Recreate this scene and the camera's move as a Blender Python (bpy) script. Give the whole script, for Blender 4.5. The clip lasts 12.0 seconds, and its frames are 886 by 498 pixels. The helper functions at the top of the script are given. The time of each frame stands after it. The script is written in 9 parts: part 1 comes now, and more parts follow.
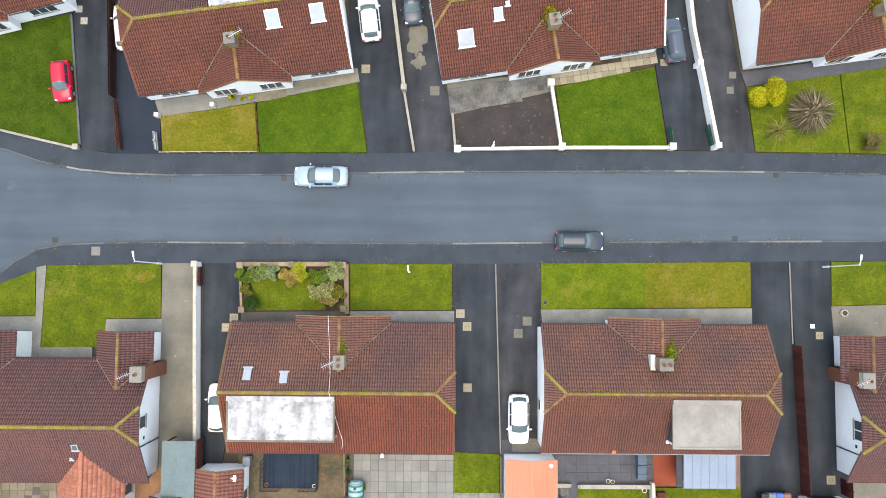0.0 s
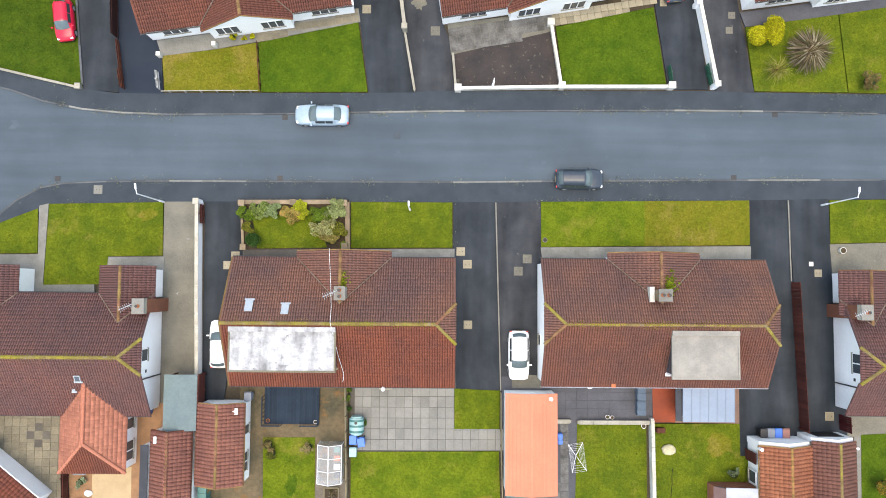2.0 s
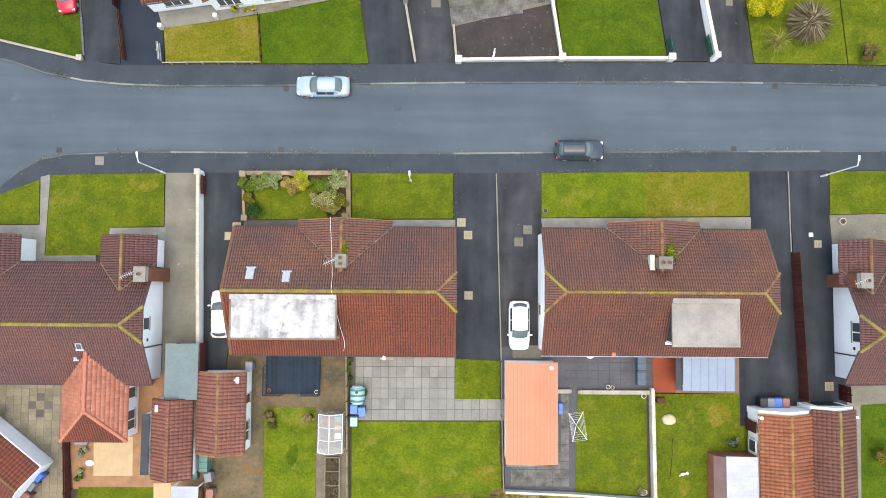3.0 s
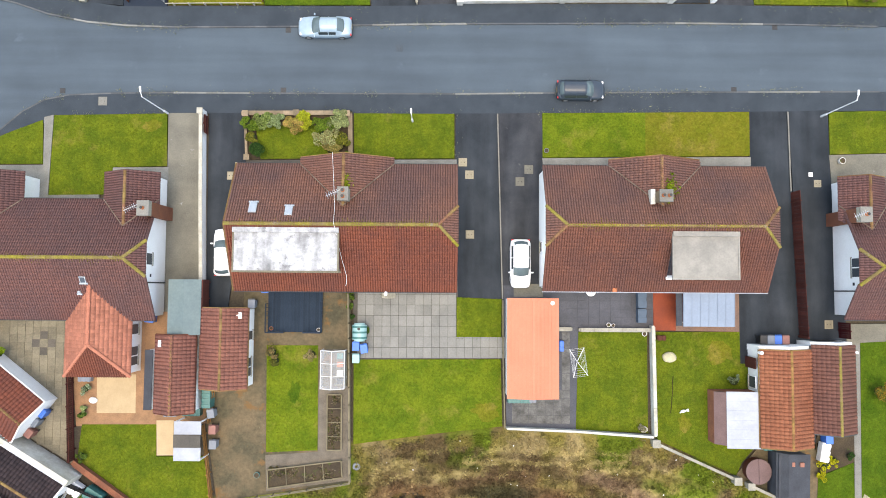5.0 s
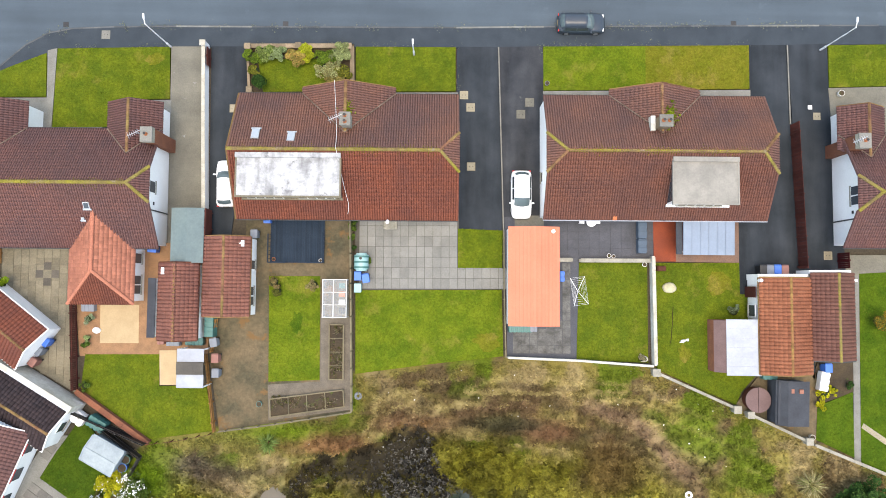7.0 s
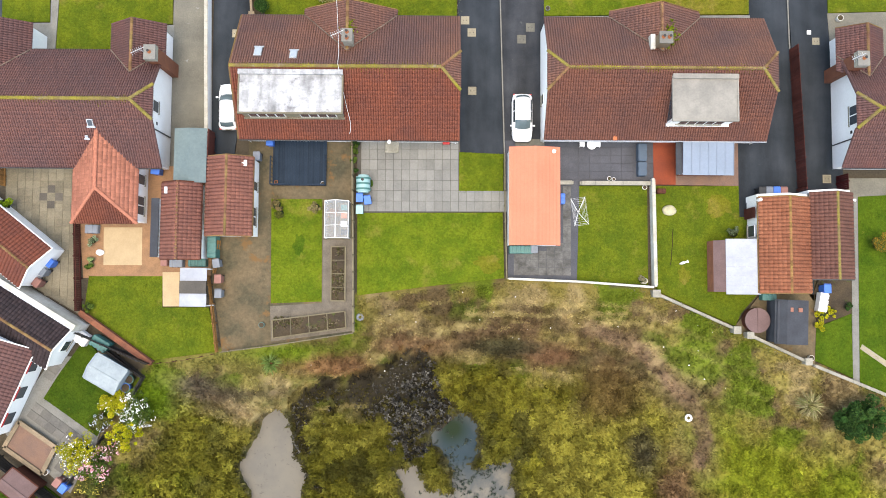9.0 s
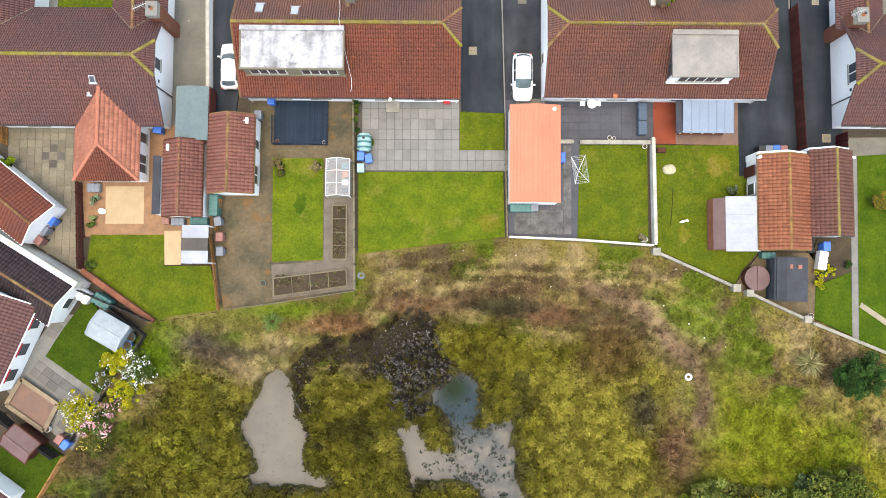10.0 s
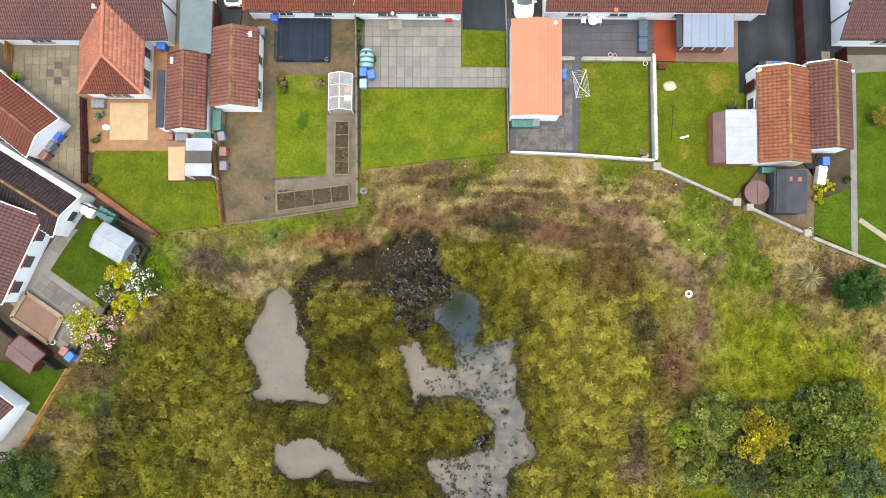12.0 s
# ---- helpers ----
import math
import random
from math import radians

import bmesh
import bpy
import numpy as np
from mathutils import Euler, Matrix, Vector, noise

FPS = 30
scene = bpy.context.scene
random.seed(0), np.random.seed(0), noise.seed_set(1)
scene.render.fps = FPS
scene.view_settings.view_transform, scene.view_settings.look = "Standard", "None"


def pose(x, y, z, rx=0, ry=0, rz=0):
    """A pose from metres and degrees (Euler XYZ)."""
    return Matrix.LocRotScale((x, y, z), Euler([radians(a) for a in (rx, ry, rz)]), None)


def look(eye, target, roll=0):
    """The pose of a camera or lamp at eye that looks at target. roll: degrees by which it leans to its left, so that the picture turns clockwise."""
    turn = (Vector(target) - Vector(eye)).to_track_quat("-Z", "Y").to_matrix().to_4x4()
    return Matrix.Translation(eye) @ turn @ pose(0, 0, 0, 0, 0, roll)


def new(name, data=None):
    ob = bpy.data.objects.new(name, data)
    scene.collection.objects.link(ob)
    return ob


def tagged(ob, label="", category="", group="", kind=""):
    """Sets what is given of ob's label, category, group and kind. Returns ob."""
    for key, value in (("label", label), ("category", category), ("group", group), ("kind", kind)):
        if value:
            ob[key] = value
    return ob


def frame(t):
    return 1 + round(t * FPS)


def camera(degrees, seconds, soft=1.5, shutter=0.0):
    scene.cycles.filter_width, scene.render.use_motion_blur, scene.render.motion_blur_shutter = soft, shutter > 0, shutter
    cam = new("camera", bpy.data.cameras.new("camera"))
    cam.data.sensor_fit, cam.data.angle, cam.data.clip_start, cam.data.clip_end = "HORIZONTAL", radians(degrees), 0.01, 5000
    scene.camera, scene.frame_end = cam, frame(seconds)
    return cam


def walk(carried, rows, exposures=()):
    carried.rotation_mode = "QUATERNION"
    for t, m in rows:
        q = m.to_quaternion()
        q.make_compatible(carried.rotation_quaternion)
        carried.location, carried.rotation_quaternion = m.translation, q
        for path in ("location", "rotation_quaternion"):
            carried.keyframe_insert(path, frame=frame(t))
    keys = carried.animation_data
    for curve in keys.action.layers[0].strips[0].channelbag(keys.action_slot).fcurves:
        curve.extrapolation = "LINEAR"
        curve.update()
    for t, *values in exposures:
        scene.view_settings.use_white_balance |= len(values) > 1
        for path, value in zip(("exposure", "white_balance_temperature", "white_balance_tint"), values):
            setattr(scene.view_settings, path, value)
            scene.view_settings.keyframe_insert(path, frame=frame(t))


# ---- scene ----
cam = camera(66.01, 12.0, soft=0.95)
HEIGHT = 58.3
PATH = [
    (0.0, -2.24, -1.42),
    (0.5, -2.23, -2.83),
    (1.0, -2.23, -4.17),
    (1.5, -2.23, -5.46),
    (2.0, -2.24, -6.72),
    (2.5, -2.26, -7.97),
    (3.0, -2.28, -9.22),
    (5.0, -2.37, -14.43),
    (5.5, -2.39, -15.82),
    (6.0, -2.41, -17.27),
    (6.5, -2.42, -18.76),
    (7.0, -2.44, -20.30),
    (9.0, -2.50, -26.92),
    (9.5, -2.52, -28.68),
    (10.0, -2.54, -30.46),
    (10.5, -2.56, -32.26),
    (11.0, -2.58, -34.08),
    (11.5, -2.62, -35.91),
    (12.0, -2.65, -37.73),
]
walk(cam, [(t, pose(x, y, HEIGHT, 3.204, -0.037, 0.437)) for t, x, y in PATH], exposures=((0.0, 2.0, 8200, 8),))

# ---- light: a bright overcast day ----
world = bpy.data.worlds.new("overcast_sky")
scene.world = world
world.use_nodes = True
wn, wl = world.node_tree.nodes, world.node_tree.links
sky = wn.new("ShaderNodeTexSky")
sky.sky_type = "NISHITA"
sky.sun_disc = False
sky.sun_elevation, sky.sun_rotation = radians(82), radians(190)
sky.air_density, sky.dust_density, sky.ozone_density = 1.0, 1.6, 1.0
wn["Background"].inputs["Strength"].default_value = 0.15
wl.new(sky.outputs[0], wn["Background"].inputs["Color"])
sun = new("sun", bpy.data.lights.new("sun", "SUN"))
sun.data.energy, sun.data.angle, sun.data.color = 0.5, radians(40), (1.0, 0.96, 0.9)
sun.matrix_world = look((0, 0, 100), (2, 12, 13))


# ---- materials ----
def nodes_of(name, rough=0.8, metal=0.0):
    m = bpy.data.materials.new(name)
    m.use_nodes = True
    nt = m.node_tree
    bsdf = nt.nodes["Principled BSDF"]
    bsdf.inputs["Roughness"].default_value = rough
    bsdf.inputs["Metallic"].default_value = metal
    return m, nt, bsdf


def noise_node(nt, scale, detail=4.0, rough=0.6):
    geo = nt.nodes.new("ShaderNodeNewGeometry")
    n = nt.nodes.new("ShaderNodeTexNoise")
    n.inputs["Scale"].default_value, n.inputs["Detail"].default_value, n.inputs["Roughness"].default_value = scale, detail, rough
    nt.links.new(geo.outputs["Position"], n.inputs["Vector"])
    return n.outputs["Fac"]


def ramp(nt, fac, lo, hi, a=0.0, b=1.0):
    r = nt.nodes.new("ShaderNodeMapRange")
    for key, value in (("From Min", lo), ("From Max", hi), ("To Min", a), ("To Max", b)):
        r.inputs[key].default_value = value
    nt.links.new(fac, r.inputs["Value"])
    return r.outputs["Result"]


def mix(nt, fac, a, b, mode="MIX"):
    n = nt.nodes.new("ShaderNodeMix")
    n.data_type, n.blend_type = "RGBA", mode
    for sock, value in ((n.inputs[0], fac), (n.inputs[6], a), (n.inputs[7], b)):
        if isinstance(value, tuple):
            sock.default_value = (*value, 1.0)
        elif isinstance(value, (int, float)):
            sock.default_value = value
        else:
            nt.links.new(value, sock)
    return n.outputs[2]


def grey(nt, value):
    c = nt.nodes.new("ShaderNodeCombineColor")
    for k in range(3):
        nt.links.new(value, c.inputs[k])
    return c.outputs[0]


def bump(nt, bsdf, scale, strength, distance=0.02):
    b = nt.nodes.new("ShaderNodeBump")
    b.inputs["Strength"].default_value, b.inputs["Distance"].default_value = strength, distance
    nt.links.new(noise_node(nt, scale, 3), b.inputs["Height"])
    nt.links.new(b.outputs["Normal"], bsdf.inputs["Normal"])


def surface(name, col, col2=None, rough=0.85, big=0.5, fine=14.0, vary=0.25, relief=0.3, rscale=40.0, metal=0.0, rnd=0.0, obj_rnd=0.0, spots=None, streak=None):
    """A weathered surface: two colours mixed at a large scale, value noise at a fine one, optional spots and per-piece change."""
    m, nt, bsdf = nodes_of(name, rough, metal)
    bsdf.inputs["Specular IOR Level"].default_value = 0.12
    c = mix(nt, ramp(nt, noise_node(nt, big, 5), 0.35, 0.65), col, col2 or tuple(v * 0.75 for v in col))
    c = mix(nt, 1.0, c, grey(nt, ramp(nt, noise_node(nt, fine, 4, 0.7), 0.25, 0.75, 1 - vary, 1 + vary)), "MULTIPLY")
    if rnd:
        geo = nt.nodes.new("ShaderNodeNewGeometry")
        c = mix(nt, 1.0, c, grey(nt, ramp(nt, geo.outputs["Random Per Island"], 0, 1, 1 - rnd, 1 + rnd)), "MULTIPLY")
    if obj_rnd:
        info = nt.nodes.new("ShaderNodeObjectInfo")
        c = mix(nt, 1.0, c, grey(nt, ramp(nt, info.outputs["Random"], 0, 1, 1 - obj_rnd, 1 + obj_rnd)), "MULTIPLY")
    if streak:
        # long wear marks: noise drawn out along one direction
        sx, sy, amount = streak
        geo_s, mapping, band = nt.nodes.new("ShaderNodeNewGeometry"), nt.nodes.new("ShaderNodeMapping"), nt.nodes.new("ShaderNodeTexNoise")
        mapping.inputs["Scale"].default_value = (sx, sy, 1.0)
        band.inputs["Scale"].default_value, band.inputs["Detail"].default_value = 1.0, 5.0
        nt.links.new(geo_s.outputs["Position"], mapping.inputs["Vector"])
        nt.links.new(mapping.outputs["Vector"], band.inputs["Vector"])
        c = mix(nt, 1.0, c, grey(nt, ramp(nt, band.outputs["Fac"], 0.3, 0.7, 1 - amount, 1 + amount)), "MULTIPLY")
    if spots:
        scale, edge, colour = spots
        c = mix(nt, ramp(nt, noise_node(nt, scale, 6, 0.65), edge, edge + 0.07), c, colour)
    nt.links.new(c, bsdf.inputs["Base Color"])
    bump(nt, bsdf, rscale, relief)
    return m


def lawn_surface(name, green, light, straw, straw_edge=0.6):
    m, nt, bsdf = nodes_of(name, 0.9)
    bsdf.inputs["Specular IOR Level"].default_value = 0.04
    c = mix(nt, ramp(nt, noise_node(nt, 0.6, 5, 0.65), 0.38, 0.62), green, light)
    c = mix(nt, ramp(nt, noise_node(nt, 0.33, 6, 0.7), straw_edge, straw_edge + 0.18), c, straw)
    c = mix(nt, 1.0, c, grey(nt, ramp(nt, noise_node(nt, 5.0, 4, 0.7), 0.25, 0.75, 0.68, 1.32)), "MULTIPLY")
    c = mix(nt, 1.0, c, grey(nt, ramp(nt, noise_node(nt, 28.0, 3, 0.7), 0.3, 0.7, 0.62, 1.38)), "MULTIPLY")
    nt.links.new(c, bsdf.inputs["Base Color"])
    bump(nt, bsdf, 30.0, 0.7, 0.05)
    return m


def tinted(name, rough=0.85, fine=5.0, vary=0.2):
    """Plants and earth whose colour is carried by the mesh's own colour layer, broken up by noise."""
    m, nt, bsdf = nodes_of(name, rough)
    bsdf.inputs["Specular IOR Level"].default_value = 0.04
    a = nt.nodes.new("ShaderNodeAttribute")
    a.attribute_name = "tint"
    c = mix(nt, 1.0, a.outputs["Color"], grey(nt, ramp(nt, noise_node(nt, fine, 5, 0.7), 0.25, 0.75, 1 - vary, 1 + vary)), "MULTIPLY")
    geo = nt.nodes.new("ShaderNodeNewGeometry")
    c = mix(nt, 1.0, c, grey(nt, ramp(nt, geo.outputs["Random Per Island"], 0, 1, 0.88, 1.12)), "MULTIPLY")
    nt.links.new(c, bsdf.inputs["Base Color"])
    bump(nt, bsdf, 12.0, 0.5, 0.06)
    return m


def plain(name, col, rough=0.5, metal=0.0, coat=0.0):
    m, nt, bsdf = nodes_of(name, rough, metal)
    c = mix(nt, 1.0, col, grey(nt, ramp(nt, noise_node(nt, 3.0, 4), 0.3, 0.7, 0.92, 1.06)), "MULTIPLY")
    nt.links.new(c, bsdf.inputs["Base Color"])
    bsdf.inputs["Coat Weight"].default_value = coat
    return m


ROAD = surface("road_asphalt", (0.071, 0.094, 0.114), (0.057, 0.075, 0.092), 0.75, 0.12, 25, 0.14, 0.25, 90, streak=(0.05, 0.8, 0.13), spots=(0.35, 0.64, (0.078, 0.102, 0.124)))
PAVE = surface("pavement_asphalt", (0.042, 0.053, 0.064), (0.031, 0.04, 0.049), 0.8, 0.5, 20, 0.25, 0.3, 80, spots=(2.2, 0.68, (0.1, 0.1, 0.1)))
DRIVE_DARK = surface("dark_tarmac", (0.031, 0.037, 0.044), (0.018, 0.023, 0.028), 0.7, 0.35, 15, 0.25, 0.25, 80, streak=(0.8, 0.12, 0.3), spots=(1.2, 0.7, (0.075, 0.08, 0.085)))
DRIVE_BLUE = surface("fresh_tarmac", (0.016, 0.024, 0.037), (0.021, 0.028, 0.04), 0.7, 0.5, 15, 0.15, 0.25, 80)
DRIVE_WORN = surface("worn_tarmac", (0.046, 0.049, 0.054), (0.026, 0.029, 0.034), 0.8, 0.4, 12, 0.25, 0.3, 70, streak=(0.8, 0.12, 0.3), spots=(0.9, 0.66, (0.14, 0.14, 0.13)))
CONC_GREY = surface("stained_concrete", (0.17, 0.16, 0.13), (0.12, 0.115, 0.095), 0.85, 0.5, 9, 0.2, 0.3, 50, spots=(1.3, 0.66, (0.28, 0.28, 0.27)))
CONC_BROWN = surface("algae_brown_concrete", (0.135, 0.1, 0.058), (0.062, 0.056, 0.034), 0.7, 0.4, 3, 0.3, 0.35, 40, spots=(0.55, 0.58, (0.15, 0.085, 0.035)))
PATH_MAT = surface("pale_concrete_path", (0.2, 0.195, 0.175), (0.15, 0.148, 0.13), 0.85, 0.8, 12, 0.22, 0.3, 50)
YARD_GREY = surface("grey_yard_paving", (0.085, 0.087, 0.098), (0.065, 0.067, 0.075), 0.8, 0.6, 10, 0.2, 0.3, 50)
GRAVEL = surface("brown_chip_yard", (0.052, 0.043, 0.04), (0.034, 0.031, 0.031), 0.9, 0.6, 30, 0.4, 0.6, 60, spots=(2.2, 0.6, (0.1, 0.092, 0.07)))
ROAD_COVER = surface("worn_iron_cover", (0.06, 0.075, 0.09), (0.048, 0.06, 0.072), 0.7, 2.0, 20, 0.2, 0.4, 60)
SLAB = surface("patio_slab", (0.205, 0.2, 0.18), (0.165, 0.162, 0.147), 0.85, 0.5, 12, 0.18, 0.3, 50, obj_rnd=0.1)
SLAB_TERRACE = surface("worn_terrace_slab", (0.16, 0.152, 0.135), (0.12, 0.115, 0.105), 0.85, 0.5, 8, 0.2, 0.3, 50, obj_rnd=0.14)
SLAB_DARK = surface("dark_slab", (0.1, 0.09, 0.075), (0.075, 0.068, 0.06), 0.85, 0.6, 12, 0.2, 0.3, 50, obj_rnd=0.2)
SLAB_TAN = surface("tan_slab", (0.27, 0.235, 0.165), (0.22, 0.195, 0.14), 0.85, 0.5, 12, 0.2, 0.3, 50, obj_rnd=0.18)
SLAB_MOSS = surface("mossy_slab", (0.2, 0.175, 0.125), (0.145, 0.13, 0.095), 0.85, 0.5, 9, 0.25, 0.3, 50, obj_rnd=0.15)
RED_TILE = surface("red_patio", (0.25, 0.055, 0.025), (0.19, 0.045, 0.025), 0.6, 0.6, 12, 0.2, 0.25, 50)
BRICK_PAVE = surface("brick_paving", (0.2, 0.12, 0.085), (0.15, 0.1, 0.08), 0.85, 1.0, 16, 0.3, 0.3, 50)
KERB_PALE = surface("pale_kerb", (0.2, 0.2, 0.185), (0.14, 0.145, 0.14), 0.85, 0.5, 12, 0.25, 0.3, 50, obj_rnd=0.2)
KERB = surface("kerb_concrete", (0.1, 0.105, 0.108), (0.07, 0.076, 0.082), 0.85, 0.5, 12, 0.25, 0.3, 50, obj_rnd=0.2)
LAWN = lawn_surface("lawn", (0.062, 0.092, 0.009), (0.1, 0.125, 0.011), (0.17, 0.15, 0.03), 0.58)
LAWN_RICH = lawn_surface("rich_lawn", (0.04, 0.078, 0.007), (0.066, 0.106, 0.009), (0.105, 0.125, 0.015), 0.62)
LAWN_DEEP = lawn_surface("deep_lawn", (0.03, 0.058, 0.006), (0.05, 0.082, 0.008), (0.09, 0.1, 0.014), 0.62)
LAWN_DRY = lawn_surface("dry_lawn", (0.1, 0.112, 0.011), (0.14, 0.132, 0.016), (0.2, 0.155, 0.04), 0.52)
LAWN_BRIGHT = lawn_surface("bright_lawn", (0.068, 0.106, 0.009), (0.11, 0.142, 0.012), (0.175, 0.16, 0.03), 0.55)
SOIL = surface("garden_soil", (0.07, 0.052, 0.032), (0.045, 0.035, 0.025), 0.95, 0.8, 12, 0.4, 0.7, 25, spots=(1.5, 0.6, (0.06, 0.075, 0.02)))
RENDER_WHITE = surface("white_render", (0.86, 0.86, 0.85), (0.8, 0.8, 0.78), 0.8, 0.4, 8, 0.05, 0.3, 60)
SLAB_STAINED = surface("stained_forecourt_slab", (0.15, 0.148, 0.14), (0.075, 0.073, 0.068), 0.85, 0.9, 7, 0.3, 0.3, 40, obj_rnd=0.12, spots=(1.1, 0.66, (0.1, 0.06, 0.04)))
WALL_WHITE = surface("weathered_white_wall", (0.6, 0.59, 0.55), (0.42, 0.4, 0.34), 0.85, 0.8, 6, 0.15, 0.3, 40, spots=(2.0, 0.68, (0.3, 0.28, 0.22)))
COPING = surface("weathered_cream_coping", (0.46, 0.44, 0.38), (0.34, 0.32, 0.26), 0.85, 0.8, 6, 0.15, 0.3, 40, spots=(2.0, 0.66, (0.24, 0.22, 0.16)))
WALL_GREY = surface("grey_block_wall", (0.32, 0.3, 0.25), (0.22, 0.21, 0.17), 0.9, 0.8, 8, 0.2, 0.4, 40, spots=(2.0, 0.64, (0.14, 0.14, 0.08)))
BRICK = surface("red_brick", (0.24, 0.095, 0.055), (0.18, 0.075, 0.05), 0.85, 1.2, 14, 0.25, 0.4, 50, obj_rnd=0.2)
BRICK_TAN = surface("buff_brick", (0.24, 0.18, 0.12), (0.17, 0.135, 0.09), 0.85, 1.2, 14, 0.25, 0.4, 50, obj_rnd=0.2)
TILE_BROWN = surface("brown_roof_tile", (0.212, 0.1, 0.072), (0.145, 0.08, 0.07), 0.8, 0.24, 8, 0.22, 0.35, 30, rnd=0.05, spots=(3.0, 0.7, (0.17, 0.12, 0.06)))
TILE_DARK = surface("dark_brown_roof_tile", (0.162, 0.078, 0.068), (0.129, 0.071, 0.067), 0.8, 0.35, 8, 0.22, 0.35, 30, rnd=0.05, spots=(3.0, 0.72, (0.13, 0.09, 0.06)))
TILE_RED = surface("red_roof_tile", (0.200, 0.064, 0.040), (0.149, 0.055, 0.041), 0.8, 0.4, 8, 0.22, 0.35, 30, rnd=0.05, spots=(3.0, 0.72, (0.2, 0.15, 0.08)))
TILE_RUST = surface("rust_brown_roof_tile", (0.168, 0.07, 0.05), (0.128, 0.06, 0.049), 0.8, 0.35, 8, 0.22, 0.35, 30, rnd=0.05, spots=(3.0, 0.7, (0.17, 0.12, 0.06)))
TILE_ORANGE = surface("orange_roof_tile", (0.42, 0.165, 0.108), (0.36, 0.14, 0.092), 0.8, 0.5, 8, 0.2, 0.35, 30, rnd=0.15)
TILE_GARAGE = surface("clay_garage_tile", (0.31, 0.12, 0.066), (0.25, 0.092, 0.052), 0.8, 0.5, 8, 0.2, 0.35, 30, rnd=0.12)
TILE_PINK = surface("faded_red_tile", (0.235, 0.098, 0.072), (0.19, 0.082, 0.064), 0.8, 0.5, 8, 0.2, 0.35, 30, rnd=0.1)
TILE_NORTH = surface("weathered_red_brown_tile", (0.168, 0.064, 0.045), (0.125, 0.053, 0.041), 0.8, 0.4, 8, 0.24, 0.35, 30, rnd=0.05, spots=(3.0, 0.7, (0.19, 0.14, 0.08)))
TILE_PLUM = surface("plum_brown_tile", (0.175, 0.08, 0.06), (0.14, 0.066, 0.052), 0.8, 0.5, 8, 0.2, 0.35, 30, rnd=0.1)
TILE_SLATE = surface("dark_slate_tile", (0.05, 0.034, 0.034), (0.04, 0.03, 0.032), 0.7, 0.5, 8, 0.2, 0.35, 30, rnd=0.2)
MOSS = surface("mossy_ridge", (0.2, 0.172, 0.03), (0.165, 0.122, 0.055), 0.95, 0.7, 12, 0.35, 0.8, 18, obj_rnd=0.16, spots=(1.7, 0.6, (0.2, 0.165, 0.11)))
MOSS_TAN = surface("lichen_ridge", (0.24, 0.15, 0.05), (0.2, 0.1, 0.045), 0.9, 0.9, 12, 0.3, 0.5, 24, obj_rnd=0.2)
RIDGE_BROWN = surface("ridge_tile", (0.15, 0.07, 0.045), (0.19, 0.13, 0.05), 0.85, 0.8, 12, 0.3, 0.4, 30, obj_rnd=0.25)
MORTAR = surface("valley_mortar", (0.17, 0.125, 0.1), (0.09, 0.065, 0.05), 0.9, 1.5, 12, 0.3, 0.4, 30)
METAL_ORANGE = surface("orange_metal_sheet", (0.57, 0.195, 0.12), (0.52, 0.172, 0.105), 0.5, 0.4, 4, 0.06, 0.15, 20)
METAL_GREY = surface("blue_grey_sheet", (0.21, 0.26, 0.33), (0.185, 0.23, 0.29), 0.45, 0.6, 6, 0.07, 0.15, 20)
SHEET_GREEN = surface("grey_green_sheet", (0.14, 0.185, 0.185), (0.11, 0.15, 0.155), 0.6, 0.5, 5, 0.12, 0.15, 20)
FLAT_WHITE = surface("white_felt_roof", (0.42, 0.425, 0.43), (0.26, 0.265, 0.27), 0.6, 1.1, 4, 0.25, 0.2, 20, spots=(1.0, 0.58, (0.17, 0.17, 0.175)), streak=(1.6, 0.3, 0.34))
FLAT_GREY = surface("grey_felt_roof", (0.27, 0.255, 0.225), (0.2, 0.19, 0.17), 0.75, 0.7, 6, 0.12, 0.2, 20, spots=(0.8, 0.7, (0.14, 0.13, 0.12)))
FELT_DARK = surface("dark_felt", (0.055, 0.06, 0.07), (0.042, 0.045, 0.052), 0.8, 0.8, 10, 0.15, 0.3, 30)
FELT_BROWN = surface("brown_felt", (0.16, 0.105, 0.1), (0.13, 0.085, 0.08), 0.8, 0.8, 10, 0.15, 0.3, 30)
WOOD_BROWN = surface("brown_stained_timber", (0.1, 0.034, 0.02), (0.075, 0.028, 0.02), 0.7, 1.0, 10, 0.2, 0.4, 30, obj_rnd=0.2)
WOOD_DARK = surface("dark_timber", (0.085, 0.026, 0.02), (0.06, 0.02, 0.017), 0.7, 1.0, 10, 0.2, 0.4, 30, obj_rnd=0.2)
WOOD_RED = surface("dark_red_timber", (0.06, 0.006, 0.008), (0.045, 0.005, 0.007), 0.6, 1.0, 10, 0.2, 0.4, 30, obj_rnd=0.2)
WOOD_BLACK = surface("black_brown_timber", (0.034, 0.014, 0.013), (0.024, 0.011, 0.011), 0.7, 1.0, 10, 0.2, 0.4, 30, obj_rnd=0.2)
WOOD_TAN = surface("tan_timber", (0.3, 0.15, 0.05), (0.24, 0.12, 0.045), 0.7, 1.0, 10, 0.2, 0.4, 30, obj_rnd=0.2)
WOOD_PALE = surface("weathered_pale_timber", (0.19, 0.158, 0.1), (0.135, 0.118, 0.078), 0.8, 1.0, 10, 0.2, 0.4, 30, obj_rnd=0.2)
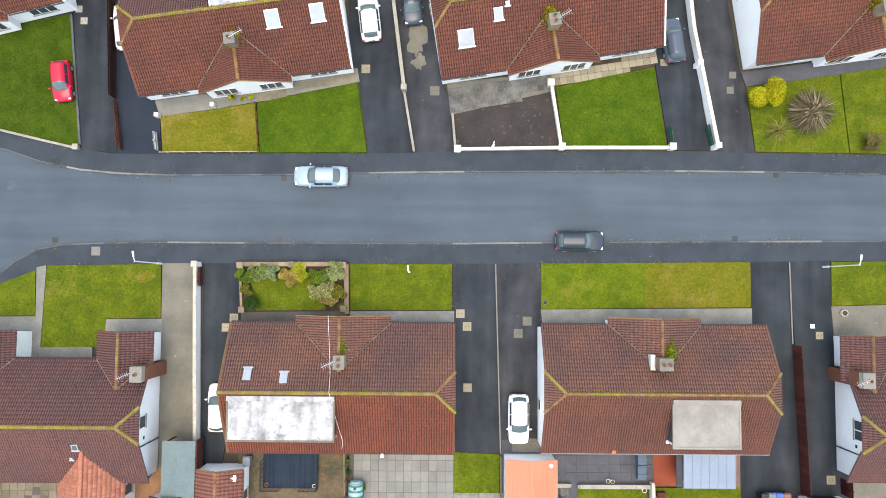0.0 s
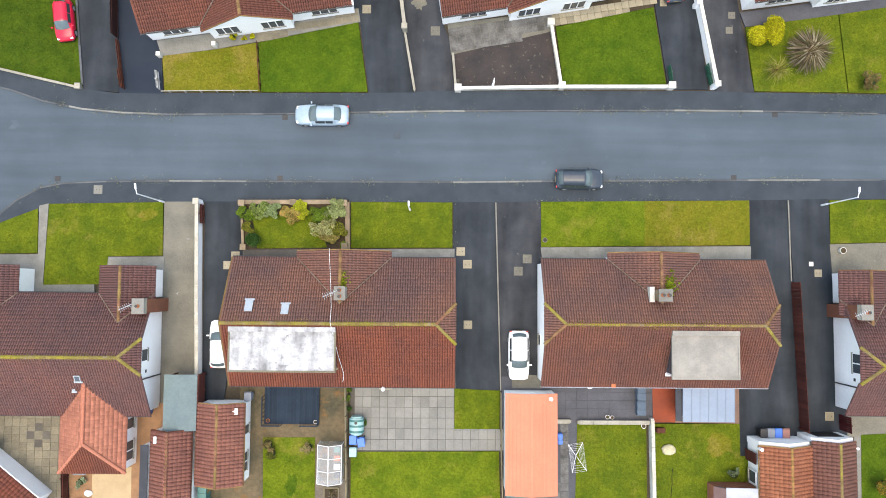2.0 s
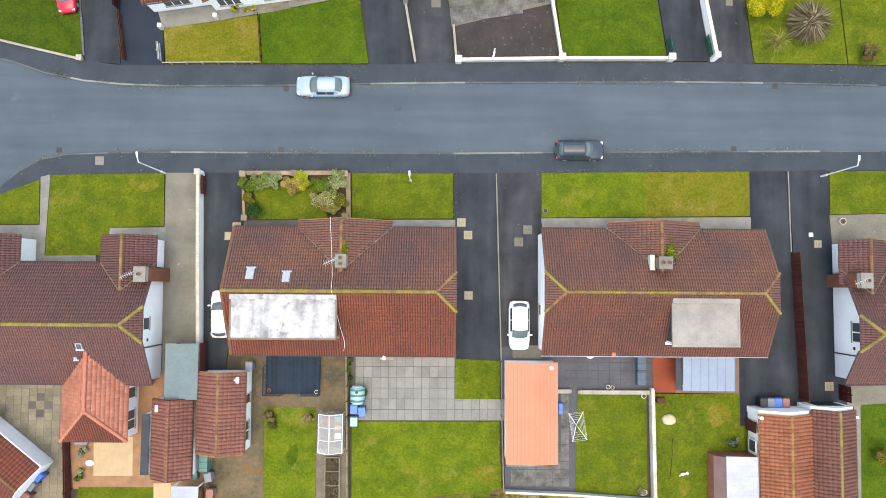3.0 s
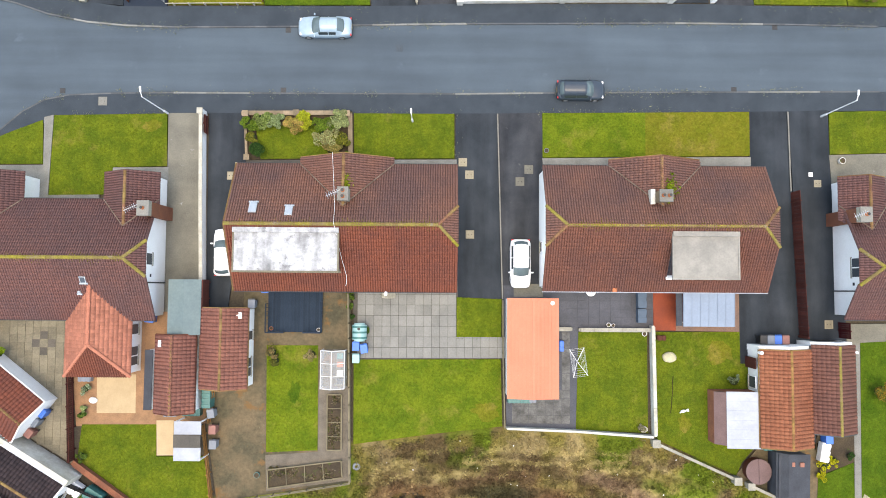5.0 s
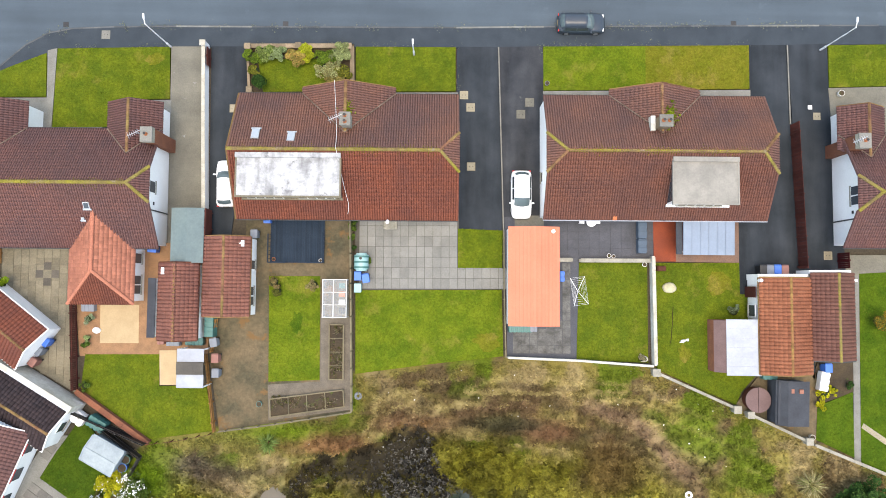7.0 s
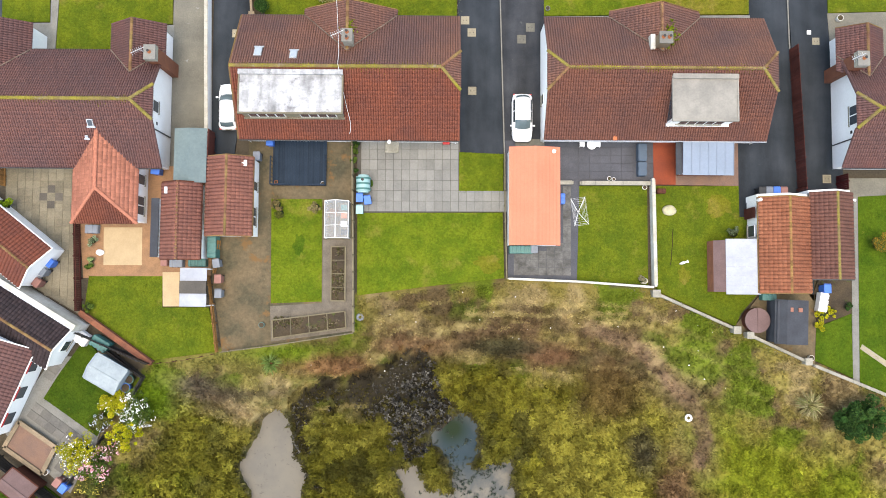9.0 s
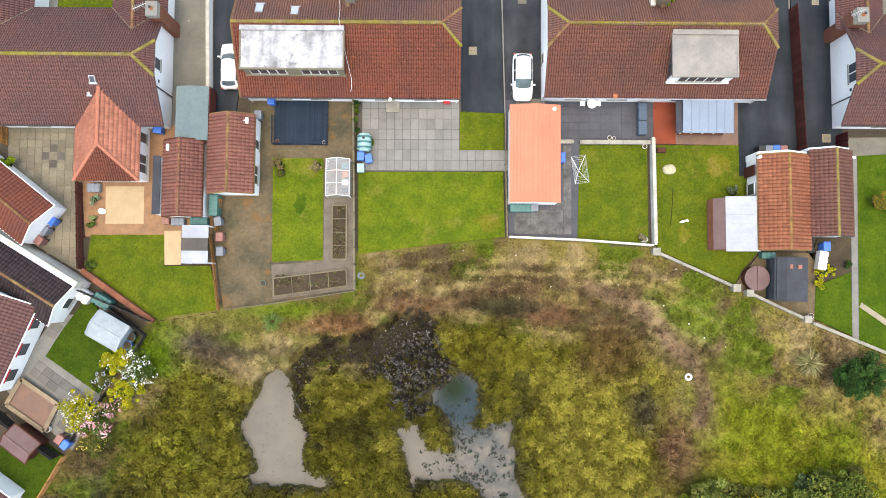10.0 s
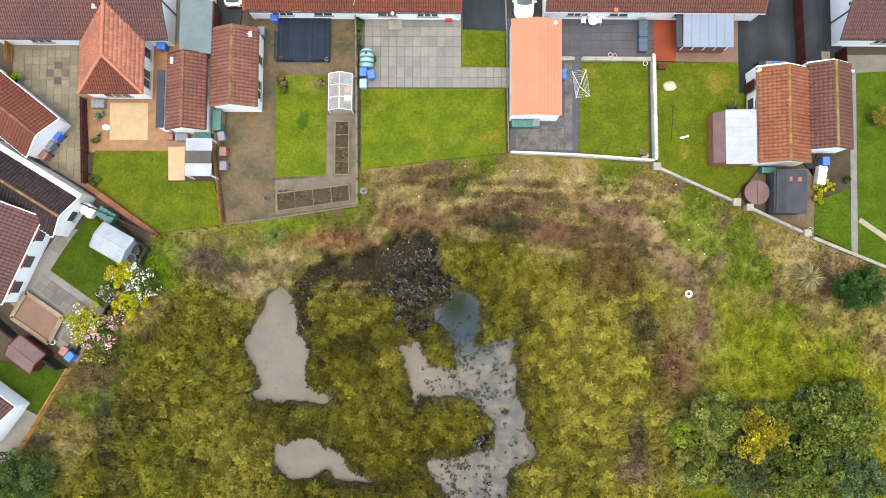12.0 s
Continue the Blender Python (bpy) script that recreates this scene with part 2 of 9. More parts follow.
DECK = surface("dark_blue_deck_board", (0.018, 0.03, 0.046), (0.014, 0.024, 0.038), 0.7, 1.0, 10, 0.2, 0.4, 30, obj_rnd=0.2)
DECK_TAN = surface("tan_paving", (0.41, 0.305, 0.18), (0.36, 0.265, 0.155), 0.8, 1.0, 10, 0.1, 0.3, 30, obj_rnd=0.05)
DECK_RUST = surface("rust_brown_decking", (0.27, 0.15, 0.08), (0.2, 0.115, 0.065), 0.8, 1.0, 10, 0.2, 0.4, 30, obj_rnd=0.15)
PVC = plain("white_plastic", (0.8, 0.8, 0.8), 0.4)
GRAVEL_PALE = surface("pale_garden_gravel", (0.16, 0.135, 0.105), (0.11, 0.095, 0.075), 0.95, 1.0, 24, 0.5, 0.7, 40)
PVC_ROOF = surface("white_polycarbonate", (0.35, 0.37, 0.41), (0.28, 0.3, 0.335), 0.4, 0.8, 6, 0.06, 0.1, 20)
GUTTER_DARK = plain("dark_gutter", (0.03, 0.03, 0.032), 0.5)
METAL = plain("galvanised_metal", (0.45, 0.46, 0.47), 0.45, 0.7)
LAMP_GREY = plain("pale_painted_steel", (0.66, 0.68, 0.7), 0.5, 0.0)
TERRACOTTA = plain("terracotta", (0.42, 0.13, 0.05), 0.8)
BLACK = plain("black_plastic", (0.012, 0.012, 0.013), 0.5)
RUBBER = plain("tyre_rubber", (0.018, 0.018, 0.018), 0.9)
GLASS_DARK = plain("dark_window_glass", (0.05, 0.06, 0.07), 0.08)
GLASS_SKY = plain("skylight_glass", (0.3, 0.34, 0.385), 0.1)
# grey-teal base colour holds the sky reflected in windscreen and rear window
CAR_GLASS = plain("car_glass", (0.085, 0.12, 0.13), 0.06)
SIDE_GLASS = plain("car_side_glass", (0.03, 0.04, 0.045), 0.06)
BLUE_BIN = plain("blue_plastic", (0.03, 0.14, 0.5), 0.5)
TEAL = plain("green_plastic", (0.03, 0.13, 0.12), 0.45)
TEAL_PALE = plain("pale_teal_plastic", (0.24, 0.4, 0.4), 0.5)
SEAT_BLUE = plain("blue_grey_weave", (0.055, 0.085, 0.12), 0.7)
GREY_PLASTIC = plain("grey_plastic", (0.16, 0.18, 0.21), 0.6)
RED_PLASTIC = plain("red_plastic", (0.55, 0.03, 0.03), 0.5)
PINK = plain("faded_red_plastic", (0.25, 0.11, 0.09), 0.6)
GREEN_METAL = plain("green_painted_metal", (0.012, 0.09, 0.055), 0.5)
STONE = surface("pale_boulder", (0.45, 0.42, 0.27), (0.36, 0.33, 0.22), 0.85, 1.5, 10, 0.15, 0.4, 20)
PLANTS = tinted("mixed_vegetation")
EARTH = tinted("wild_earth", 0.95, 6.0, 0.35)


# ---- mesh helpers ----
def mesh_np(name, verts, faces, material, tint=None, smooth=False):
    """A mesh from arrays; faces all have the same number of corners."""
    me = bpy.data.meshes.new(name)
    verts, faces = np.asarray(verts, dtype=np.float32), np.asarray(faces, dtype=np.int32)
    n, k = faces.shape
    me.vertices.add(len(verts))
    me.vertices.foreach_set("co", verts.ravel())
    me.loops.add(n * k)
    me.loops.foreach_set("vertex_index", faces.ravel())
    me.polygons.add(n)
    me.polygons.foreach_set("loop_start", np.arange(0, n * k, k, dtype=np.int32))
    me.polygons.foreach_set("loop_total", np.full(n, k, dtype=np.int32))
    if tint is not None:
        layer = me.color_attributes.new("tint", "FLOAT_COLOR", "POINT")
        rgba = np.ones((len(verts), 4), dtype=np.float32)
        rgba[:, :3] = tint
        layer.data.foreach_set("color", rgba.ravel())
    me.materials.append(material)
    me.update(calc_edges=True)
    me.validate()
    if smooth:
        me.polygons.foreach_set("use_smooth", np.ones(n, dtype=bool))
    return me


def bm_mesh(name, bm, material, smooth=False):
    me = bpy.data.meshes.new(name)
    bmesh.ops.recalc_face_normals(bm, faces=bm.faces)
    bm.to_mesh(me)
    bm.free()
    me.materials.append(material)
    if smooth:
        for p in me.polygons:
            p.use_smooth = True
    return me


def part(name, bm, material, parent, label="", smooth=False, m=None):
    """Links a bmesh (or a mesh that is ready) as one mesh object under a thing or part."""
    me = bm if isinstance(bm, bpy.types.Mesh) else bm_mesh(name, bm, material, smooth)
    ob = new(name, me)
    ob.parent = parent
    if m is not None:
        ob.matrix_basis = m
    return tagged(ob, label)


def thing(name, label, category, group="", m=None, kind=""):
    ob = new(name)
    ob.empty_display_size = 0.2
    if m is not None:
        ob.matrix_basis = m
    return tagged(ob, label, category, group, kind)


def block(x0, y0, z0, x1, y1, z1, bevel=0.0, bm=None):
    bm = bm or bmesh.new()
    r = bmesh.ops.create_cube(bm, size=1.0, matrix=Matrix.LocRotScale(((x0 + x1) / 2, (y0 + y1) / 2, (z0 + z1) / 2), None, (abs(x1 - x0), abs(y1 - y0), abs(z1 - z0))))
    if bevel:
        edges = list({e for v in r["verts"] for e in v.link_edges})
        bmesh.ops.bevel(bm, geom=edges, offset=bevel, segments=2, affect="EDGES", profile=0.6)
    return bm


def tube(a, b, r, r2=None, n=8, bm=None):
    bm = bm or bmesh.new()
    a, b = Vector(a), Vector(b)
    turn = (b - a).to_track_quat("Z", "Y").to_matrix().to_4x4()
    bmesh.ops.create_cone(bm, cap_ends=True, segments=n, radius1=r, radius2=r if r2 is None else r2, depth=(b - a).length, matrix=Matrix.Translation((a + b) / 2) @ turn)
    return bm


def prism(points, z0, z1, bm=None):
    """A flat slab with the outline of the points."""
    bm = bm or bmesh.new()
    low = [bm.verts.new((x, y, z0)) for x, y in points]
    top = [bm.verts.new((x, y, z1)) for x, y in points]
    bm.faces.new(top)
    bm.faces.new(low[::-1])
    for i in range(len(points)):
        j = (i + 1) % len(points)
        bm.faces.new((low[i], low[j], top[j], top[i]))
    return bm


def solid(verts, faces, bm=None):
    bm = bm or bmesh.new()
    vs = [bm.verts.new(v) for v in verts]
    for f in faces:
        bm.faces.new([vs[i] for i in f])
    return bm


def area(name, points, material, top, label, category, kind="structure", depth=0.25):
    ob = new(name, bm_mesh(name, prism(points, top - depth, top), material))
    return tagged(ob, label, category, kind=kind)


def inside(px, py, points):
    """Which of the places lie inside the outline."""
    res = np.zeros(np.shape(px), dtype=bool)
    for (ax, ay), (bx, by) in zip(points, points[1:] + points[:1]):
        if ay != by:
            res ^= ((ay > py) != (by > py)) & (px < (bx - ax) * (py - ay) / (by - ay) + ax)
    return res


# ---- the ground: one sheet, level under the houses, falling to a marsh behind the gardens ----
EDGE = [(-140.0, -150.0)] + [(-42.32, -58.85), (-39.67, -54.75), (-37.01, -50.19), (-33.89, -44.73)] + [(-27.15, -33.32), (-21.27, -32.58), (-10.15, -30.89), (-9.84, -27.74), (-3.66, -26.90), (2.91, -26.26), (15.44, -27.22), (22.41, -30.39), (28.41, -33.09), (35.23, -35.83)] + [(60.0, -50.0), (140.0, -95.0)]
WATER = -2.8
POOLS = [
    [(-18.09, -38.18), (-16.98, -37.42), (-16.21, -38.42), (-15.93, -39.67), (-15.23, -41.93), (-14.44, -43.92), (-14.65, -45.67), (-14.19, -46.61), (-11.92, -47.48), (-13.26, -48.29), (-16.01, -48.11), (-19.18, -47.73), (-19.49, -47.04), (-18.61, -46.15), (-19.09, -45.05), (-19.86, -44.06), (-20.05, -42.46), (-19.33, -41.25)],
    [(-17.48, -51.87), (-15.70, -50.87), (-13.70, -51.54), (-11.68, -52.42), (-10.57, -53.59), (-8.56, -54.75), (-9.86, -54.95), (-12.16, -54.42), (-13.16, -53.70), (-14.14, -54.54), (-15.83, -54.65), (-17.65, -53.59)],
    [(-6.21, -42.46), (-4.55, -42.95), (-3.93, -44.84), (-1.47, -45.07), (-1.15, -47.10), (-3.25, -47.72), (-4.86, -47.53), (-5.05, -48.42), (-5.66, -46.84)],
    [(-1.79, -42.08), (1.74, -42.70), (3.75, -42.19), (4.06, -46.77), (4.76, -49.24), (5.77, -51.69), (5.36, -52.93), (3.77, -53.67), (3.18, -56.32), (2.80, -60.01), (-1.67, -60.04), (-2.29, -56.26), (-3.45, -54.46), (-4.10, -53.00), (-0.22, -52.23), (1.87, -51.62), (1.87, -49.75), (0.75, -48.03), (-1.45, -46.81)],
    [(-3.41, -39.83), (-1.06, -38.05), (0.51, -38.79), (1.02, -40.90), (0.53, -42.50), (-1.78, -42.82)]]
MUD = [[(-16.37, -37.31), (-14.74, -35.27), (-9.95, -34.23), (-6.90, -33.41), (-6.30, -31.79), (-3.45, -32.29), (-2.59, -36.30), (-0.91, -38.30), (-3.21, -40.33), (-3.39, -42.13), (-5.20, -42.65), (-6.63, -40.45), (-7.66, -38.86), (-11.41, -37.98), (-14.02, -38.40), (-13.72, -44.40), (-14.58, -43.91), (-15.40, -40.42)],
       [(0.51, -48.37), (1.67, -50.23), (1.38, -51.72), (0.28, -51.92), (1.07, -50.24)]]
WEEDY = [(-3.30, -41.33), (2.24, -42.09), (2.35, -45.29), (2.66, -48.27), (1.67, -52.22), (1.89, -57.11), (-1.67, -60.04), (-4.94, -53.74), (0.27, -50.75), (-1.76, -46.81)]
TRACK = [(10.17, -30.33), (13.36, -31.51), (15.57, -32.93), (17.50, -35.31), (19.69, -37.23), (20.63, -39.89), (19.86, -42.08)]


def fbm(x, y, scale, seed, octaves=4):
    """Smooth value noise over arrays, about -1 to 1."""
    total, amp, norm = np.zeros(np.shape(x)), 1.0, 0.0
    for o in range(octaves):
        rng = np.random.RandomState(seed * 17 + o)
        table = rng.uniform(-1, 1, (256, 256))
        u, v = np.asarray(x) / scale * 2 ** o + 37.3 * o, np.asarray(y) / scale * 2 ** o + 11.7 * o
        i, j = np.floor(u).astype(int), np.floor(v).astype(int)
        fu, fv = u - i, v - j
        fu, fv = fu * fu * (3 - 2 * fu), fv * fv * (3 - 2 * fv)
        t = lambda a, b: table[a % 256, b % 256]
        total += amp * ((t(i, j) * (1 - fu) + t(i + 1, j) * fu) * (1 - fv) + (t(i, j + 1) * (1 - fu) + t(i + 1, j + 1) * fu) * fv)
        norm += amp
        amp *= 0.55
    return total / norm * 1.6


def cells(x, y, size, seed):
    """Distance to the nearest of scattered centres, in cell widths, and a random number for each centre."""
    rng = np.random.RandomState(seed)
    jx, jy, tone = rng.uniform(0.1, 0.9, (3, 128, 128))
    u, v = np.asarray(x) / size, np.asarray(y) / size
    i, j = np.floor(u).astype(int), np.floor(v).astype(int)
    best, value = np.full(np.shape(u), 9.0), np.zeros(np.shape(u))
    for di in (-1, 0, 1):
        for dj in (-1, 0, 1):
            a, b = (i + di) % 128, (j + dj) % 128
            d = np.hypot(i + di + jx[a, b] - u, j + dj + jy[a, b] - v)
            value = np.where(d < best, tone[a, b], value)
            best = np.minimum(best, d)
    return best, value


def step(x, a, b):
    t = np.clip((x - a) / (b - a), 0, 1)
    return t * t * (3 - 2 * t)


def beyond(x, y):
    """Distance past the garden fences, towards the marsh; negative on the houses' side."""
    best = line_distance(x, y, EDGE)
    low = inside(x, y, EDGE + [(400.0, -95.0), (400.0, -900.0), (-400.0, -900.0), (-400.0, -150.0)])
    return np.where(low, best, -best)


def line_distance(x, y, points):
    best = np.full(np.shape(x), 1e9)
    for (ax, ay), (bx, by) in zip(points, points[1:]):
        dx, dy = bx - ax, by - ay
        t = np.clip(((x - ax) * dx + (y - ay) * dy) / (dx * dx + dy * dy), 0, 1)
        best = np.minimum(best, np.hypot(x - ax - t * dx, y - ay - t * dy))
    return best


def blobs(x, y, shapes, ragged=0.2):
    """Rises from 0 at a shape's ragged rim towards 1 inside, negative outside."""
    x, y = x + 0.35 * fbm(x, y, 1.6, 7, 3), y + 0.35 * fbm(x, y, 1.6, 8, 3)
    best = np.full(np.shape(x), -9.0)
    for points in shapes:
        dist = line_distance(x, y, points + points[:1])
        best = np.maximum(best, np.where(inside(x, y, points), dist, -dist))
    return np.minimum(best / 1.3, 1.0) + ragged * fbm(x, y, 0.8, 6, 3) * step(x, -9, -5) + 0.1 * fbm(x, y, 0.9, 9, 2)


def height(x, y):
    d = beyond(x, y)
    far = step(np.hypot(x, y + 20), 70, 140)
    bank = -2.5 * step(d, 0.3, 9.5) * (1 - 0.6 * far)
    wild = step(d, 0.2, 2.0)
    rough = wild * (0.22 * fbm(x, y, 3.0, 1) + 0.1 * fbm(x, y, 0.9, 2, 3))
    east = step(x, 17, 25) * step(d, 4, 9)
    z = np.where(d > 0, bank + rough + 0.9 * east, -0.16)
    pool = blobs(x, y, POOLS)
    z = np.where(d > 3, np.where(pool > -0.25, np.minimum(z, -2.62 - 0.55 * step(pool, -0.12, 0.3)), np.maximum(z, -2.7)), z)
    mud = blobs(x, y, MUD)
    return np.where((d > 3) & (mud > 0) & (pool <= -0.25), np.minimum(z, -2.66 + 0.08 * fbm(x, y, 0.9, 3, 3)), z)


def blend(c, w, colour):
    return c * (1 - w[:, None]) + np.array(colour) * w[:, None]


# russet and dark growth on the bank: place, reach, weight, tone
RUSSET = [(*p, rx, ry, w, tone) for p, rx, ry, w, tone in (
    ((-12.03, -33.79), 3.6, 1.0, 0.9, (0.17, 0.085, 0.04)), ((-4.11, -31.97), 4.5, 0.9, 0.8, (0.15, 0.085, 0.045)), ((6.75, -32.60), 2.6, 1.2, 0.85, (0.12, 0.06, 0.032)),
    ((12.23, -35.96), 2.6, 2.6, 0.85, (0.085, 0.05, 0.022)), ((18.07, -44.69), 2.0, 3.0, 0.9, (0.115, 0.062, 0.038)), ((2.78, -32.13), 4.0, 0.7, 0.9, (0.04, 0.036, 0.02)),
    ((15.26, -41.41), 1.4, 2.0, 0.8, (0.045, 0.038, 0.03)), ((14.35, -51.47), 0.8, 3.5, 0.8, (0.05, 0.042, 0.028)), ((14.05, -53.37), 1.6, 1.5, 0.8, (0.13, 0.09, 0.06)),
    ((-23.18, -35.34), 1.6, 0.8, 0.8, (0.06, 0.05, 0.04)), ((-19.93, -36.11), 3.6, 0.7, 0.7, (0.06, 0.045, 0.035)), ((-32.42, -45.29), 2.2, 2.0, 0.7, (0.09, 0.062, 0.038)), ((-31.62, -49.26), 0.9, 3.0, 0.7, (0.04, 0.036, 0.03)),
    ((-36.82, -50.99), 1.5, 0.7, 0.8, (0.03, 0.028, 0.026)), ((-9.67, -33.35), 1.4, 0.9, 0.5, (0.1, 0.05, 0.03)))]


def wild_colour(x, y):
    """Colours of the rough ground: straw, bare earth, weeds, olive marsh plants, black mud."""
    d = beyond(x, y)
    c = np.tile(np.array((0.165, 0.137, 0.04)), (len(x), 1))
    n1, n2, n3 = fbm(x, y, 7.0, 11), fbm(x, y, 2.4, 12), fbm(x, y, 4.0, 13)
    c = blend(c, step(n1, -0.1, 0.4), (0.165, 0.148, 0.042))
    c = blend(c, step(n2, 0.15, 0.55) * 0.8, (0.095, 0.062, 0.038))
    c = blend(c, step(n3, 0.15, 0.45) * 0.9, (0.075, 0.11, 0.01))
    c = blend(c, step(-n3, 0.3, 0.6) * 0.8, (0.23, 0.175, 0.088))
    # dry straw on the west bank, bright weeds by the fence corner
    straw = np.exp(-(((x + 21.5) / 4.5) ** 2 + ((y + 37.2 + 0.25 * (x + 21.5)) / 1.9) ** 2)) * step(d, 0.5, 1.5)
    c = blend(c, np.clip(straw * 1.2, 0, 1) * 0.85, (0.25, 0.185, 0.105))
    weeds = np.exp(-(((x + 27.0) / 2.0) ** 2 + ((y + 36.5) / 1.6) ** 2)) + np.exp(-(((x + 14.0) / 5.0) ** 2 + ((y + 32.6) / 0.8) ** 2))
    c = blend(c, np.clip(weeds * 1.3, 0, 1) * 0.9, (0.1, 0.165, 0.009))
    # a trodden brown bank that curves round the east side
    trod = np.exp(-((d - 4.3 - 1.0 * n1 - 2.2 * step(x, 14, 20)) / 1.2) ** 2) * step(x, -18, -10) * step(-x, -24, -20)
    c = blend(c, np.clip(trod * 1.0, 0, 1) * (0.55 + 0.45 * step(n2, -0.3, 0.3)), (0.1, 0.064, 0.036))
    dark = np.exp(-((d - 6.3 - 0.8 * n2) / 1.0) ** 2) * step(x, -12, -4) * step(-x, -20, -14)
    c = blend(c, np.clip(dark, 0, 1) * 0.85, (0.035, 0.03, 0.018))
    ridge = fbm(x * 0.25 + n1, d * 2.2, 1.0, 41, 3) * step(d, 0.8, 2.0) * (1 - step(d, 7.5, 9.5)) * step(x, -22, -14) * (1 - 0.8 * step(x, 13, 19))
    c = blend(c, np.clip(ridge * 1.7, 0, 0.9), (0.24, 0.19, 0.08))
    c = blend(c, np.clip(-ridge * 1.2, 0, 0.4), (0.05, 0.04, 0.018))
    start = 5.4 - 2.6 * step(-x, 19, 25) + 1.7 * step(x, 1, 5)
    marsh = step(d + 1.3 * n2 - start, 0.0, 2.4) * (1 - step(x + 2.0 * n1 + (y + 45) * 0.12, 16, 20))
    olive = blend(np.tile(np.array((0.114, 0.104, 0.014)), (len(x), 1)), step(n1 + 0.4 * n2, -0.25, 0.3), (0.09, 0.084, 0.013))
    olive = blend(olive, step(n2, 0.15, 0.55) * 0.65, (0.04, 0.038, 0.012))
    olive = blend(olive, step(-blobs(x, y, POOLS), 0.0, 0.9) * -0.45 + 0.45, (0.035, 0.033, 0.016))
    olive = blend(olive, step(-x, 8, 16) * 0.35, (0.06, 0.06, 0.012))
    olive = blend(olive, step(n3, 0.2, 0.6) * step(-x, 14, 20) * 0.5, (0.105, 0.115, 0.012))
    olive = blend(olive, step(fbm(x, y, 5.0, 15) + step(x, 0, 9) * 0.6, 0.1, 0.55) * 0.8, (0.148, 0.132, 0.024))
    olive = olive * (0.94 + 0.36 * step(x + 1.5 * n1, -1, 6) + 0.3 * step(-x + 2.0 * n1, 15, 21))[:, None]
    c = blend(c, marsh, (0, 0, 0)) + olive * marsh[:, None]
    meadow = step(x + 2.0 * n1 + (y + 45) * 0.1, 17, 21) * step(d, 5, 9)
    green = blend(np.tile(np.array((0.135, 0.155, 0.014)), (len(x), 1)), step(n2, -0.1, 0.4), (0.18, 0.18, 0.022))
    green = blend(green, step(n3, 0.15, 0.55) * 0.6, (0.1, 0.14, 0.01))
    green = blend(green, step(fbm(x, y, 3.5, 19), 0.1, 0.6) * 0.55, (0.19, 0.165, 0.036))
    c = blend(c, meadow, (0, 0, 0)) + 1.1 * green * meadow[:, None]
    bare = np.exp(-(((x - 20.5) / 1.2) ** 2 + ((y + 41.0) / 3.2) ** 2)) + np.exp(-(((x - 18.6) / 1.5) ** 2 + ((y + 36.2) / 1.5) ** 2))
    c = blend(c, np.clip(bare * 1.0, 0, 1) * 0.7, (0.12, 0.08, 0.05))
    for cx, cy, rx, ry, w, tone in RUSSET:
        c = blend(c, np.clip(np.exp(-(((x - cx) / rx) ** 2 + ((y - cy) / ry) ** 2)) * 1.5 + 0.5 * n2, 0, 1) * np.exp(-0.3 * (((x - cx) / rx) ** 2 + ((y - cy) / ry) ** 2)) * w, tone)
    track = 1 - step(line_distance(x, y, TRACK) + 0.35 * n2, 0.35, 0.95)
    c = blend(c, track * (0.7 + 0.3 * step(n2 + 0.5 * fbm(x, y, 0.7, 77, 3), -0.2, 0.4)), (0.14, 0.092, 0.056))
    mud = step(blobs(x, y, MUD) + 0.8 * fbm(x, y, 1.0, 27, 4), -0.05, 0.6) * step(d, 2.5, 4)
    c = blend(c, mud * (1 - 0.3 * step(n2, 0.2, 0.6)), (0.025, 0.021, 0.014))
    pool = step(blobs(x, y, POOLS), -0.3, -0.1) * step(d, 3, 5)
    patch = (1 + 0.22 * step(x, 2, 9) * (1 - marsh) * (1 - meadow)) * (1 + (0.45 - 0.19 * marsh) * fbm(x, y, 0.6, 17, 3) * step(d, 0.5, 2))
    c = np.clip(c * patch[:, None], 0.006, 1)
    return blend(c, pool * 0.6, (0.05, 0.044, 0.03)), d, marsh, meadow, np.maximum(mud, 1.9 * track)


def axis(fine_lo, fine_hi, stepsize, far):
    out = np.geomspace(1.0, far, 26)
    return np.concatenate((fine_lo - out[::-1], np.arange(fine_lo, fine_hi, stepsize), fine_hi + out))


gx, gy = axis(-56.0, 56.0, 0.36, 1600.0), axis(-72.0, 34.0, 0.36, 1600.0)
GX, GY = np.meshgrid(gx, gy)
px, py = GX.ravel(), GY.ravel()
ground_z = height(px, py)
ground_c = wild_colour(px, py)[0]
plots = (beyond(px, py) < -0.3).astype(float)
ground_c = blend(ground_c, plots, (0.075, 0.062, 0.045))
ground_c = blend(ground_c, plots * step(np.maximum(np.abs(px) - 46, py - 30), 0, 8), (0.06, 0.085, 0.015))
W = len(gx)
idx = (np.arange(len(gy) - 1)[:, None] * W + np.arange(W - 1)[None, :]).ravel()
quads = np.stack((idx, idx + 1, idx + W + 1, idx + W), 1)
tagged(new("ground", mesh_np("ground", np.stack((px, py, ground_z), 1), quads, EARTH, ground_c, True)),
       "rough earth bank with weeds, falling to a marsh", "ground", kind="structure")

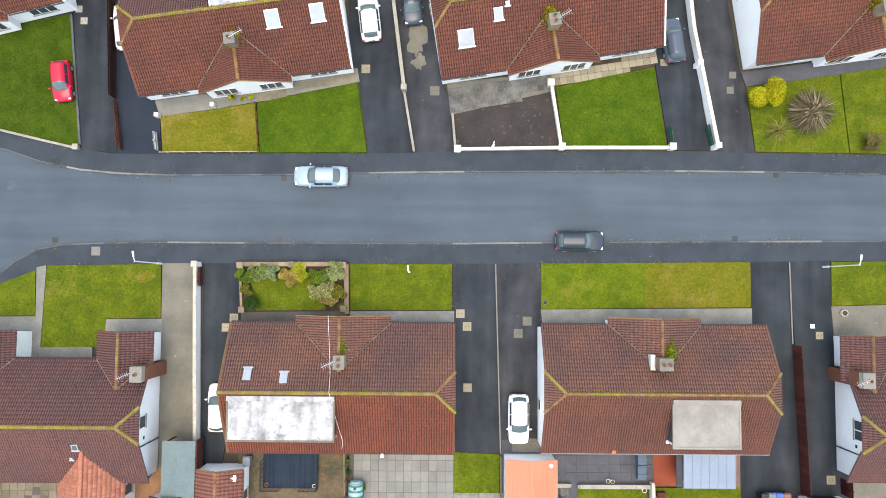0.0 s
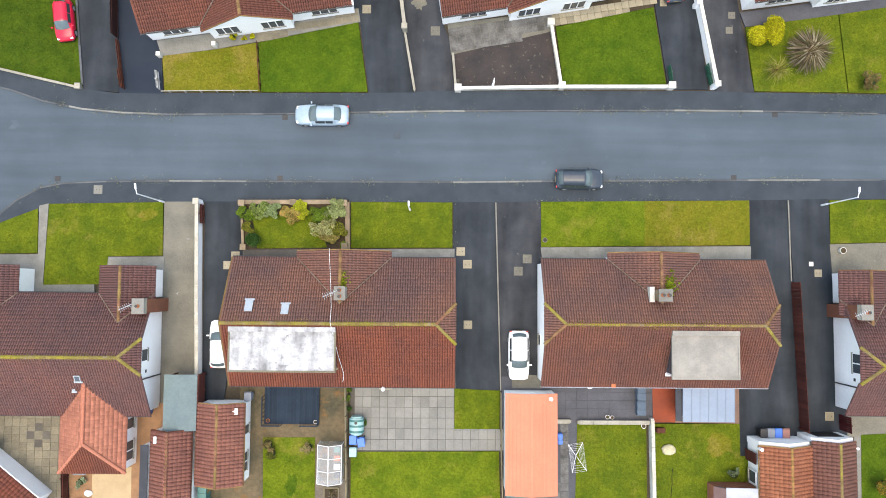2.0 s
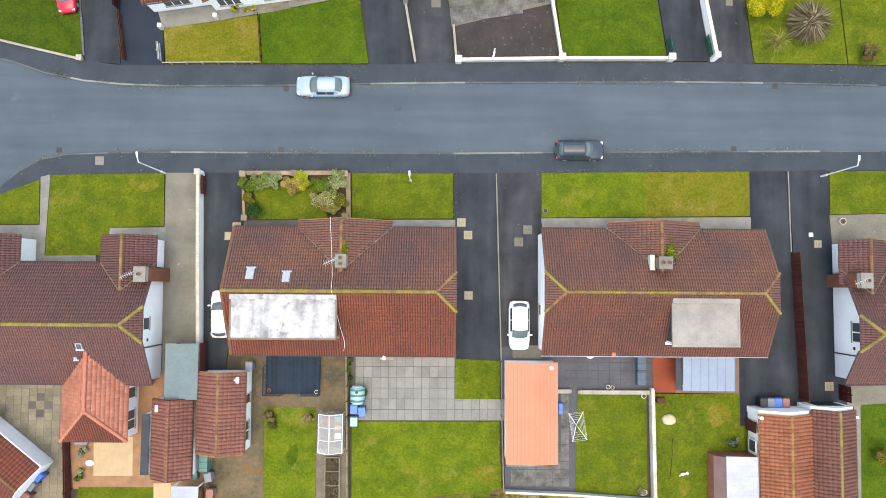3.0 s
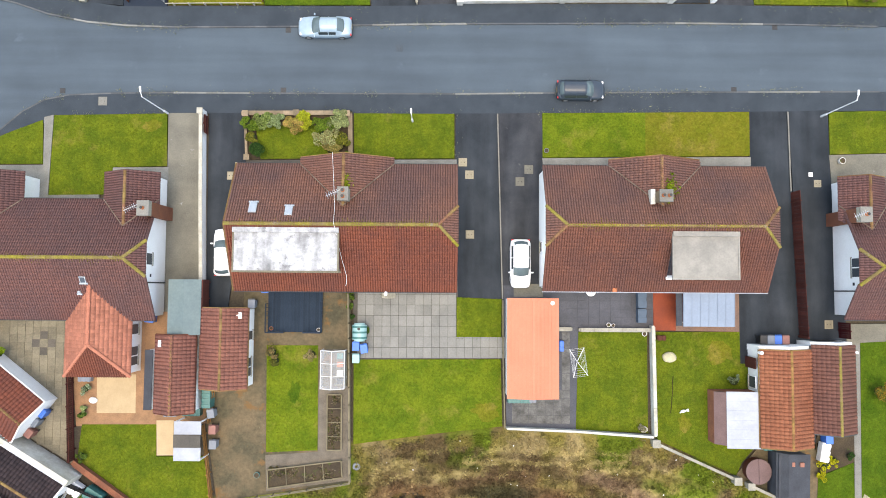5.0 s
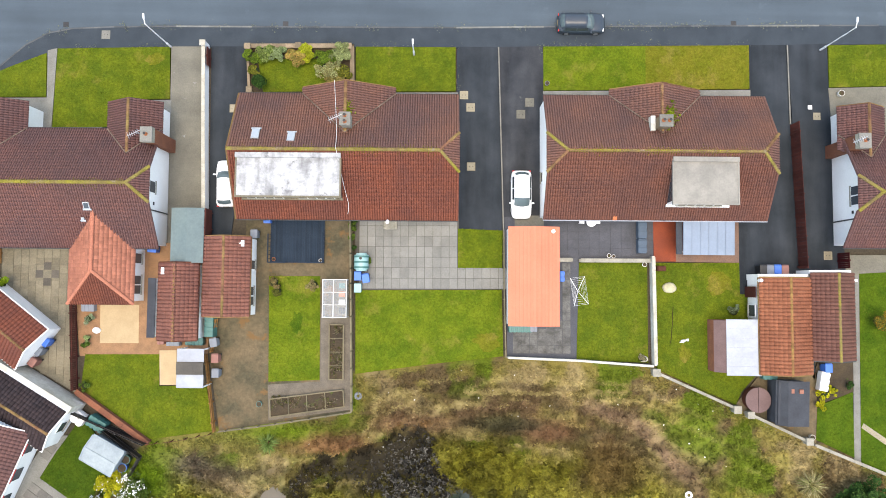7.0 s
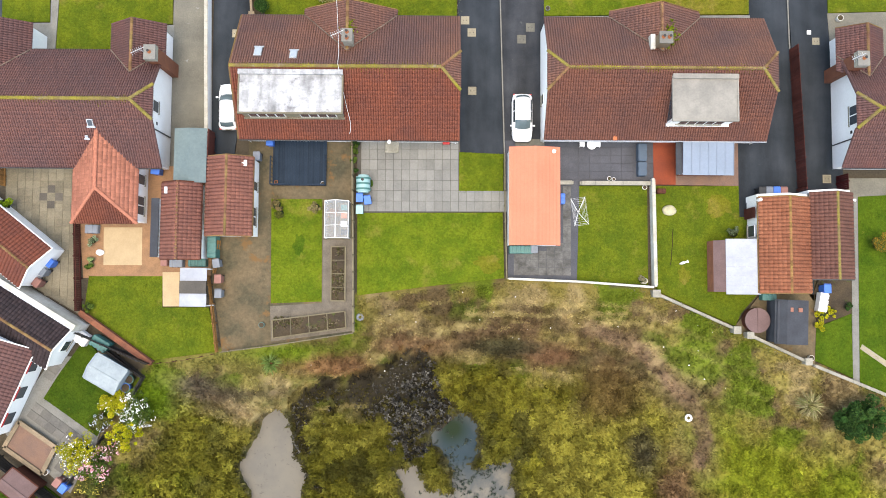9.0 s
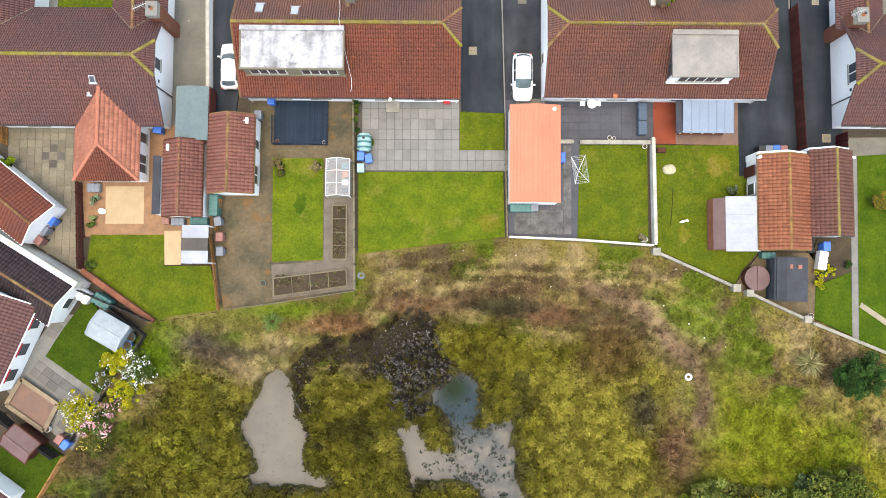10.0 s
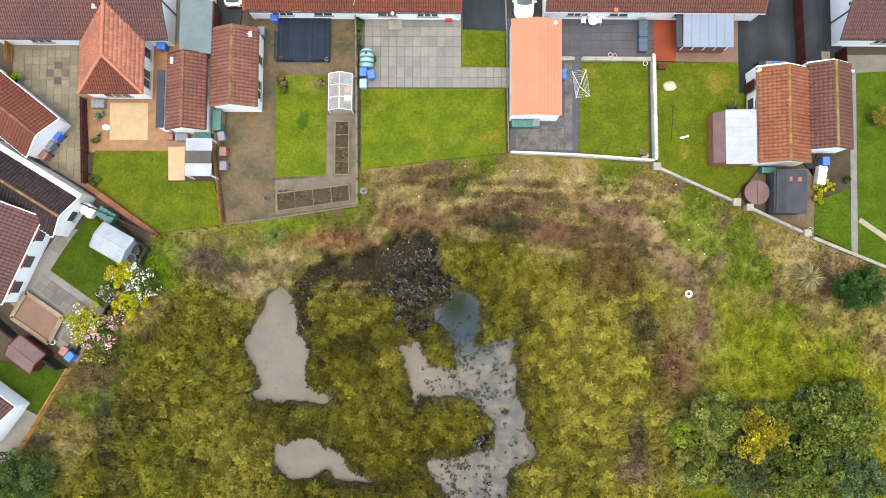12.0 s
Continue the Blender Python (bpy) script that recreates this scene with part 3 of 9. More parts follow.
# murky water in the hollows
water_mat, wnt, wb = nodes_of("murky_water", 0.2)
wc = mix(wnt, ramp(wnt, noise_node(wnt, 0.35, 4), 0.4, 0.62), (0.158, 0.142, 0.115), (0.135, 0.124, 0.106))
geo_w = wnt.nodes.new("ShaderNodeNewGeometry")
split = wnt.nodes.new("ShaderNodeSeparateXYZ")
wnt.links.new(geo_w.outputs["Position"], split.inputs[0])
film = wnt.nodes.new("ShaderNodeMath")
film.operation = "MULTIPLY"
wnt.links.new(ramp(wnt, split.outputs["X"], -3.5, 0.5), film.inputs[0])
wnt.links.new(ramp(wnt, noise_node(wnt, 0.7, 5, 0.65), 0.38, 0.6, 0.1, 0.85), film.inputs[1])
wc = mix(wnt, film.outputs[0], wc, (0.07, 0.077, 0.076))
wc = mix(wnt, ramp(wnt, noise_node(wnt, 3.0, 6, 0.7), 0.6, 0.68), wc, (0.105, 0.096, 0.08))
teal = wnt.nodes.new("ShaderNodeVectorMath")
teal.operation = "DISTANCE"
wnt.links.new(geo_w.outputs["Position"], teal.inputs[0])
teal.inputs[1].default_value = (-0.9, -40.7, -2.8)
wc = mix(wnt, ramp(wnt, teal.outputs["Value"], 1.4, 4.6, 0.95, 0.0), wc, (0.016, 0.036, 0.048))
deep = wnt.nodes.new("ShaderNodeVectorMath")
deep.operation = "DISTANCE"
wnt.links.new(geo_w.outputs["Position"], deep.inputs[0])
deep.inputs[1].default_value = (-1.5, -39.4, -2.8)
wc = mix(wnt, ramp(wnt, deep.outputs["Value"], 0.5, 1.9, 0.95, 0.0), wc, (0.006, 0.018, 0.006))
wnt.links.new(wc, wb.inputs["Base Color"])
wb.inputs["Specular IOR Level"].default_value = 0.03
bump(wnt, wb, 6.0, 0.03)
water = area("water", [(-25.68, -32.42), (12.38, -32.18), (12.22, -57.02), (10.70, -61.88), (-24.87, -62.15)], water_mat, WATER, "still murky grey-brown marsh water", "water", depth=0.05)

# ---- road, kerbs, pavements ----
NORTH_KERB = [(-75.0, 19.0), (-50.0, 12.3)] + [(-39.83, 10.10), (-36.96, 9.13), (-33.60, 8.47), (-30.24, 8.17), (-25.93, 8.04), (-15.86, 8.17), (-8.67, 8.37), (-1.47, 8.52), (17.73, 8.73), (27.34, 8.70), (35.41, 8.57)] + [(75.0, 8.4)]
SOUTH_KERB = [(-75.0, -22.0), (-50.0, -5.0)] + [(-42.10, -2.32), (-40.22, -0.69), (-38.90, 0.47), (-36.92, 1.56), (-34.86, 1.97), (-31.24, 2.14), (-25.83, 2.24)] + [(-19.20, 2.25), (-1.43, 2.31), (8.17, 2.48), (24.01, 2.68), (35.44, 2.79)] + [(75.0, 1.9)]
tagged(new("road", bm_mesh("road", prism(NORTH_KERB + SOUTH_KERB[::-1], -0.4, -0.1), ROAD)), "blue-grey asphalt residential road, slightly worn", "road", kind="structure")
area("pavement_north", NORTH_KERB + [(75.0, 11.5)] + [(35.40, 10.25), (24.68, 10.35), (21.32, 10.47), (-1.24, 10.30), (-8.77, 10.05), (-26.66, 9.90), (-30.73, 9.87), (-33.60, 10.24), (-36.96, 10.90), (-39.84, 11.62)] + [(-50.0, 14.5), (-75.0, 21.5)], PAVE, 0.0, "dark asphalt pavement with pale scuffs", "pavement")
area("pavement_south", SOUTH_KERB + [(75.0, -0.2)] + [(35.44, 1.11), (24.16, 0.92), (6.11, 0.67), (-1.41, 0.55), (-19.63, 0.45), (-26.35, 0.39), (-36.11, 0.17)] + [(-36.52, -0.29), (-38.85, -1.43), (-40.16, -2.71), (-42.03, -4.87)] + [(-50.0, -10.0), (-75.0, -30.0)], PAVE, 0.0, "dark asphalt pavement with pale scuffs", "pavement")


def along(points, stepsize):
    """Places and headings at even steps along a line."""
    out = []
    for (ax, ay), (bx, by) in zip(points, points[1:]):
        length = math.hypot(bx - ax, by - ay)
        n = max(1, round(length / stepsize))
        for k in range(n):
            t = (k + 0.5) / n
            out.append((ax + (bx - ax) * t, ay + (by - ay) * t, math.atan2(by - ay, bx - ax), length / n))
    return out


kerb_mesh = bm_mesh("kerb_stone", block(-0.495, -0.065, -0.25, 0.495, 0.065, 0.012, 0.015), KERB)
pale_mesh = bm_mesh("kerb_stone", block(-0.495, -0.075, -0.25, 0.495, 0.075, 0.004, 0.015), KERB_PALE)
DROPPED_NORTH = ((-34.5, -26.5), (-9.0, -0.8), (17.5, 25.0))
DROPPED_SOUTH = ((-26.3, -19.5), (-1.5, 6.0), (24.0, 30.5))
for line, label in ((NORTH_KERB[1:-1], "kerb_north"), (SOUTH_KERB[1:-1], "kerb_south")):
    kerb = thing(label, "low concrete kerb along the pavement's edge", "kerb", kind="structure")
    for x, y, a, length in along(line, 1.0):
        dropped = any(lo < x < hi for lo, hi in (DROPPED_NORTH if label == "kerb_north" else DROPPED_SOUTH))
        ob = new("kerb_stone", pale_mesh if dropped else kerb_mesh)
        ob.parent = kerb
        ob.matrix_basis = Matrix.Translation((x, y, 0)) @ Matrix.Rotation(a, 4, "Z") @ Matrix.Diagonal((length, 1, 1, 1))

# ---- driveways, paths, lawns in front ----
DRIVES = (
    ([(-34.79, 23.49), (-31.25, 24.53), (-30.44, 9.92), (-33.51, 10.19)], DRIVE_DARK, "worn dark tarmac driveway"),
    ([(-31.25, 26.55), (-29.72, 26.57), (-28.59, 15.27), (-27.19, 14.54), (-26.81, 13.20), (-26.61, 9.85), (-30.40, 9.87)], DRIVE_BLUE, "freshly laid blue-black tarmac driveway"),
    ([(-10.58, 26.72), (-7.03, 26.75), (-5.73, 15.46), (-4.79, 10.12), (-8.77, 10.05), (-9.77, 17.41), (-10.54, 17.76)], DRIVE_DARK, "dark tarmac driveway"),
    ([(-6.99, 26.75), (-3.10, 26.78), (-2.37, 16.23), (-1.75, 14.74), (-1.29, 10.30), (-4.74, 10.17), (-5.68, 15.46)], DRIVE_WORN, "worn tarmac driveway with pale patches"),
    ([(15.94, 26.94), (18.68, 26.96), (20.70, 10.57), (17.24, 10.55), (16.13, 17.97), (15.98, 19.37)], DRIVE_DARK, "dark tarmac driveway"),
    ([(18.88, 26.96), (21.94, 26.98), (23.54, 17.18), (24.68, 10.31), (21.32, 10.43)], DRIVE_WORN, "worn tarmac driveway with pale patches"),
    ([(-26.20, 0.44), (-23.18, 0.46), (-22.82, -14.38), (-23.29, -19.51), (-26.02, -19.57)], CONC_GREY, "stained grey concrete driveway"),
    ([(-22.70, 0.48), (-19.63, 0.50), (-19.54, 0.36), (-19.34, -5.41), (-20.71, -16.89), (-22.52, -16.93)], DRIVE_DARK, "dark tarmac driveway beside a white wall"),
    ([(-1.37, 0.60), (2.25, 0.62), (2.66, -15.40), (-1.32, -15.48)], DRIVE_DARK, "dark smooth tarmac driveway"),
    ([(2.35, 0.62), (6.11, 0.72), (6.37, -5.56), (6.45, -16.60), (2.77, -16.67)], DRIVE_WORN, "worn dark tarmac driveway"),
    ([(24.01, 0.96), (27.33, 1.00), (28.28, -19.35), (22.63, -19.48), (22.66, -14.88), (24.57, -13.91), (23.98, -4.87)], DRIVE_DARK, "dark tarmac driveway beside a fence"),
    ([(27.42, 1.00), (30.88, 1.13), (30.97, -4.55), (31.24, -10.01), (32.20, -19.27), (28.33, -19.35)], DRIVE_DARK, "dark tarmac driveway between fence and house"),
    ([(-42.72, 26.46), (-34.79, 25.01), (-34.78, 22.17), (-39.85, 21.18), (-42.71, 20.66)], DRIVE_DARK, "dark tarmac forecourt"),
)
for points, material, label in DRIVES:
    area("driveway", points, material, 0.004, label, "driveway")
PATHS = (
    ([(-27.29, 14.54), (-15.42, 16.22), (-9.77, 17.52), (-9.57, 16.32), (-18.43, 14.51), (-22.02, 13.83), (-26.81, 13.15)], PATH_MAT, "grey paved path along the house front"),
    ([(23.54, 17.43), (36.89, 19.29), (36.90, 17.94), (23.98, 16.15)], YARD_GREY, "grey concrete path along the house front"),
    ([(-36.93, -0.00), (-36.11, 0.21), (-36.34, -6.72), (-31.96, -6.67), (-31.92, -8.04), (-40.82, -8.17), (-40.59, -4.21), (-36.86, -4.16)], PATH_MAT, "pale concrete garden path"),
    ([(-31.74, -4.36), (-26.05, -4.28), (-26.03, -5.48), (-31.71, -5.56)], PATH_MAT, "pale concrete path by the house front"),
    ([(-19.37, -3.63), (-10.33, -3.53), (-10.31, -5.29), (-19.34, -5.41)], SLAB_DARK, "dark mossy paved path"),
    ([(-10.14, -3.53), (-1.24, -3.43), (-1.23, -5.18), (-10.12, -5.29)], PATH_MAT, "pale concrete path along the house front"),
    ([(6.13, -3.25), (24.13, -3.02), (24.12, -4.87), (6.37, -5.09)], PATH_MAT, "grey concrete path along the house front"),
    ([(30.89, -2.80), (37.41, -2.59), (37.63, -7.09), (31.18, -7.18)], CONC_GREY, "grey concrete path by the house front"),
)
for points, material, label in PATHS:
    area("path", points, material, 0.025, label, "path")
LAWN_OUTLINES = (
    ([(-42.71, 20.40), (-39.85, 21.13), (-34.82, 22.17), (-33.61, 10.43), (-36.96, 11.05), (-39.83, 11.72), (-42.71, 12.43)], LAWN_DEEP, "mown front lawn with straw patches"),
    ([(-26.76, 13.15), (-22.02, 13.78), (-18.53, 14.41), (-18.17, 10.11), (-26.46, 10.05)], LAWN_DRY, "dry yellowish front lawn"),
    ([(-18.43, 14.41), (-9.76, 16.28), (-8.87, 10.14), (-18.08, 10.06)], LAWN_RICH, "thick green front lawn"),
    ([(7.46, 16.01), (15.99, 17.83), (17.04, 10.84), (8.12, 10.72)], LAWN_RICH, "deep green front lawn"),
    ([(24.03, 16.09), (32.09, 17.30), (32.75, 10.41), (24.68, 10.45)], LAWN, "mown front lawn with shrubs"),
    ([(32.19, 17.30), (37.38, 18.14), (37.89, 10.31), (32.85, 10.41)], LAWN, "mown front lawn"),
    ([(-41.13, -1.90), (-39.71, -1.29), (-37.01, -0.24), (-36.91, -4.08), (-41.07, -4.12)], LAWN, "small corner of front lawn"),
    ([(-36.06, 0.17), (-26.30, 0.39), (-26.20, -4.19), (-30.83, -4.30), (-31.04, -6.69), (-36.28, -6.77)], LAWN, "mown front lawn with faint stripes"),
    ([(-18.65, -0.61), (-12.91, -0.56), (-12.15, -3.41), (-18.13, -3.52)], LAWN, "small front lawn between flower beds"),
    ([(-10.15, 0.53), (-1.46, 0.55), (-1.43, -3.33), (-10.10, -3.43)], LAWN, "mown front lawn"),
    ([(6.16, 0.67), (15.04, 0.79), (15.04, -3.07), (6.17, -3.20)], LAWN_BRIGHT, "bright green front lawn"),
    ([(15.04, 0.79), (24.05, 0.92), (24.04, -2.92), (15.04, -3.07)], LAWN_DRY, "yellowing front lawn"),
    ([(30.97, 0.97), (37.45, 1.13), (37.41, -2.54), (30.94, -2.74)], LAWN, "striped front lawn"),
    ([(-32.68, -26.21), (-26.39, -26.16), (-26.35, -28.83), (-22.38, -28.79), (-21.56, -32.53), (-27.05, -33.27), (-33.00, -29.46)], LAWN, "back lawn beside a shed"),
    ([(-17.25, -19.46), (-12.88, -19.44), (-12.79, -28.22), (-17.12, -28.40)], LAWN_BRIGHT, "patchy bright green back lawn"),
    ([(-1.17, -15.28), (2.67, -15.42), (2.64, -18.81), (-1.15, -18.81)], LAWN, "small rough square of grass"),
    ([(-9.86, -20.61), (2.60, -20.49), (2.76, -26.11), (-3.66, -26.85), (-9.79, -27.69)], LAWN_BRIGHT, "bright green back lawn, worn towards the bank"),
    ([(9.20, -18.12), (15.02, -18.06), (15.05, -26.59), (8.96, -26.31)], LAWN, "green back lawn inside low white walls"),
    ([(15.71, -18.10), (22.90, -18.03), (22.92, -20.7), (23.7, -20.75), (24.62, -27.04), (22.91, -28.98), (22.41, -30.05), (15.78, -27.12)], LAWN, "back lawn with worn straw patches"),
    ([(29.32, -30.11), (32.33, -28.89), (32.33, -34.37), (29.13, -32.90)], LAWN_RICH, "back lawn beside a path"),
    ([(33.14, -18.88), (39.02, -18.53), (38.64, -37.30), (32.89, -35.09)], LAWN_RICH, "back lawn beside a path"),
    ([(-36.15, -36.55), (-34.85, -34.4), (-32.85, -31.55), (-31.95, -32.4), (-29.55, -36.2), (-31.5, -39.7)], LAWN_DEEP, "small dark green back lawn"),
    ([(-43.00, -44.32), (-39.65, -44.30), (-36.83, -43.09), (-34.26, -44.97), (-36.50, -48.78), (-40.01, -47.15), (-42.87, -47.17)], LAWN_DEEP, "small back lawn beside a playhouse"),
)
for points, material, label in LAWN_OUTLINES:
    area("lawn", points, material, 0.05, label, "lawn")
YARDS = (
    ([(-40.17, -16.72), (-33.86, -16.70), (-33.29, -29.55), (-37.48, -27.09), (-35.87, -23.58), (-40.06, -20.79)], SLAB_MOSS, "mossy paved yard"),
    ([(-33.74, -21.27), (-28.52, -16.70), (-22.44, -16.68), (-22.28, -26.07), (-33.16, -26.36)], DECK_RUST, "rust-brown decking round a paved square"),
    ([(-22.9, -17.0), (-19.3, -17.0), (-19.3, -13.85), (-10.19, -13.85), (-10.01, -30.84), (-21.18, -32.53), (-22.24, -25.98)], CONC_BROWN, "brown algae-stained concrete yard"),
    ([(-10.09, -13.85), (-1.09, -13.85), (-1.05, -18.91), (2.69, -18.90), (2.70, -20.45), (-9.72, -20.61)], SLAB_DARK, "dark bedding under paving"),
    ([(2.81, -14.24), (15.36, -13.89), (15.36, -17.82), (9.20, -18.04), (8.96, -26.31), (3.10, -26.11)], YARD_GREY, "grey paved back yard"),
    ([(15.56, -13.89), (17.51, -13.89), (17.50, -17.96), (15.61, -17.97)], RED_TILE, "red painted patio"),
    ([(17.51, -13.89), (22.91, -13.89), (22.90, -18.03), (17.50, -17.99)], BRICK_PAVE, "brick paved strip round a sun room"),
    ([(22.91, -13.89), (23.74, -13.89), (29.29, -18.81), (29.20, -27.96), (24.4, -20.77), (22.92, -20.7), (22.90, -18.03)], DRIVE_DARK, "dark tarmac by the garage"),
    ([(32.56, -18.32), (33.14, -18.32), (32.89, -35.09), (32.32, -34.53)], PATH_MAT, "pale concrete garden path"),
    ([(22.22, -30.24), (24.62, -27.33), (29.46, -27.29), (29.12, -33.27)], CONC_BROWN, "brown paved corner behind the garage"),
    ([(29.22, -27.00), (32.56, -18.32), (32.42, -28.89), (29.32, -30.02)], SOIL, "earth bed behind garages"),
    ([(-39.54, -39.31), (-35.43, -33.04), (-32.06, -33.00), (-35.35, -36.15), (-31.05, -38.49), (-31.60, -40.39), (-33.60, -44.43)], PATH_MAT, "pale paved back terrace"),
    ([(-42.87, -47.17), (-40.01, -47.15), (-36.50, -48.91), (-39.68, -54.65), (-42.35, -58.39)], PATH_MAT, "paved yard by a white house"),
)
for k, (points, material, label) in enumerate(YARDS):
    area("yard", points, material, 0.02 if k != 1 else 0.03, label, "yard")
area("path", [(32.96, -31.87), (33.16, -31.49), (36.82, -33.98), (36.80, -34.55)], SLAB_TAN, 0.07, "narrow tan path across the lawn", "path")
area("yard", [(-31.56, -22.02), (-28.26, -22.00), (-28.20, -25.23), (-31.48, -25.25)], DECK_TAN, 0.045, "pale tan paved square", "yard")
area("yard", [(-26.40, -25.82), (-24.94, -25.80), (-24.90, -28.72), (-26.30, -28.74)], DECK_TAN, 0.075, "pale tan paved strip", "yard")
area("yard", [(-1.99, 16.24), (7.35, 17.40), (7.37, 15.67), (-1.64, 13.36)], CONC_GREY, 0.018, "stained grey forecourt slabs", "yard")
area("yard", [(-1.64, 13.46), (7.37, 15.67), (7.78, 10.56), (-1.24, 10.45)], GRAVEL, 0.03, "brown chip-covered front yard", "yard")
area("yard", [(7.35, 17.15), (16.03, 19.47), (16.04, 17.87), (7.37, 16.06)], SOIL, 0.012, "bedding under tan slabs", "yard")
area("flower_bed", [(-19.39, 0.36), (-10.53, 0.43), (-10.38, -3.49), (-19.27, -3.58)], SOIL, 0.03, "dark earth flower beds round a small lawn", "flower bed")


# ---- plants: clumps of blades and leaves, joined where nobody could count them ----
def blades(name, x, y, z, size, colour, rng, per=7, lean=0.55, width=0.16):
    """Clumps of tapering blades that stand at the places given."""
    n = len(x)
    a = rng.uniform(0, 2 * np.pi, (n, per))
    tilt = rng.uniform(0.1, 1.0, (n, per)) * lean + 0.15
    length = size[:, None] * rng.uniform(0.6, 1.2, (n, per))
    w = length * width
    ox, oy = rng.normal(0, 0.3, (n, per)) * size[:, None], rng.normal(0, 0.3, (n, per)) * size[:, None]
    bx, by = x[:, None] + ox, y[:, None] + oy
    dx, dy = np.cos(a), np.sin(a)
    tipx, tipy, tipz = bx + dx * length * np.sin(tilt), by + dy * length * np.sin(tilt), z[:, None] + length * np.cos(tilt)
    zb = np.broadcast_to(z[:, None] - 0.03, (n, per))
    v = np.stack((np.stack((bx - dy * w, by + dx * w, zb), -1), np.stack((bx + dy * w, by - dx * w, zb), -1), np.stack((tipx, tipy, tipz), -1)), 2)
    shade = rng.uniform(0.92, 1.09, (n, per, 1, 1)) * np.array((0.96, 0.96, 1.05))[None, None, :, None]
    c = np.broadcast_to(colour[:, None, None, :], (n, per, 3, 3)) * shade
    return mesh_np(name, v.reshape(-1, 3), np.arange(n * per * 3).reshape(-1, 3), PLANTS, c.reshape(-1, 3))


def sprinkle(n, x0, y0, x1, y1, rng):
    return rng.uniform(x0, x1, n), rng.uniform(y0, y1, n)


rng = np.random.RandomState(4)
x, y = sprinkle(165000, -50, -64, 44, -22, rng)
colour, d, marsh, meadow, mud = wild_colour(x, y)
pool = blobs(x, y, POOLS)
z = height(x, y)
floating = (pool >= -0.05) & ((inside(x, y, WEEDY) & (fbm(x, y, 0.8, 23) > 0.0) & (rng.uniform(0, 1, len(x)) < 0.75)) | ((x > -9) & (fbm(x, y, 0.5, 24) > 0.5)))
z = np.where(floating, WATER + 0.02, z)
colour = np.where(floating[:, None], np.array((0.04, 0.05, 0.04)) * rng.uniform(0.5, 1.9, (len(x), 1)), colour)
speck = (mud > 0.45) & (d > 4.5) & (line_distance(x, y, TRACK) > 1.6)
grey_mud = np.array((0.085, 0.08, 0.07)) * 0.8 * rng.uniform(0.1, 1.0, (len(x), 1)) ** 1.7 * (1.3 + 1.5 * step(fbm(x, y, 1.6, 29, 3), -0.2, 0.5)[:, None]) + 0.006
colour = np.where(speck[:, None], np.where((rng.uniform(0, 1, len(x)) < 0.2 + 0.55 * step(-x, 6.5, 10))[:, None], np.array((0.05, 0.042, 0.012)) * rng.uniform(0.5, 1.5, (len(x), 1)), grey_mud), colour)
keep = (d > 0.25) & ((pool < -0.05) | floating) & (rng.uniform(0, 1, len(x)) > 0.22 * np.minimum(mud, 1)) & (z > WATER + 0.01)
keep &= (rng.uniform(0, 1, len(x)) < 0.45 + 0.55 * np.maximum(marsh, step(fbm(x, y, 2.5, 21), -0.2, 0.2)))
x, y, z, colour, d, marsh, floating, speck = (a[keep] for a in (x, y, z, colour, d, marsh, floating, speck))
# plants swell into cushions of two sizes, shaded through colour: lighter tops, darker gaps
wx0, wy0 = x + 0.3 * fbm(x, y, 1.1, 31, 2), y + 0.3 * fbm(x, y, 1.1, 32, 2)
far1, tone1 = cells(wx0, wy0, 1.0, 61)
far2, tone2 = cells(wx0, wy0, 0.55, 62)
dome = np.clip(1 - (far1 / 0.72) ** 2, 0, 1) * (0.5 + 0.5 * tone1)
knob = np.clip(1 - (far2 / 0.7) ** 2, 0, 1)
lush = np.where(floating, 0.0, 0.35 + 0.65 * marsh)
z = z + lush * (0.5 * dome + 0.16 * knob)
cushion_shading = (0.42 + 0.62 * dome + 0.34 * knob) * (0.8 + 0.4 * tone1) * (0.9 + 0.2 * tone2)
colour = colour * (1 + lush[:, None] * (cushion_shading[:, None] - 1))
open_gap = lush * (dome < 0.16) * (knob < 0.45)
keep = rng.uniform(0, 1, len(x)) > 0.7 * open_gap
x, y, z, colour, d, marsh, floating, speck = (a[keep] for a in (x, y, z, colour, d, marsh, floating, speck))
size = (0.13 + 0.17 * rng.uniform(0, 1, len(x)) ** 2) * (1 + 0.4 * marsh) * np.where(floating, 0.5, 1.0) * np.where(speck, 0.7, 1.0)
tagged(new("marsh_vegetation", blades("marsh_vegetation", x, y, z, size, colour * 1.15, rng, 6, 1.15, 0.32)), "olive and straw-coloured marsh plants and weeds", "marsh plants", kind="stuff")


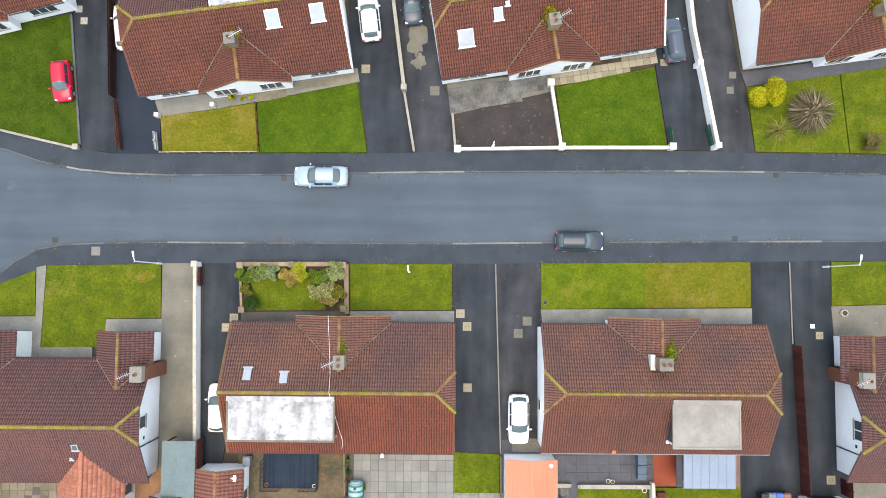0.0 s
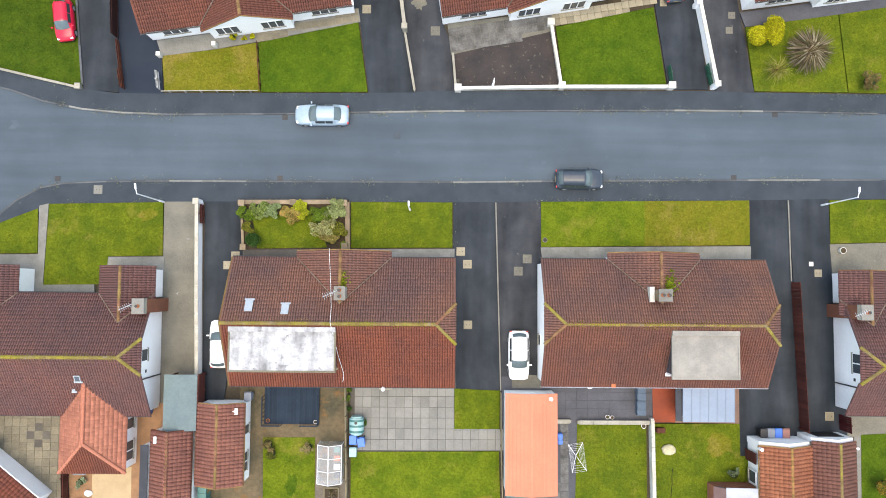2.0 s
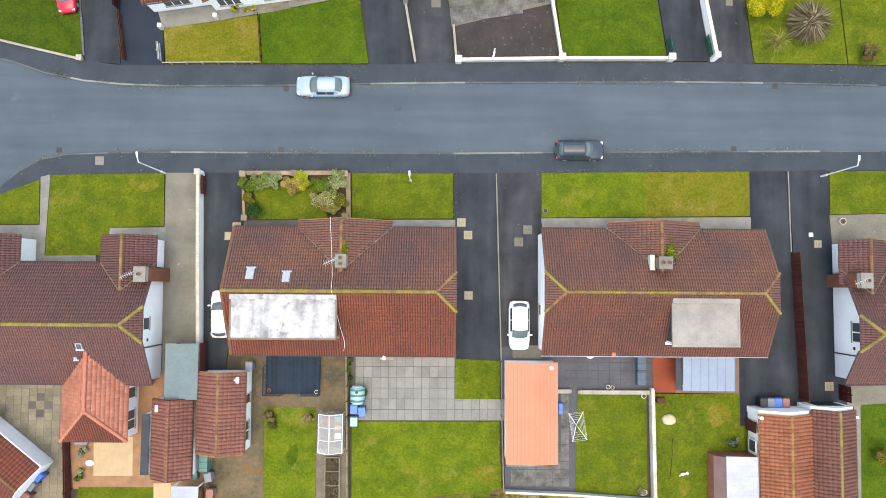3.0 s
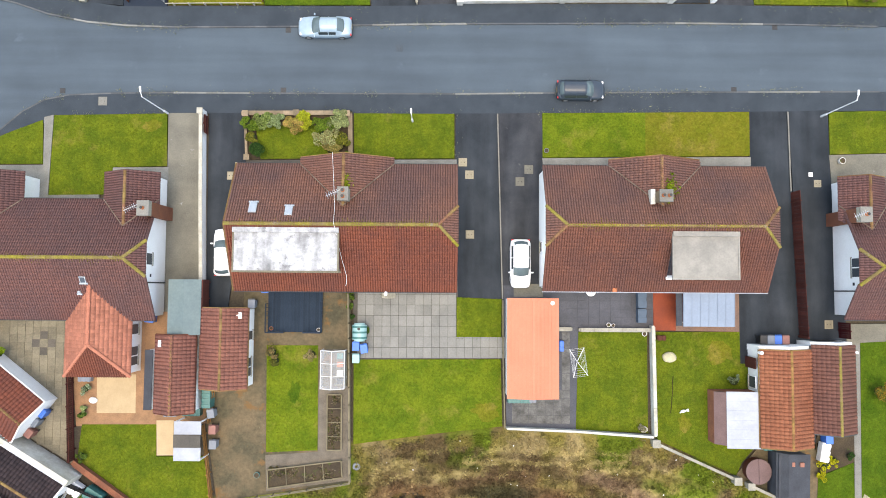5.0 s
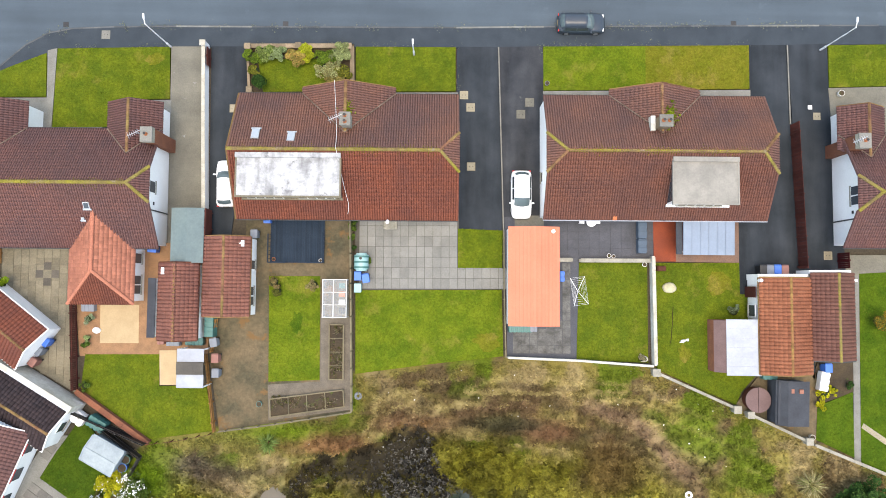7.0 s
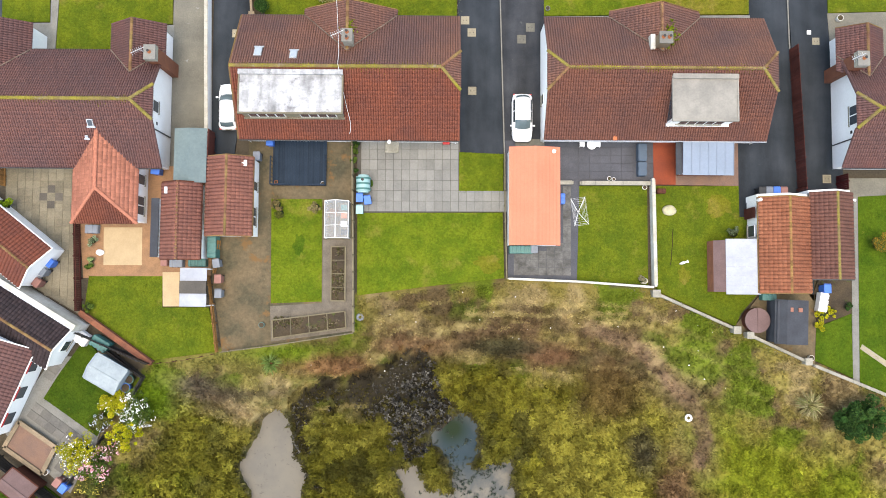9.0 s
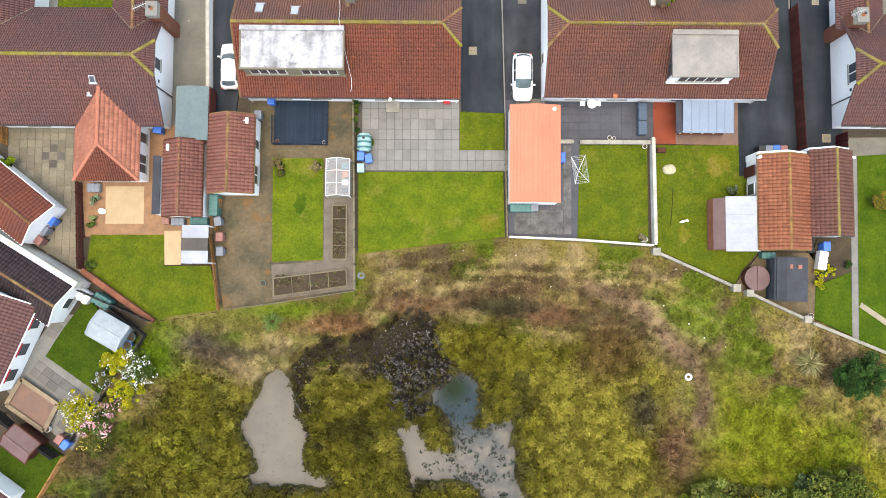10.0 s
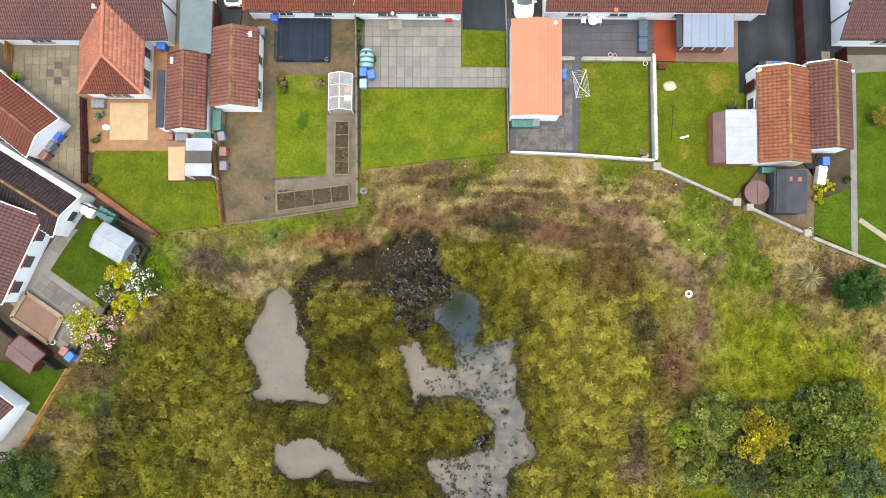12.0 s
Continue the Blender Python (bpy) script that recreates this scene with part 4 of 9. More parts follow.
# ---- roofs ----
def tiled(name, corners, origin, along_dir, up_dir, material, pitch=0.2, gauge=0.34, roll=0.095, lap=0.018):
    """Courses of rolled tiles over a roof slope. corners: the outline in slope metres (across, up)."""
    o, e, u = Vector(origin), Vector(along_dir).normalized(), Vector(up_dir).normalized()
    nrm = e.cross(u).normalized()
    if nrm.z < 0:
        nrm = -nrm
    cx, cy = np.array([c[0] for c in corners]), np.array([c[1] for c in corners])
    us = np.arange(cx.min(), cx.max(), pitch)
    vs = np.arange(cy.min(), cy.max(), gauge)
    U, V = np.meshgrid(us, vs)
    U, V = U.ravel(), V.ravel()
    ok = inside(U + pitch / 2, V + gauge / 2, [tuple(c) for c in corners])
    U, V = U[ok], V[ok]
    n = len(U)
    prof_u = np.array((0.0, 0.2, 0.5, 0.8, 1.0)) * (pitch - 0.004)
    prof_h = np.array((0.0, roll * 0.75, roll, roll * 0.75, 0.0))
    rng = np.random.RandomState(len(name) * 7 + n)
    jit = rng.normal(0, 0.004, n)
    rows = []
    for dv, dh in ((0.0, lap * 0.1), (0.0, lap), (gauge + 0.03, 0.004)):
        h = prof_h + dh if dh != lap * 0.1 else prof_h * 0 + 0.0
        rows.append(np.stack((U[:, None] + prof_u, np.broadcast_to((V + dv)[:, None] + jit[:, None], (n, 5)), np.broadcast_to(h, (n, 5)) + jit[:, None] * 0.5), -1))
    P = np.stack(rows, 1).reshape(-1, 3)
    verts = np.array(o) + P[:, :1] * np.array(e) + P[:, 1:2] * np.array(u) + (P[:, 2:] + 0.012) * np.array(nrm)
    base = (np.arange(n) * 15)[:, None, None, None]
    r, k = np.arange(2)[None, :, None, None], np.arange(4)[None, None, :, None]
    q = np.concatenate((base + r * 5 + k, base + r * 5 + k + 1, base + r * 5 + 5 + k + 1, base + r * 5 + 5 + k), -1).reshape(-1, 4)
    me = mesh_np(name, verts, q, material)
    return me


def slope(parent, name, corners, origin, along_dir, up_dir, material, thick=0.1, label="", pitch=0.2, roll=0.095):
    """A roof slope: boarding with real thickness, and its tiles."""
    o, e, u = Vector(origin), Vector(along_dir).normalized(), Vector(up_dir).normalized()
    nrm = e.cross(u).normalized()
    if nrm.z < 0:
        nrm = -nrm
    bm = bmesh.new()
    top = [bm.verts.new(o + e * c[0] + u * c[1]) for c in corners]
    low = [bm.verts.new(o + e * c[0] + u * c[1] - nrm * thick) for c in corners]
    bm.faces.new(top)
    bm.faces.new(low[::-1])
    for i in range(len(corners)):
        j = (i + 1) % len(corners)
        bm.faces.new((low[i], low[j], top[j], top[i]))
    deck = part(name, bm, material, parent, label)
    tagged(part("roof_tiling", tiled("roof_tiling", corners, o, e, u, material, pitch, roll=roll), material, deck), kind="stuff")
    return deck


ridge_meshes = {}


def ridge_line(parent, a, b, material, r=0.125, length=0.45, name="ridge_tile", lift=0.07):
    """Half-round ridge or hip tiles, one by one, from a to b."""
    key = (material.name, r)
    if key not in ridge_meshes:
        bm = bmesh.new()
        ring = []
        for xx, rr in ((-0.5, r), (0.42, r * 1.02), (0.5, r * 1.14)):
            ring.append([bm.verts.new((xx * length * 1.04, rr * 1.15 * math.cos(t), rr * math.sin(t) - 0.04)) for t in np.linspace(-0.25, math.pi + 0.25, 7)])
        for p, q in zip(ring, ring[1:]):
            for i in range(6):
                bm.faces.new((p[i], p[i + 1], q[i + 1], q[i]))
        for cap in (ring[0], ring[-1]):
            bm.faces.new(cap)
        ridge_meshes[key] = bm_mesh(name, bm, material)
    a, b = Vector(a), Vector(b)
    n = max(1, round((b - a).length / length))
    turn = (b - a).to_track_quat("X", "Z").to_matrix().to_4x4()
    rnd = random.Random(n + int(a.x * 10))
    for k in range(n):
        ob = new(name, ridge_meshes[key])
        ob.parent = parent
        ob.matrix_basis = Matrix.Translation(a.lerp(b, (k + 0.5) / n) + Vector((0, 0, lift + rnd.uniform(-0.008, 0.012)))) @ turn @ Matrix.Diagonal(((b - a).length / n / length, 1, 1, 1))


def strip(a, b, width, thick, bm=None):
    """A flat band from a to b, level across."""
    a, b = Vector(a), Vector(b)
    side = (b - a).cross(Vector((0, 0, 1))).normalized() * width / 2
    up = side.cross(b - a).normalized() * thick
    up = up if up.z > 0 else -up
    vs = [a + side, a - side, b - side, b + side]
    return solid([v - up * 0.3 for v in vs] + [v + up for v in vs], ((3, 2, 1, 0), (4, 5, 6, 7), (0, 1, 5, 4), (1, 2, 6, 5), (2, 3, 7, 6), (3, 0, 4, 7)), bm)


def moss_clumps(parent, a, b, n, spread, size, seed, tint=(0.2, 0.17, 0.015)):
    """Cushions of moss along a ridge or round a chimney."""
    rng = np.random.RandomState(seed)
    a, b = np.array(a), np.array(b)
    t = rng.uniform(0, 1, n * 2)
    t = t[fbm(t * np.linalg.norm(b - a) + seed * 3.1, t * 0, 1.3, 71, 3) > -0.12][:n]
    n = len(t)
    base = a + (b - a) * t[:, None]
    off = rng.normal(0, spread, (n, 2)) * rng.uniform(0.3, 1.9, (n, 1))
    x, y = base[:, 0] + off[:, 0], base[:, 1] + off[:, 1]
    z = base[:, 2] - np.abs(off[:, 1] if abs(b[0] - a[0]) > abs(b[1] - a[1]) else off[:, 0]) * 0.6 + 0.06
    c = np.array(tint) * rng.uniform(0.6, 1.4, (n, 1)) * np.array((1, 1, 1))
    me = blades("moss", x, y, z, np.full(n, size) * rng.uniform(0.5, 1.4, n), c, rng, 5, 1.2, 0.5)
    tagged(part("moss", me, PLANTS, parent, "yellow-green moss on the tiles"), kind="stuff")


def chimney(parent, x, y, z0, z1, w, d, pots, material, aerial=True, seed=0, pot_mat=TERRACOTTA):
    stack = part("chimney", block(x - w / 2, y - d / 2, z0, x + w / 2, y + d / 2, z1 - 0.12, 0.02), material, parent, "weathered chimney stack")
    part("chimney_cap", block(x - w / 2 - 0.06, y - d / 2 - 0.06, z1 - 0.12, x + w / 2 + 0.06, y + d / 2 + 0.06, z1, 0.02), SLAB, stack)
    for k in range(pots):
        t = (k + 0.5) / pots - 0.5
        cx, cy = (x + t * w, y) if w > d else (x, y + t * d)
        bm = tube((cx, cy, z1 - 0.02), (cx, cy, z1 + 0.32), 0.15, 0.12, 12)
        part("chimney_pot", bm, pot_mat, stack)
        part("pot_mouth", tube((cx, cy, z1 + 0.31), (cx, cy, z1 + 0.325), 0.118, 0.118, 12), BLACK, stack)
    if z0 > 0:
        part("lead_flashing", block(x - w / 2 - 0.2, y - d / 2 - 0.25, z0 + 0.2, x - w / 2 + 0.06, y + d / 2 + 0.05, z0 + 0.62, 0.02), METAL, stack)
    if aerial:
        part("aerial_mast", tube((x - w / 2, y, z1 - 0.3), (x - w / 2 - 0.1, y, z1 + 0.6), 0.035), METAL, stack)
        a, b = Vector((x - w / 2 - 0.85, y - 0.3, z1 + 0.5)), Vector((x - w / 2 + 0.25, y + 0.2, z1 + 0.55))
        part("aerial_boom", tube(a, b, 0.022), METAL, stack)
        for k in range(6):
            c = a.lerp(b, 0.1 + 0.14 * k)
            s = (b - a).cross(Vector((0, 0, 1))).normalized() * (0.28 if k else 0.4)
            part("aerial_rod", tube(c - s * 0.7, c + s * 0.7, 0.014, n=5), METAL, stack)


def roof_window(parent, x, y, z, w, h, normal_y, normal_z, glass=GLASS_SKY):
    """A skylight lying in the slope."""
    nrm = Vector((0, normal_y, normal_z)).normalized()
    turn = nrm.to_track_quat("Z", "Y").to_matrix().to_4x4()
    m = Matrix.Translation((x, y, z + 0.06)) @ turn
    win = part("skylight", block(-w / 2, -h / 2, -0.05, w / 2, h / 2, 0.1, 0.015), METAL, parent, "metal-framed skylight", m=m)
    part("pane", block(-w / 2 + 0.07, -h / 2 + 0.07, 0.09, w / 2 - 0.07, h / 2 - 0.07, 0.115), glass, win)
    part("flashing", block(-w / 2 - 0.09, -h / 2 - 0.12, 0.02, w / 2 + 0.09, -h / 2 + 0.02, 0.075), METAL, win)


def wall_window(parent, cx, cy, cz, w, h, axis_name, sign, name="window"):
    """A framed window standing a little proud of a wall that faces along the axis."""
    def bx(a0, a1, z0, z1, p0, p1):
        if axis_name == "x":
            return block(min(cx + sign * p0, cx + sign * p1), cy + a0, cz + z0, max(cx + sign * p0, cx + sign * p1), cy + a1, cz + z1)
        return block(cx + a0, min(cy + sign * p0, cy + sign * p1), cz + z0, cx + a1, max(cy + sign * p0, cy + sign * p1), cz + z1)
    win = part(name, bx(-w / 2, w / 2, -h / 2, h / 2, -0.05, 0.04), PVC, parent, "white plastic-framed window")
    n = max(1, round(w / 0.7))
    for k in range(n):
        a0, a1 = -w / 2 + w * k / n + 0.05, -w / 2 + w * (k + 1) / n - 0.05
        part("pane", bx(a0, a1, -h / 2 + 0.06, h / 2 - 0.06, 0.03, 0.05), GLASS_DARK, win)
    part("window_sill", bx(-w / 2 - 0.06, w / 2 + 0.06, -h / 2 - 0.07, -h / 2, 0.0, 0.12), WALL_GREY, win)


def dormer(parent, x0, x1, y0, y1, z_top, z_low0, z_low1, felt, trim, rear_window=True):
    """A flat-roofed dormer on the rear slope, from y0 (near the ridge) to y1 (its face)."""
    cheek = solid([(x0 + 0.1, y0, z_low0), (x1 - 0.1, y0, z_low0), (x1 - 0.1, y1 + 0.12, z_low1), (x0 + 0.1, y1 + 0.12, z_low1),
                   (x0 + 0.1, y0, z_top - 0.1), (x1 - 0.1, y0, z_top - 0.1), (x1 - 0.1, y1 + 0.12, z_top - 0.1), (x0 + 0.1, y1 + 0.12, z_top - 0.1)],
                  ((3, 2, 1, 0), (4, 5, 6, 7), (0, 1, 5, 4), (1, 2, 6, 5), (2, 3, 7, 6), (3, 0, 4, 7)))
    d = part("dormer", cheek, trim, parent, "flat-roofed dormer")
    part("flat_roof", block(x0, y1, z_top - 0.1, x1, y0, z_top, 0.02), felt, d)
    part("lead_flashing", block(x0 - 0.02, y0 - 0.42, z_top - 0.08, x1 + 0.02, y0 - 0.02, max(z_top, 5.5 - abs(y0) * 0.575 + 0.12) + 0.02, 0.03), felt, d)
    rim = block(x0 - 0.04, y1 - 0.04, z_top - 0.16, x1 + 0.04, y1 + 0.1, z_top + 0.05)
    block(x0 - 0.04, y1 + 0.1, z_top - 0.16, x0 + 0.08, y0, z_top + 0.05, bm=rim)
    block(x1 - 0.08, y1 + 0.1, z_top - 0.16, x1 + 0.04, y0, z_top + 0.05, bm=rim)
    part("roof_rim", rim, felt if felt is FLAT_GREY else trim, d)
    for xs, s in ((x0 + 0.1, -1), (x1 - 0.1, 1)):
        a, b = y1 + 0.3, y0 + (y1 - y0) * 0.25
        za, zb = z_low1 + 0.2, z_low0 + (z_low1 - z_low0) * 0.25 + 0.2
        ring = [(a, za), (b, zb), (b, z_top - 0.2), (a, z_top - 0.2)]
        part("cheek_pane", solid([(xs + s * 0.015, yy, zz) for yy, zz in ring] + [(xs - s * 0.03, yy, zz) for yy, zz in ring], ((0, 1, 2, 3), (7, 6, 5, 4), (0, 4, 5, 1), (1, 5, 6, 2), (2, 6, 7, 3), (3, 7, 4, 0))), GLASS_DARK if felt is FLAT_GREY else TILE_DARK, d)
    part("dormer_sill", block(x0 + 0.02, y1 - 0.02, z_low1 + 0.2, x1 - 0.02, y1 + 0.2, z_low1 + 0.28, 0.01), trim, d)
    n = 2 if x1 - x0 > 6 else 1
    for k in range(n):
        cx = x0 + (x1 - x0) * (k + 0.5) / n
        wall_window(d, cx, y1 + 0.12, (z_top + z_low1) / 2 + 0.05, (x1 - x0) / n * 0.7, max(0.5, (z_top - z_low1) * 0.55), "y", -1)


def gutter(parent, a, b, material=PVC):
    bm = tube(a, b, 0.06, n=8)
    part("gutter", bm, material, parent)


def house(label, m, hl, hd, hip_l, hip_r, gable=3.85, out=0.55, tile=TILE_BROWN, tile_rear=None, ze=2.5, zr=5.5, ridge=MOSS, drop=0.0, seed=1, verge_l=None, verge_r=None):
    """A pair of chalet bungalows under one roof. Local axes: ridge along x, front towards +y."""
    tile_rear = tile_rear or tile
    h = thing("house", label, "house", "houses along the road", m)
    k = (zr - ze) / hd
    run = math.hypot(hd, zr - ze)
    q = 1.6  # half-hip: how far down the verge it reaches, along y
    zq = zr - q * k
    # walls: one solid body with gable ends clipped by the half-hips
    wy, wx, wt = hd - 0.35, hl - 0.08, 0.12
    def end(x, hip):
        zz = lambda yy: zr - abs(yy) * k - wt
        if hip:
            return [(x, -wy, -0.1), (x, wy, -0.1), (x, wy, zz(wy)), (x, q, zq - wt), (x, 0.0, zq - wt), (x, -q, zq - wt), (x, -wy, zz(wy))]
        return [(x, -wy, -0.1), (x, wy, -0.1), (x, wy, zz(wy)), (x, q, zz(q)), (x, 0.0, zr - wt), (x, -q, zz(q)), (x, -wy, zz(wy))]
    va, vb = end(-wx, hip_l), end(wx, hip_r)
    part("outer_wall", solid(va + vb, [tuple(range(7)), tuple(range(13, 6, -1))] + [(i, (i + 1) % 7, 7 + (i + 1) % 7, 7 + i) for i in range(7)]), RENDER_WHITE, h, "white rendered walls")
    # main slopes; half-hips bite the ridge ends
    il, ir = (1.55 if hip_l else 0.0), (1.55 if hip_r else 0.0)
    s = run / hd
    vq = (hd - q) * s
    for sign, material, name in ((1, tile, "front_roof"), (-1, tile_rear, "rear_roof")):
        pts = [(0, 0), (2 * hl, 0)]
        pts += [(2 * hl, vq), (2 * hl - ir, run)] if hip_r else [(2 * hl, run)]
        pts += [(il, run), (0, vq)] if hip_l else [(0, run)]
        slope(h, name, pts, (-hl, sign * hd, ze), (1, 0, 0), (0, -sign * hd, zr - ze), material)
    for flag, sx, inset in ((hip_l, -1, il), (hip_r, 1, ir)):
        if flag:
            rise = math.hypot(inset, zr - zq)
            slope(h, "half_hip", [(-q, 0), (q, 0), (0, rise)], (sx * hl, 0, zq), (0, 1, 0), (-sx * inset, 0, zr - zq), tile)
            for sy in (1, -1):
                ridge_line(h, (sx * (hl + 0.02), sy * q, zq + 0.05), (sx * (hl - inset), 0, zr + 0.02), ridge if ridge is MOSS and sx * sy < 0 else RIDGE_BROWN, 0.11, name="hip_tile")
    ridge_line(h, (-hl + il, 0, zr), (hl - ir, 0, zr), ridge)
    moss_clumps(h, (-hl + il, 0, zr), (hl - ir, 0, zr), 5200 if ridge is MOSS else 60, 0.13, 0.055, seed, (0.19, 0.17, 0.018))
    # verges without a half-hip get a bargeboard
    for flag, sx, vm in ((hip_l, -1, verge_l), (hip_r, 1, verge_r)):
        if not flag:
            bm = bmesh.new()
            for sy in (1, -1):
                strip((sx * (hl + 0.03), sy * hd, ze + 0.02), (sx * (hl + 0.03), 0, zr + 0.02), 0.14, 0.06, bm)
            part("bargeboard", bm, vm or PVC, h)
    # the front cross-gable
    if gable:
        gz = ze + gable * 0.55
        top_y = hd - (gz - ze) / k
        front = hd + out
        grun = math.hypot(gable, gz - ze)
        gs = grun / gable
        for sx in (-1, 1):
            pts = [(0, 0), (out + 0.02, 0), (front - top_y, grun), (0, grun)]
            if sx > 0:
                slope(h, "gable_roof", [(-c[0], c[1]) for c in pts][::-1], (sx * gable, front, ze), (0, 1, 0), (-sx * gable, 0, gz - ze), tile)
            else:
                slope(h, "gable_roof", [(-c[0], c[1]) for c in pts][::-1], (sx * gable, front, ze), (0, 1, 0), (-sx * gable, 0, gz - ze), tile)
            part("valley", strip((sx * gable, hd, ze + 0.13), (0, top_y, gz + 0.13), 0.09, 0.05), MORTAR, h)
            part("bargeboard", strip((sx * gable, front + 0.02, ze + 0.02), (0, front + 0.02, gz + 0.02), 0.07, 0.05), RIDGE_BROWN, h)
        gw = gable - 0.35
        zt = ze - 0.12
        body = solid([(-gw, wy - 0.3, -0.1), (gw, wy - 0.3, -0.1), (gw, front - 0.3, -0.1), (-gw, front - 0.3, -0.1),
                      (-gw, wy - 0.3, zt + 0.1), (gw, wy - 0.3, zt + 0.1), (gw, front - 0.3, zt + 0.1), (-gw, front - 0.3, zt + 0.1), (0, wy - 0.3, gz - 0.2), (0, front - 0.3, gz - 0.2)],
                     ((3, 2, 1, 0), (0, 1, 5, 8, 4), (3, 7, 9, 6, 2), (0, 4, 7, 3), (1, 2, 6, 5), (4, 8, 9, 7), (5, 6, 9, 8)))
        part("gable_wall", body, RENDER_WHITE, h)
        ridge_line(h, (0, front - 0.1, gz), (0, top_y, gz), RIDGE_BROWN, 0.12)
        for sx in (-1, 1):
            wall_window(h, sx * gable * 0.5, front - 0.3, 1.45, 1.9, 1.25, "y", 1)
    for sx in (-1, 1):
        a = gable + 0.1 if gable else 0.0
        gutter(h, (sx * a, hd + 0.06, ze - 0.06), (sx * hl, hd + 0.06, ze - 0.06), GUTTER_DARK)
        wall_window(h, sx * (hl + (gable or 0)) / 2, wy, 1.45, 2.2, 1.25, "y", 1)
        wall_window(h, sx * hl * 0.3, -wy, 1.45, 1.6, 1.2, "y", -1)
        wall_window(h, sx * hl * 0.68, -wy, 1.45, 1.8, 1.2, "y", -1)
    gutter(h, (-hl, -hd - 0.06, ze - 0.06), (hl, -hd - 0.06, ze - 0.06), GUTTER_DARK if tile_rear is TILE_RED else PVC_ROOF)
    for sx in (-1, 1):
        part("downpipe", tube((sx * (hl - 0.3), -hd + 0.28, 0.0), (sx * (hl - 0.3), -hd + 0.28, ze - 0.1), 0.04), PVC, h)
        wall_window(h, sx * wx, -1.5, 1.4, 0.9, 1.0, "x", sx)
    return h


def at_slope(hd, y, ze=2.5, zr=5.5):
    return zr - abs(y) * (zr - ze) / hd


# the pair with the white-felted dormer
hb = house("white rendered pair of bungalows, brown tiled roof with mossy ridge", pose(-10.30, -9.59, 0), 9.11, 5.22, False, True, tile=TILE_BROWN, tile_rear=TILE_RED, seed=3, verge_l=RIDGE_BROWN)
chimney(hb, 0.15, 2.35, 3.4, 5.9, 0.75, 0.95, 2, WALL_GREY, seed=1)
moss_clumps(hb, (0.1, 2.95, 4.65), (0.1, 3.9, 4.6), 150, 0.2, 0.12, 8, (0.14, 0.17, 0.015))
roof_window(hb, -7.05, 1.3, at_slope(5.22, 1.3) + 0.05, 0.62, 1.0, 3.0, 5.22)
roof_window(hb, -4.2, 1.05, at_slope(5.19, 1.12) + 0.05, 0.6, 0.9, 3.0, 5.22)
dormer(hb, -8.45, -0.2, -0.25, -3.75, 5.25, 4.9, 3.25, FLAT_WHITE, SLAB_MOSS)
bm = bmesh.new()
cable = [(-0.96, 5.89, 4.25), (-0.75, 3.0, 4.5), (-0.6, 1.2, 5.0), (-0.55, 0.1, 5.75), (-0.1, -2.6, 4.25), (0.2, -4.0, 3.4), (0.15, -4.6, 3.0), (-0.16, -5.21, 2.45)]
for a, b in zip(cable, cable[1:]):
    tube(a, b, 0.017, n=6, bm=bm)
part("cable", bm, LAMP_GREY, hb, "white cable laid over the roof")
part("vent_flue", tube((3.3, -5.1, 2.2), (3.3, -5.45, 2.75), 0.14, n=12), PVC, hb)

# the pair with the grey-felted dormer
hc = house("white rendered pair of bungalows, brown tiled roof with mossy ridge", pose(15.00, -9.51, 0), 9.22, 5.15, True, True, gable=3.75, tile=TILE_BROWN, tile_rear=TILE_RUST, seed=4)
chimney(hc, -0.1, 2.3, 3.4, 5.9, 0.95, 0.85, 2, BRICK_TAN, aerial=False, seed=2)
part("chimney_lead", block(-0.98, 1.75, 4.0, -0.62, 2.95, 4.8, 0.02), WALL_WHITE, hc)
moss_clumps(hc, (0.4, 2.3, 4.55), (0.6, 3.3, 4.5), 220, 0.34, 0.13, 9, (0.12, 0.16, 0.015))
dormer(hc, 0.58, 5.75, -0.4, -4.15, 5.2, 4.8, 3.1, FLAT_GREY, PVC)
part("vent_flue", block(-3.55, -5.2, 2.5, -3.2, -4.85, 2.75, 0.03), TERRACOTTA, hc)

# across the road
def turned(cx, cy, angle):
    return pose(cx, cy, 0, 0, 0, 180 + angle)


hd_ = house("white rendered pair of bungalows, red-brown tiled roof, two skylights", turned(-19.54, 20.64, 8.3), 8.94, 5.2, False, True, tile=TILE_NORTH, tile_rear=TILE_DARK, seed=5)
chimney(hd_, 0.0, 2.7, 3.6, 5.9, 0.75, 0.8, 1, BRICK_TAN, seed=3)
moss_clumps(hd_, (0.0, 1.8, 4.8), (0.1, 2.9, 4.7), 120, 0.25, 0.13, 10)
roof_window(hd_, -3.4, 1.2, at_slope(5.2, 1.2) + 0.05, 1.15, 1.4, 3.0, 5.2)
roof_window(hd_, -7.0, 1.2, at_slope(5.2, 1.2) + 0.05, 1.15, 1.4, 3.0, 5.2)
dormer(hd_, -7.5, 1.2, -0.1, -3.8, 5.75, 4.9, 3.2, FLAT_WHITE, PVC)
he = house("white rendered pair of bungalows, red-brown tiled roof, two skylights", turned(6.00, 22.45, 9.2), 9.38, 5.2, False, True, tile=TILE_NORTH, tile_rear=TILE_DARK, seed=6)
chimney(he, 0.0, 2.8, 3.6, 5.9, 0.8, 0.9, 2, BRICK_TAN, seed=4)
moss_clumps(he, (0.0, 1.4, 4.9), (0.1, 2.9, 4.7), 240, 0.3, 0.15, 11)
roof_window(he, 7.0, 2.6, at_slope(5.2, 2.6) + 0.05, 1.3, 1.4, 3.0, 5.2, PVC_ROOF)
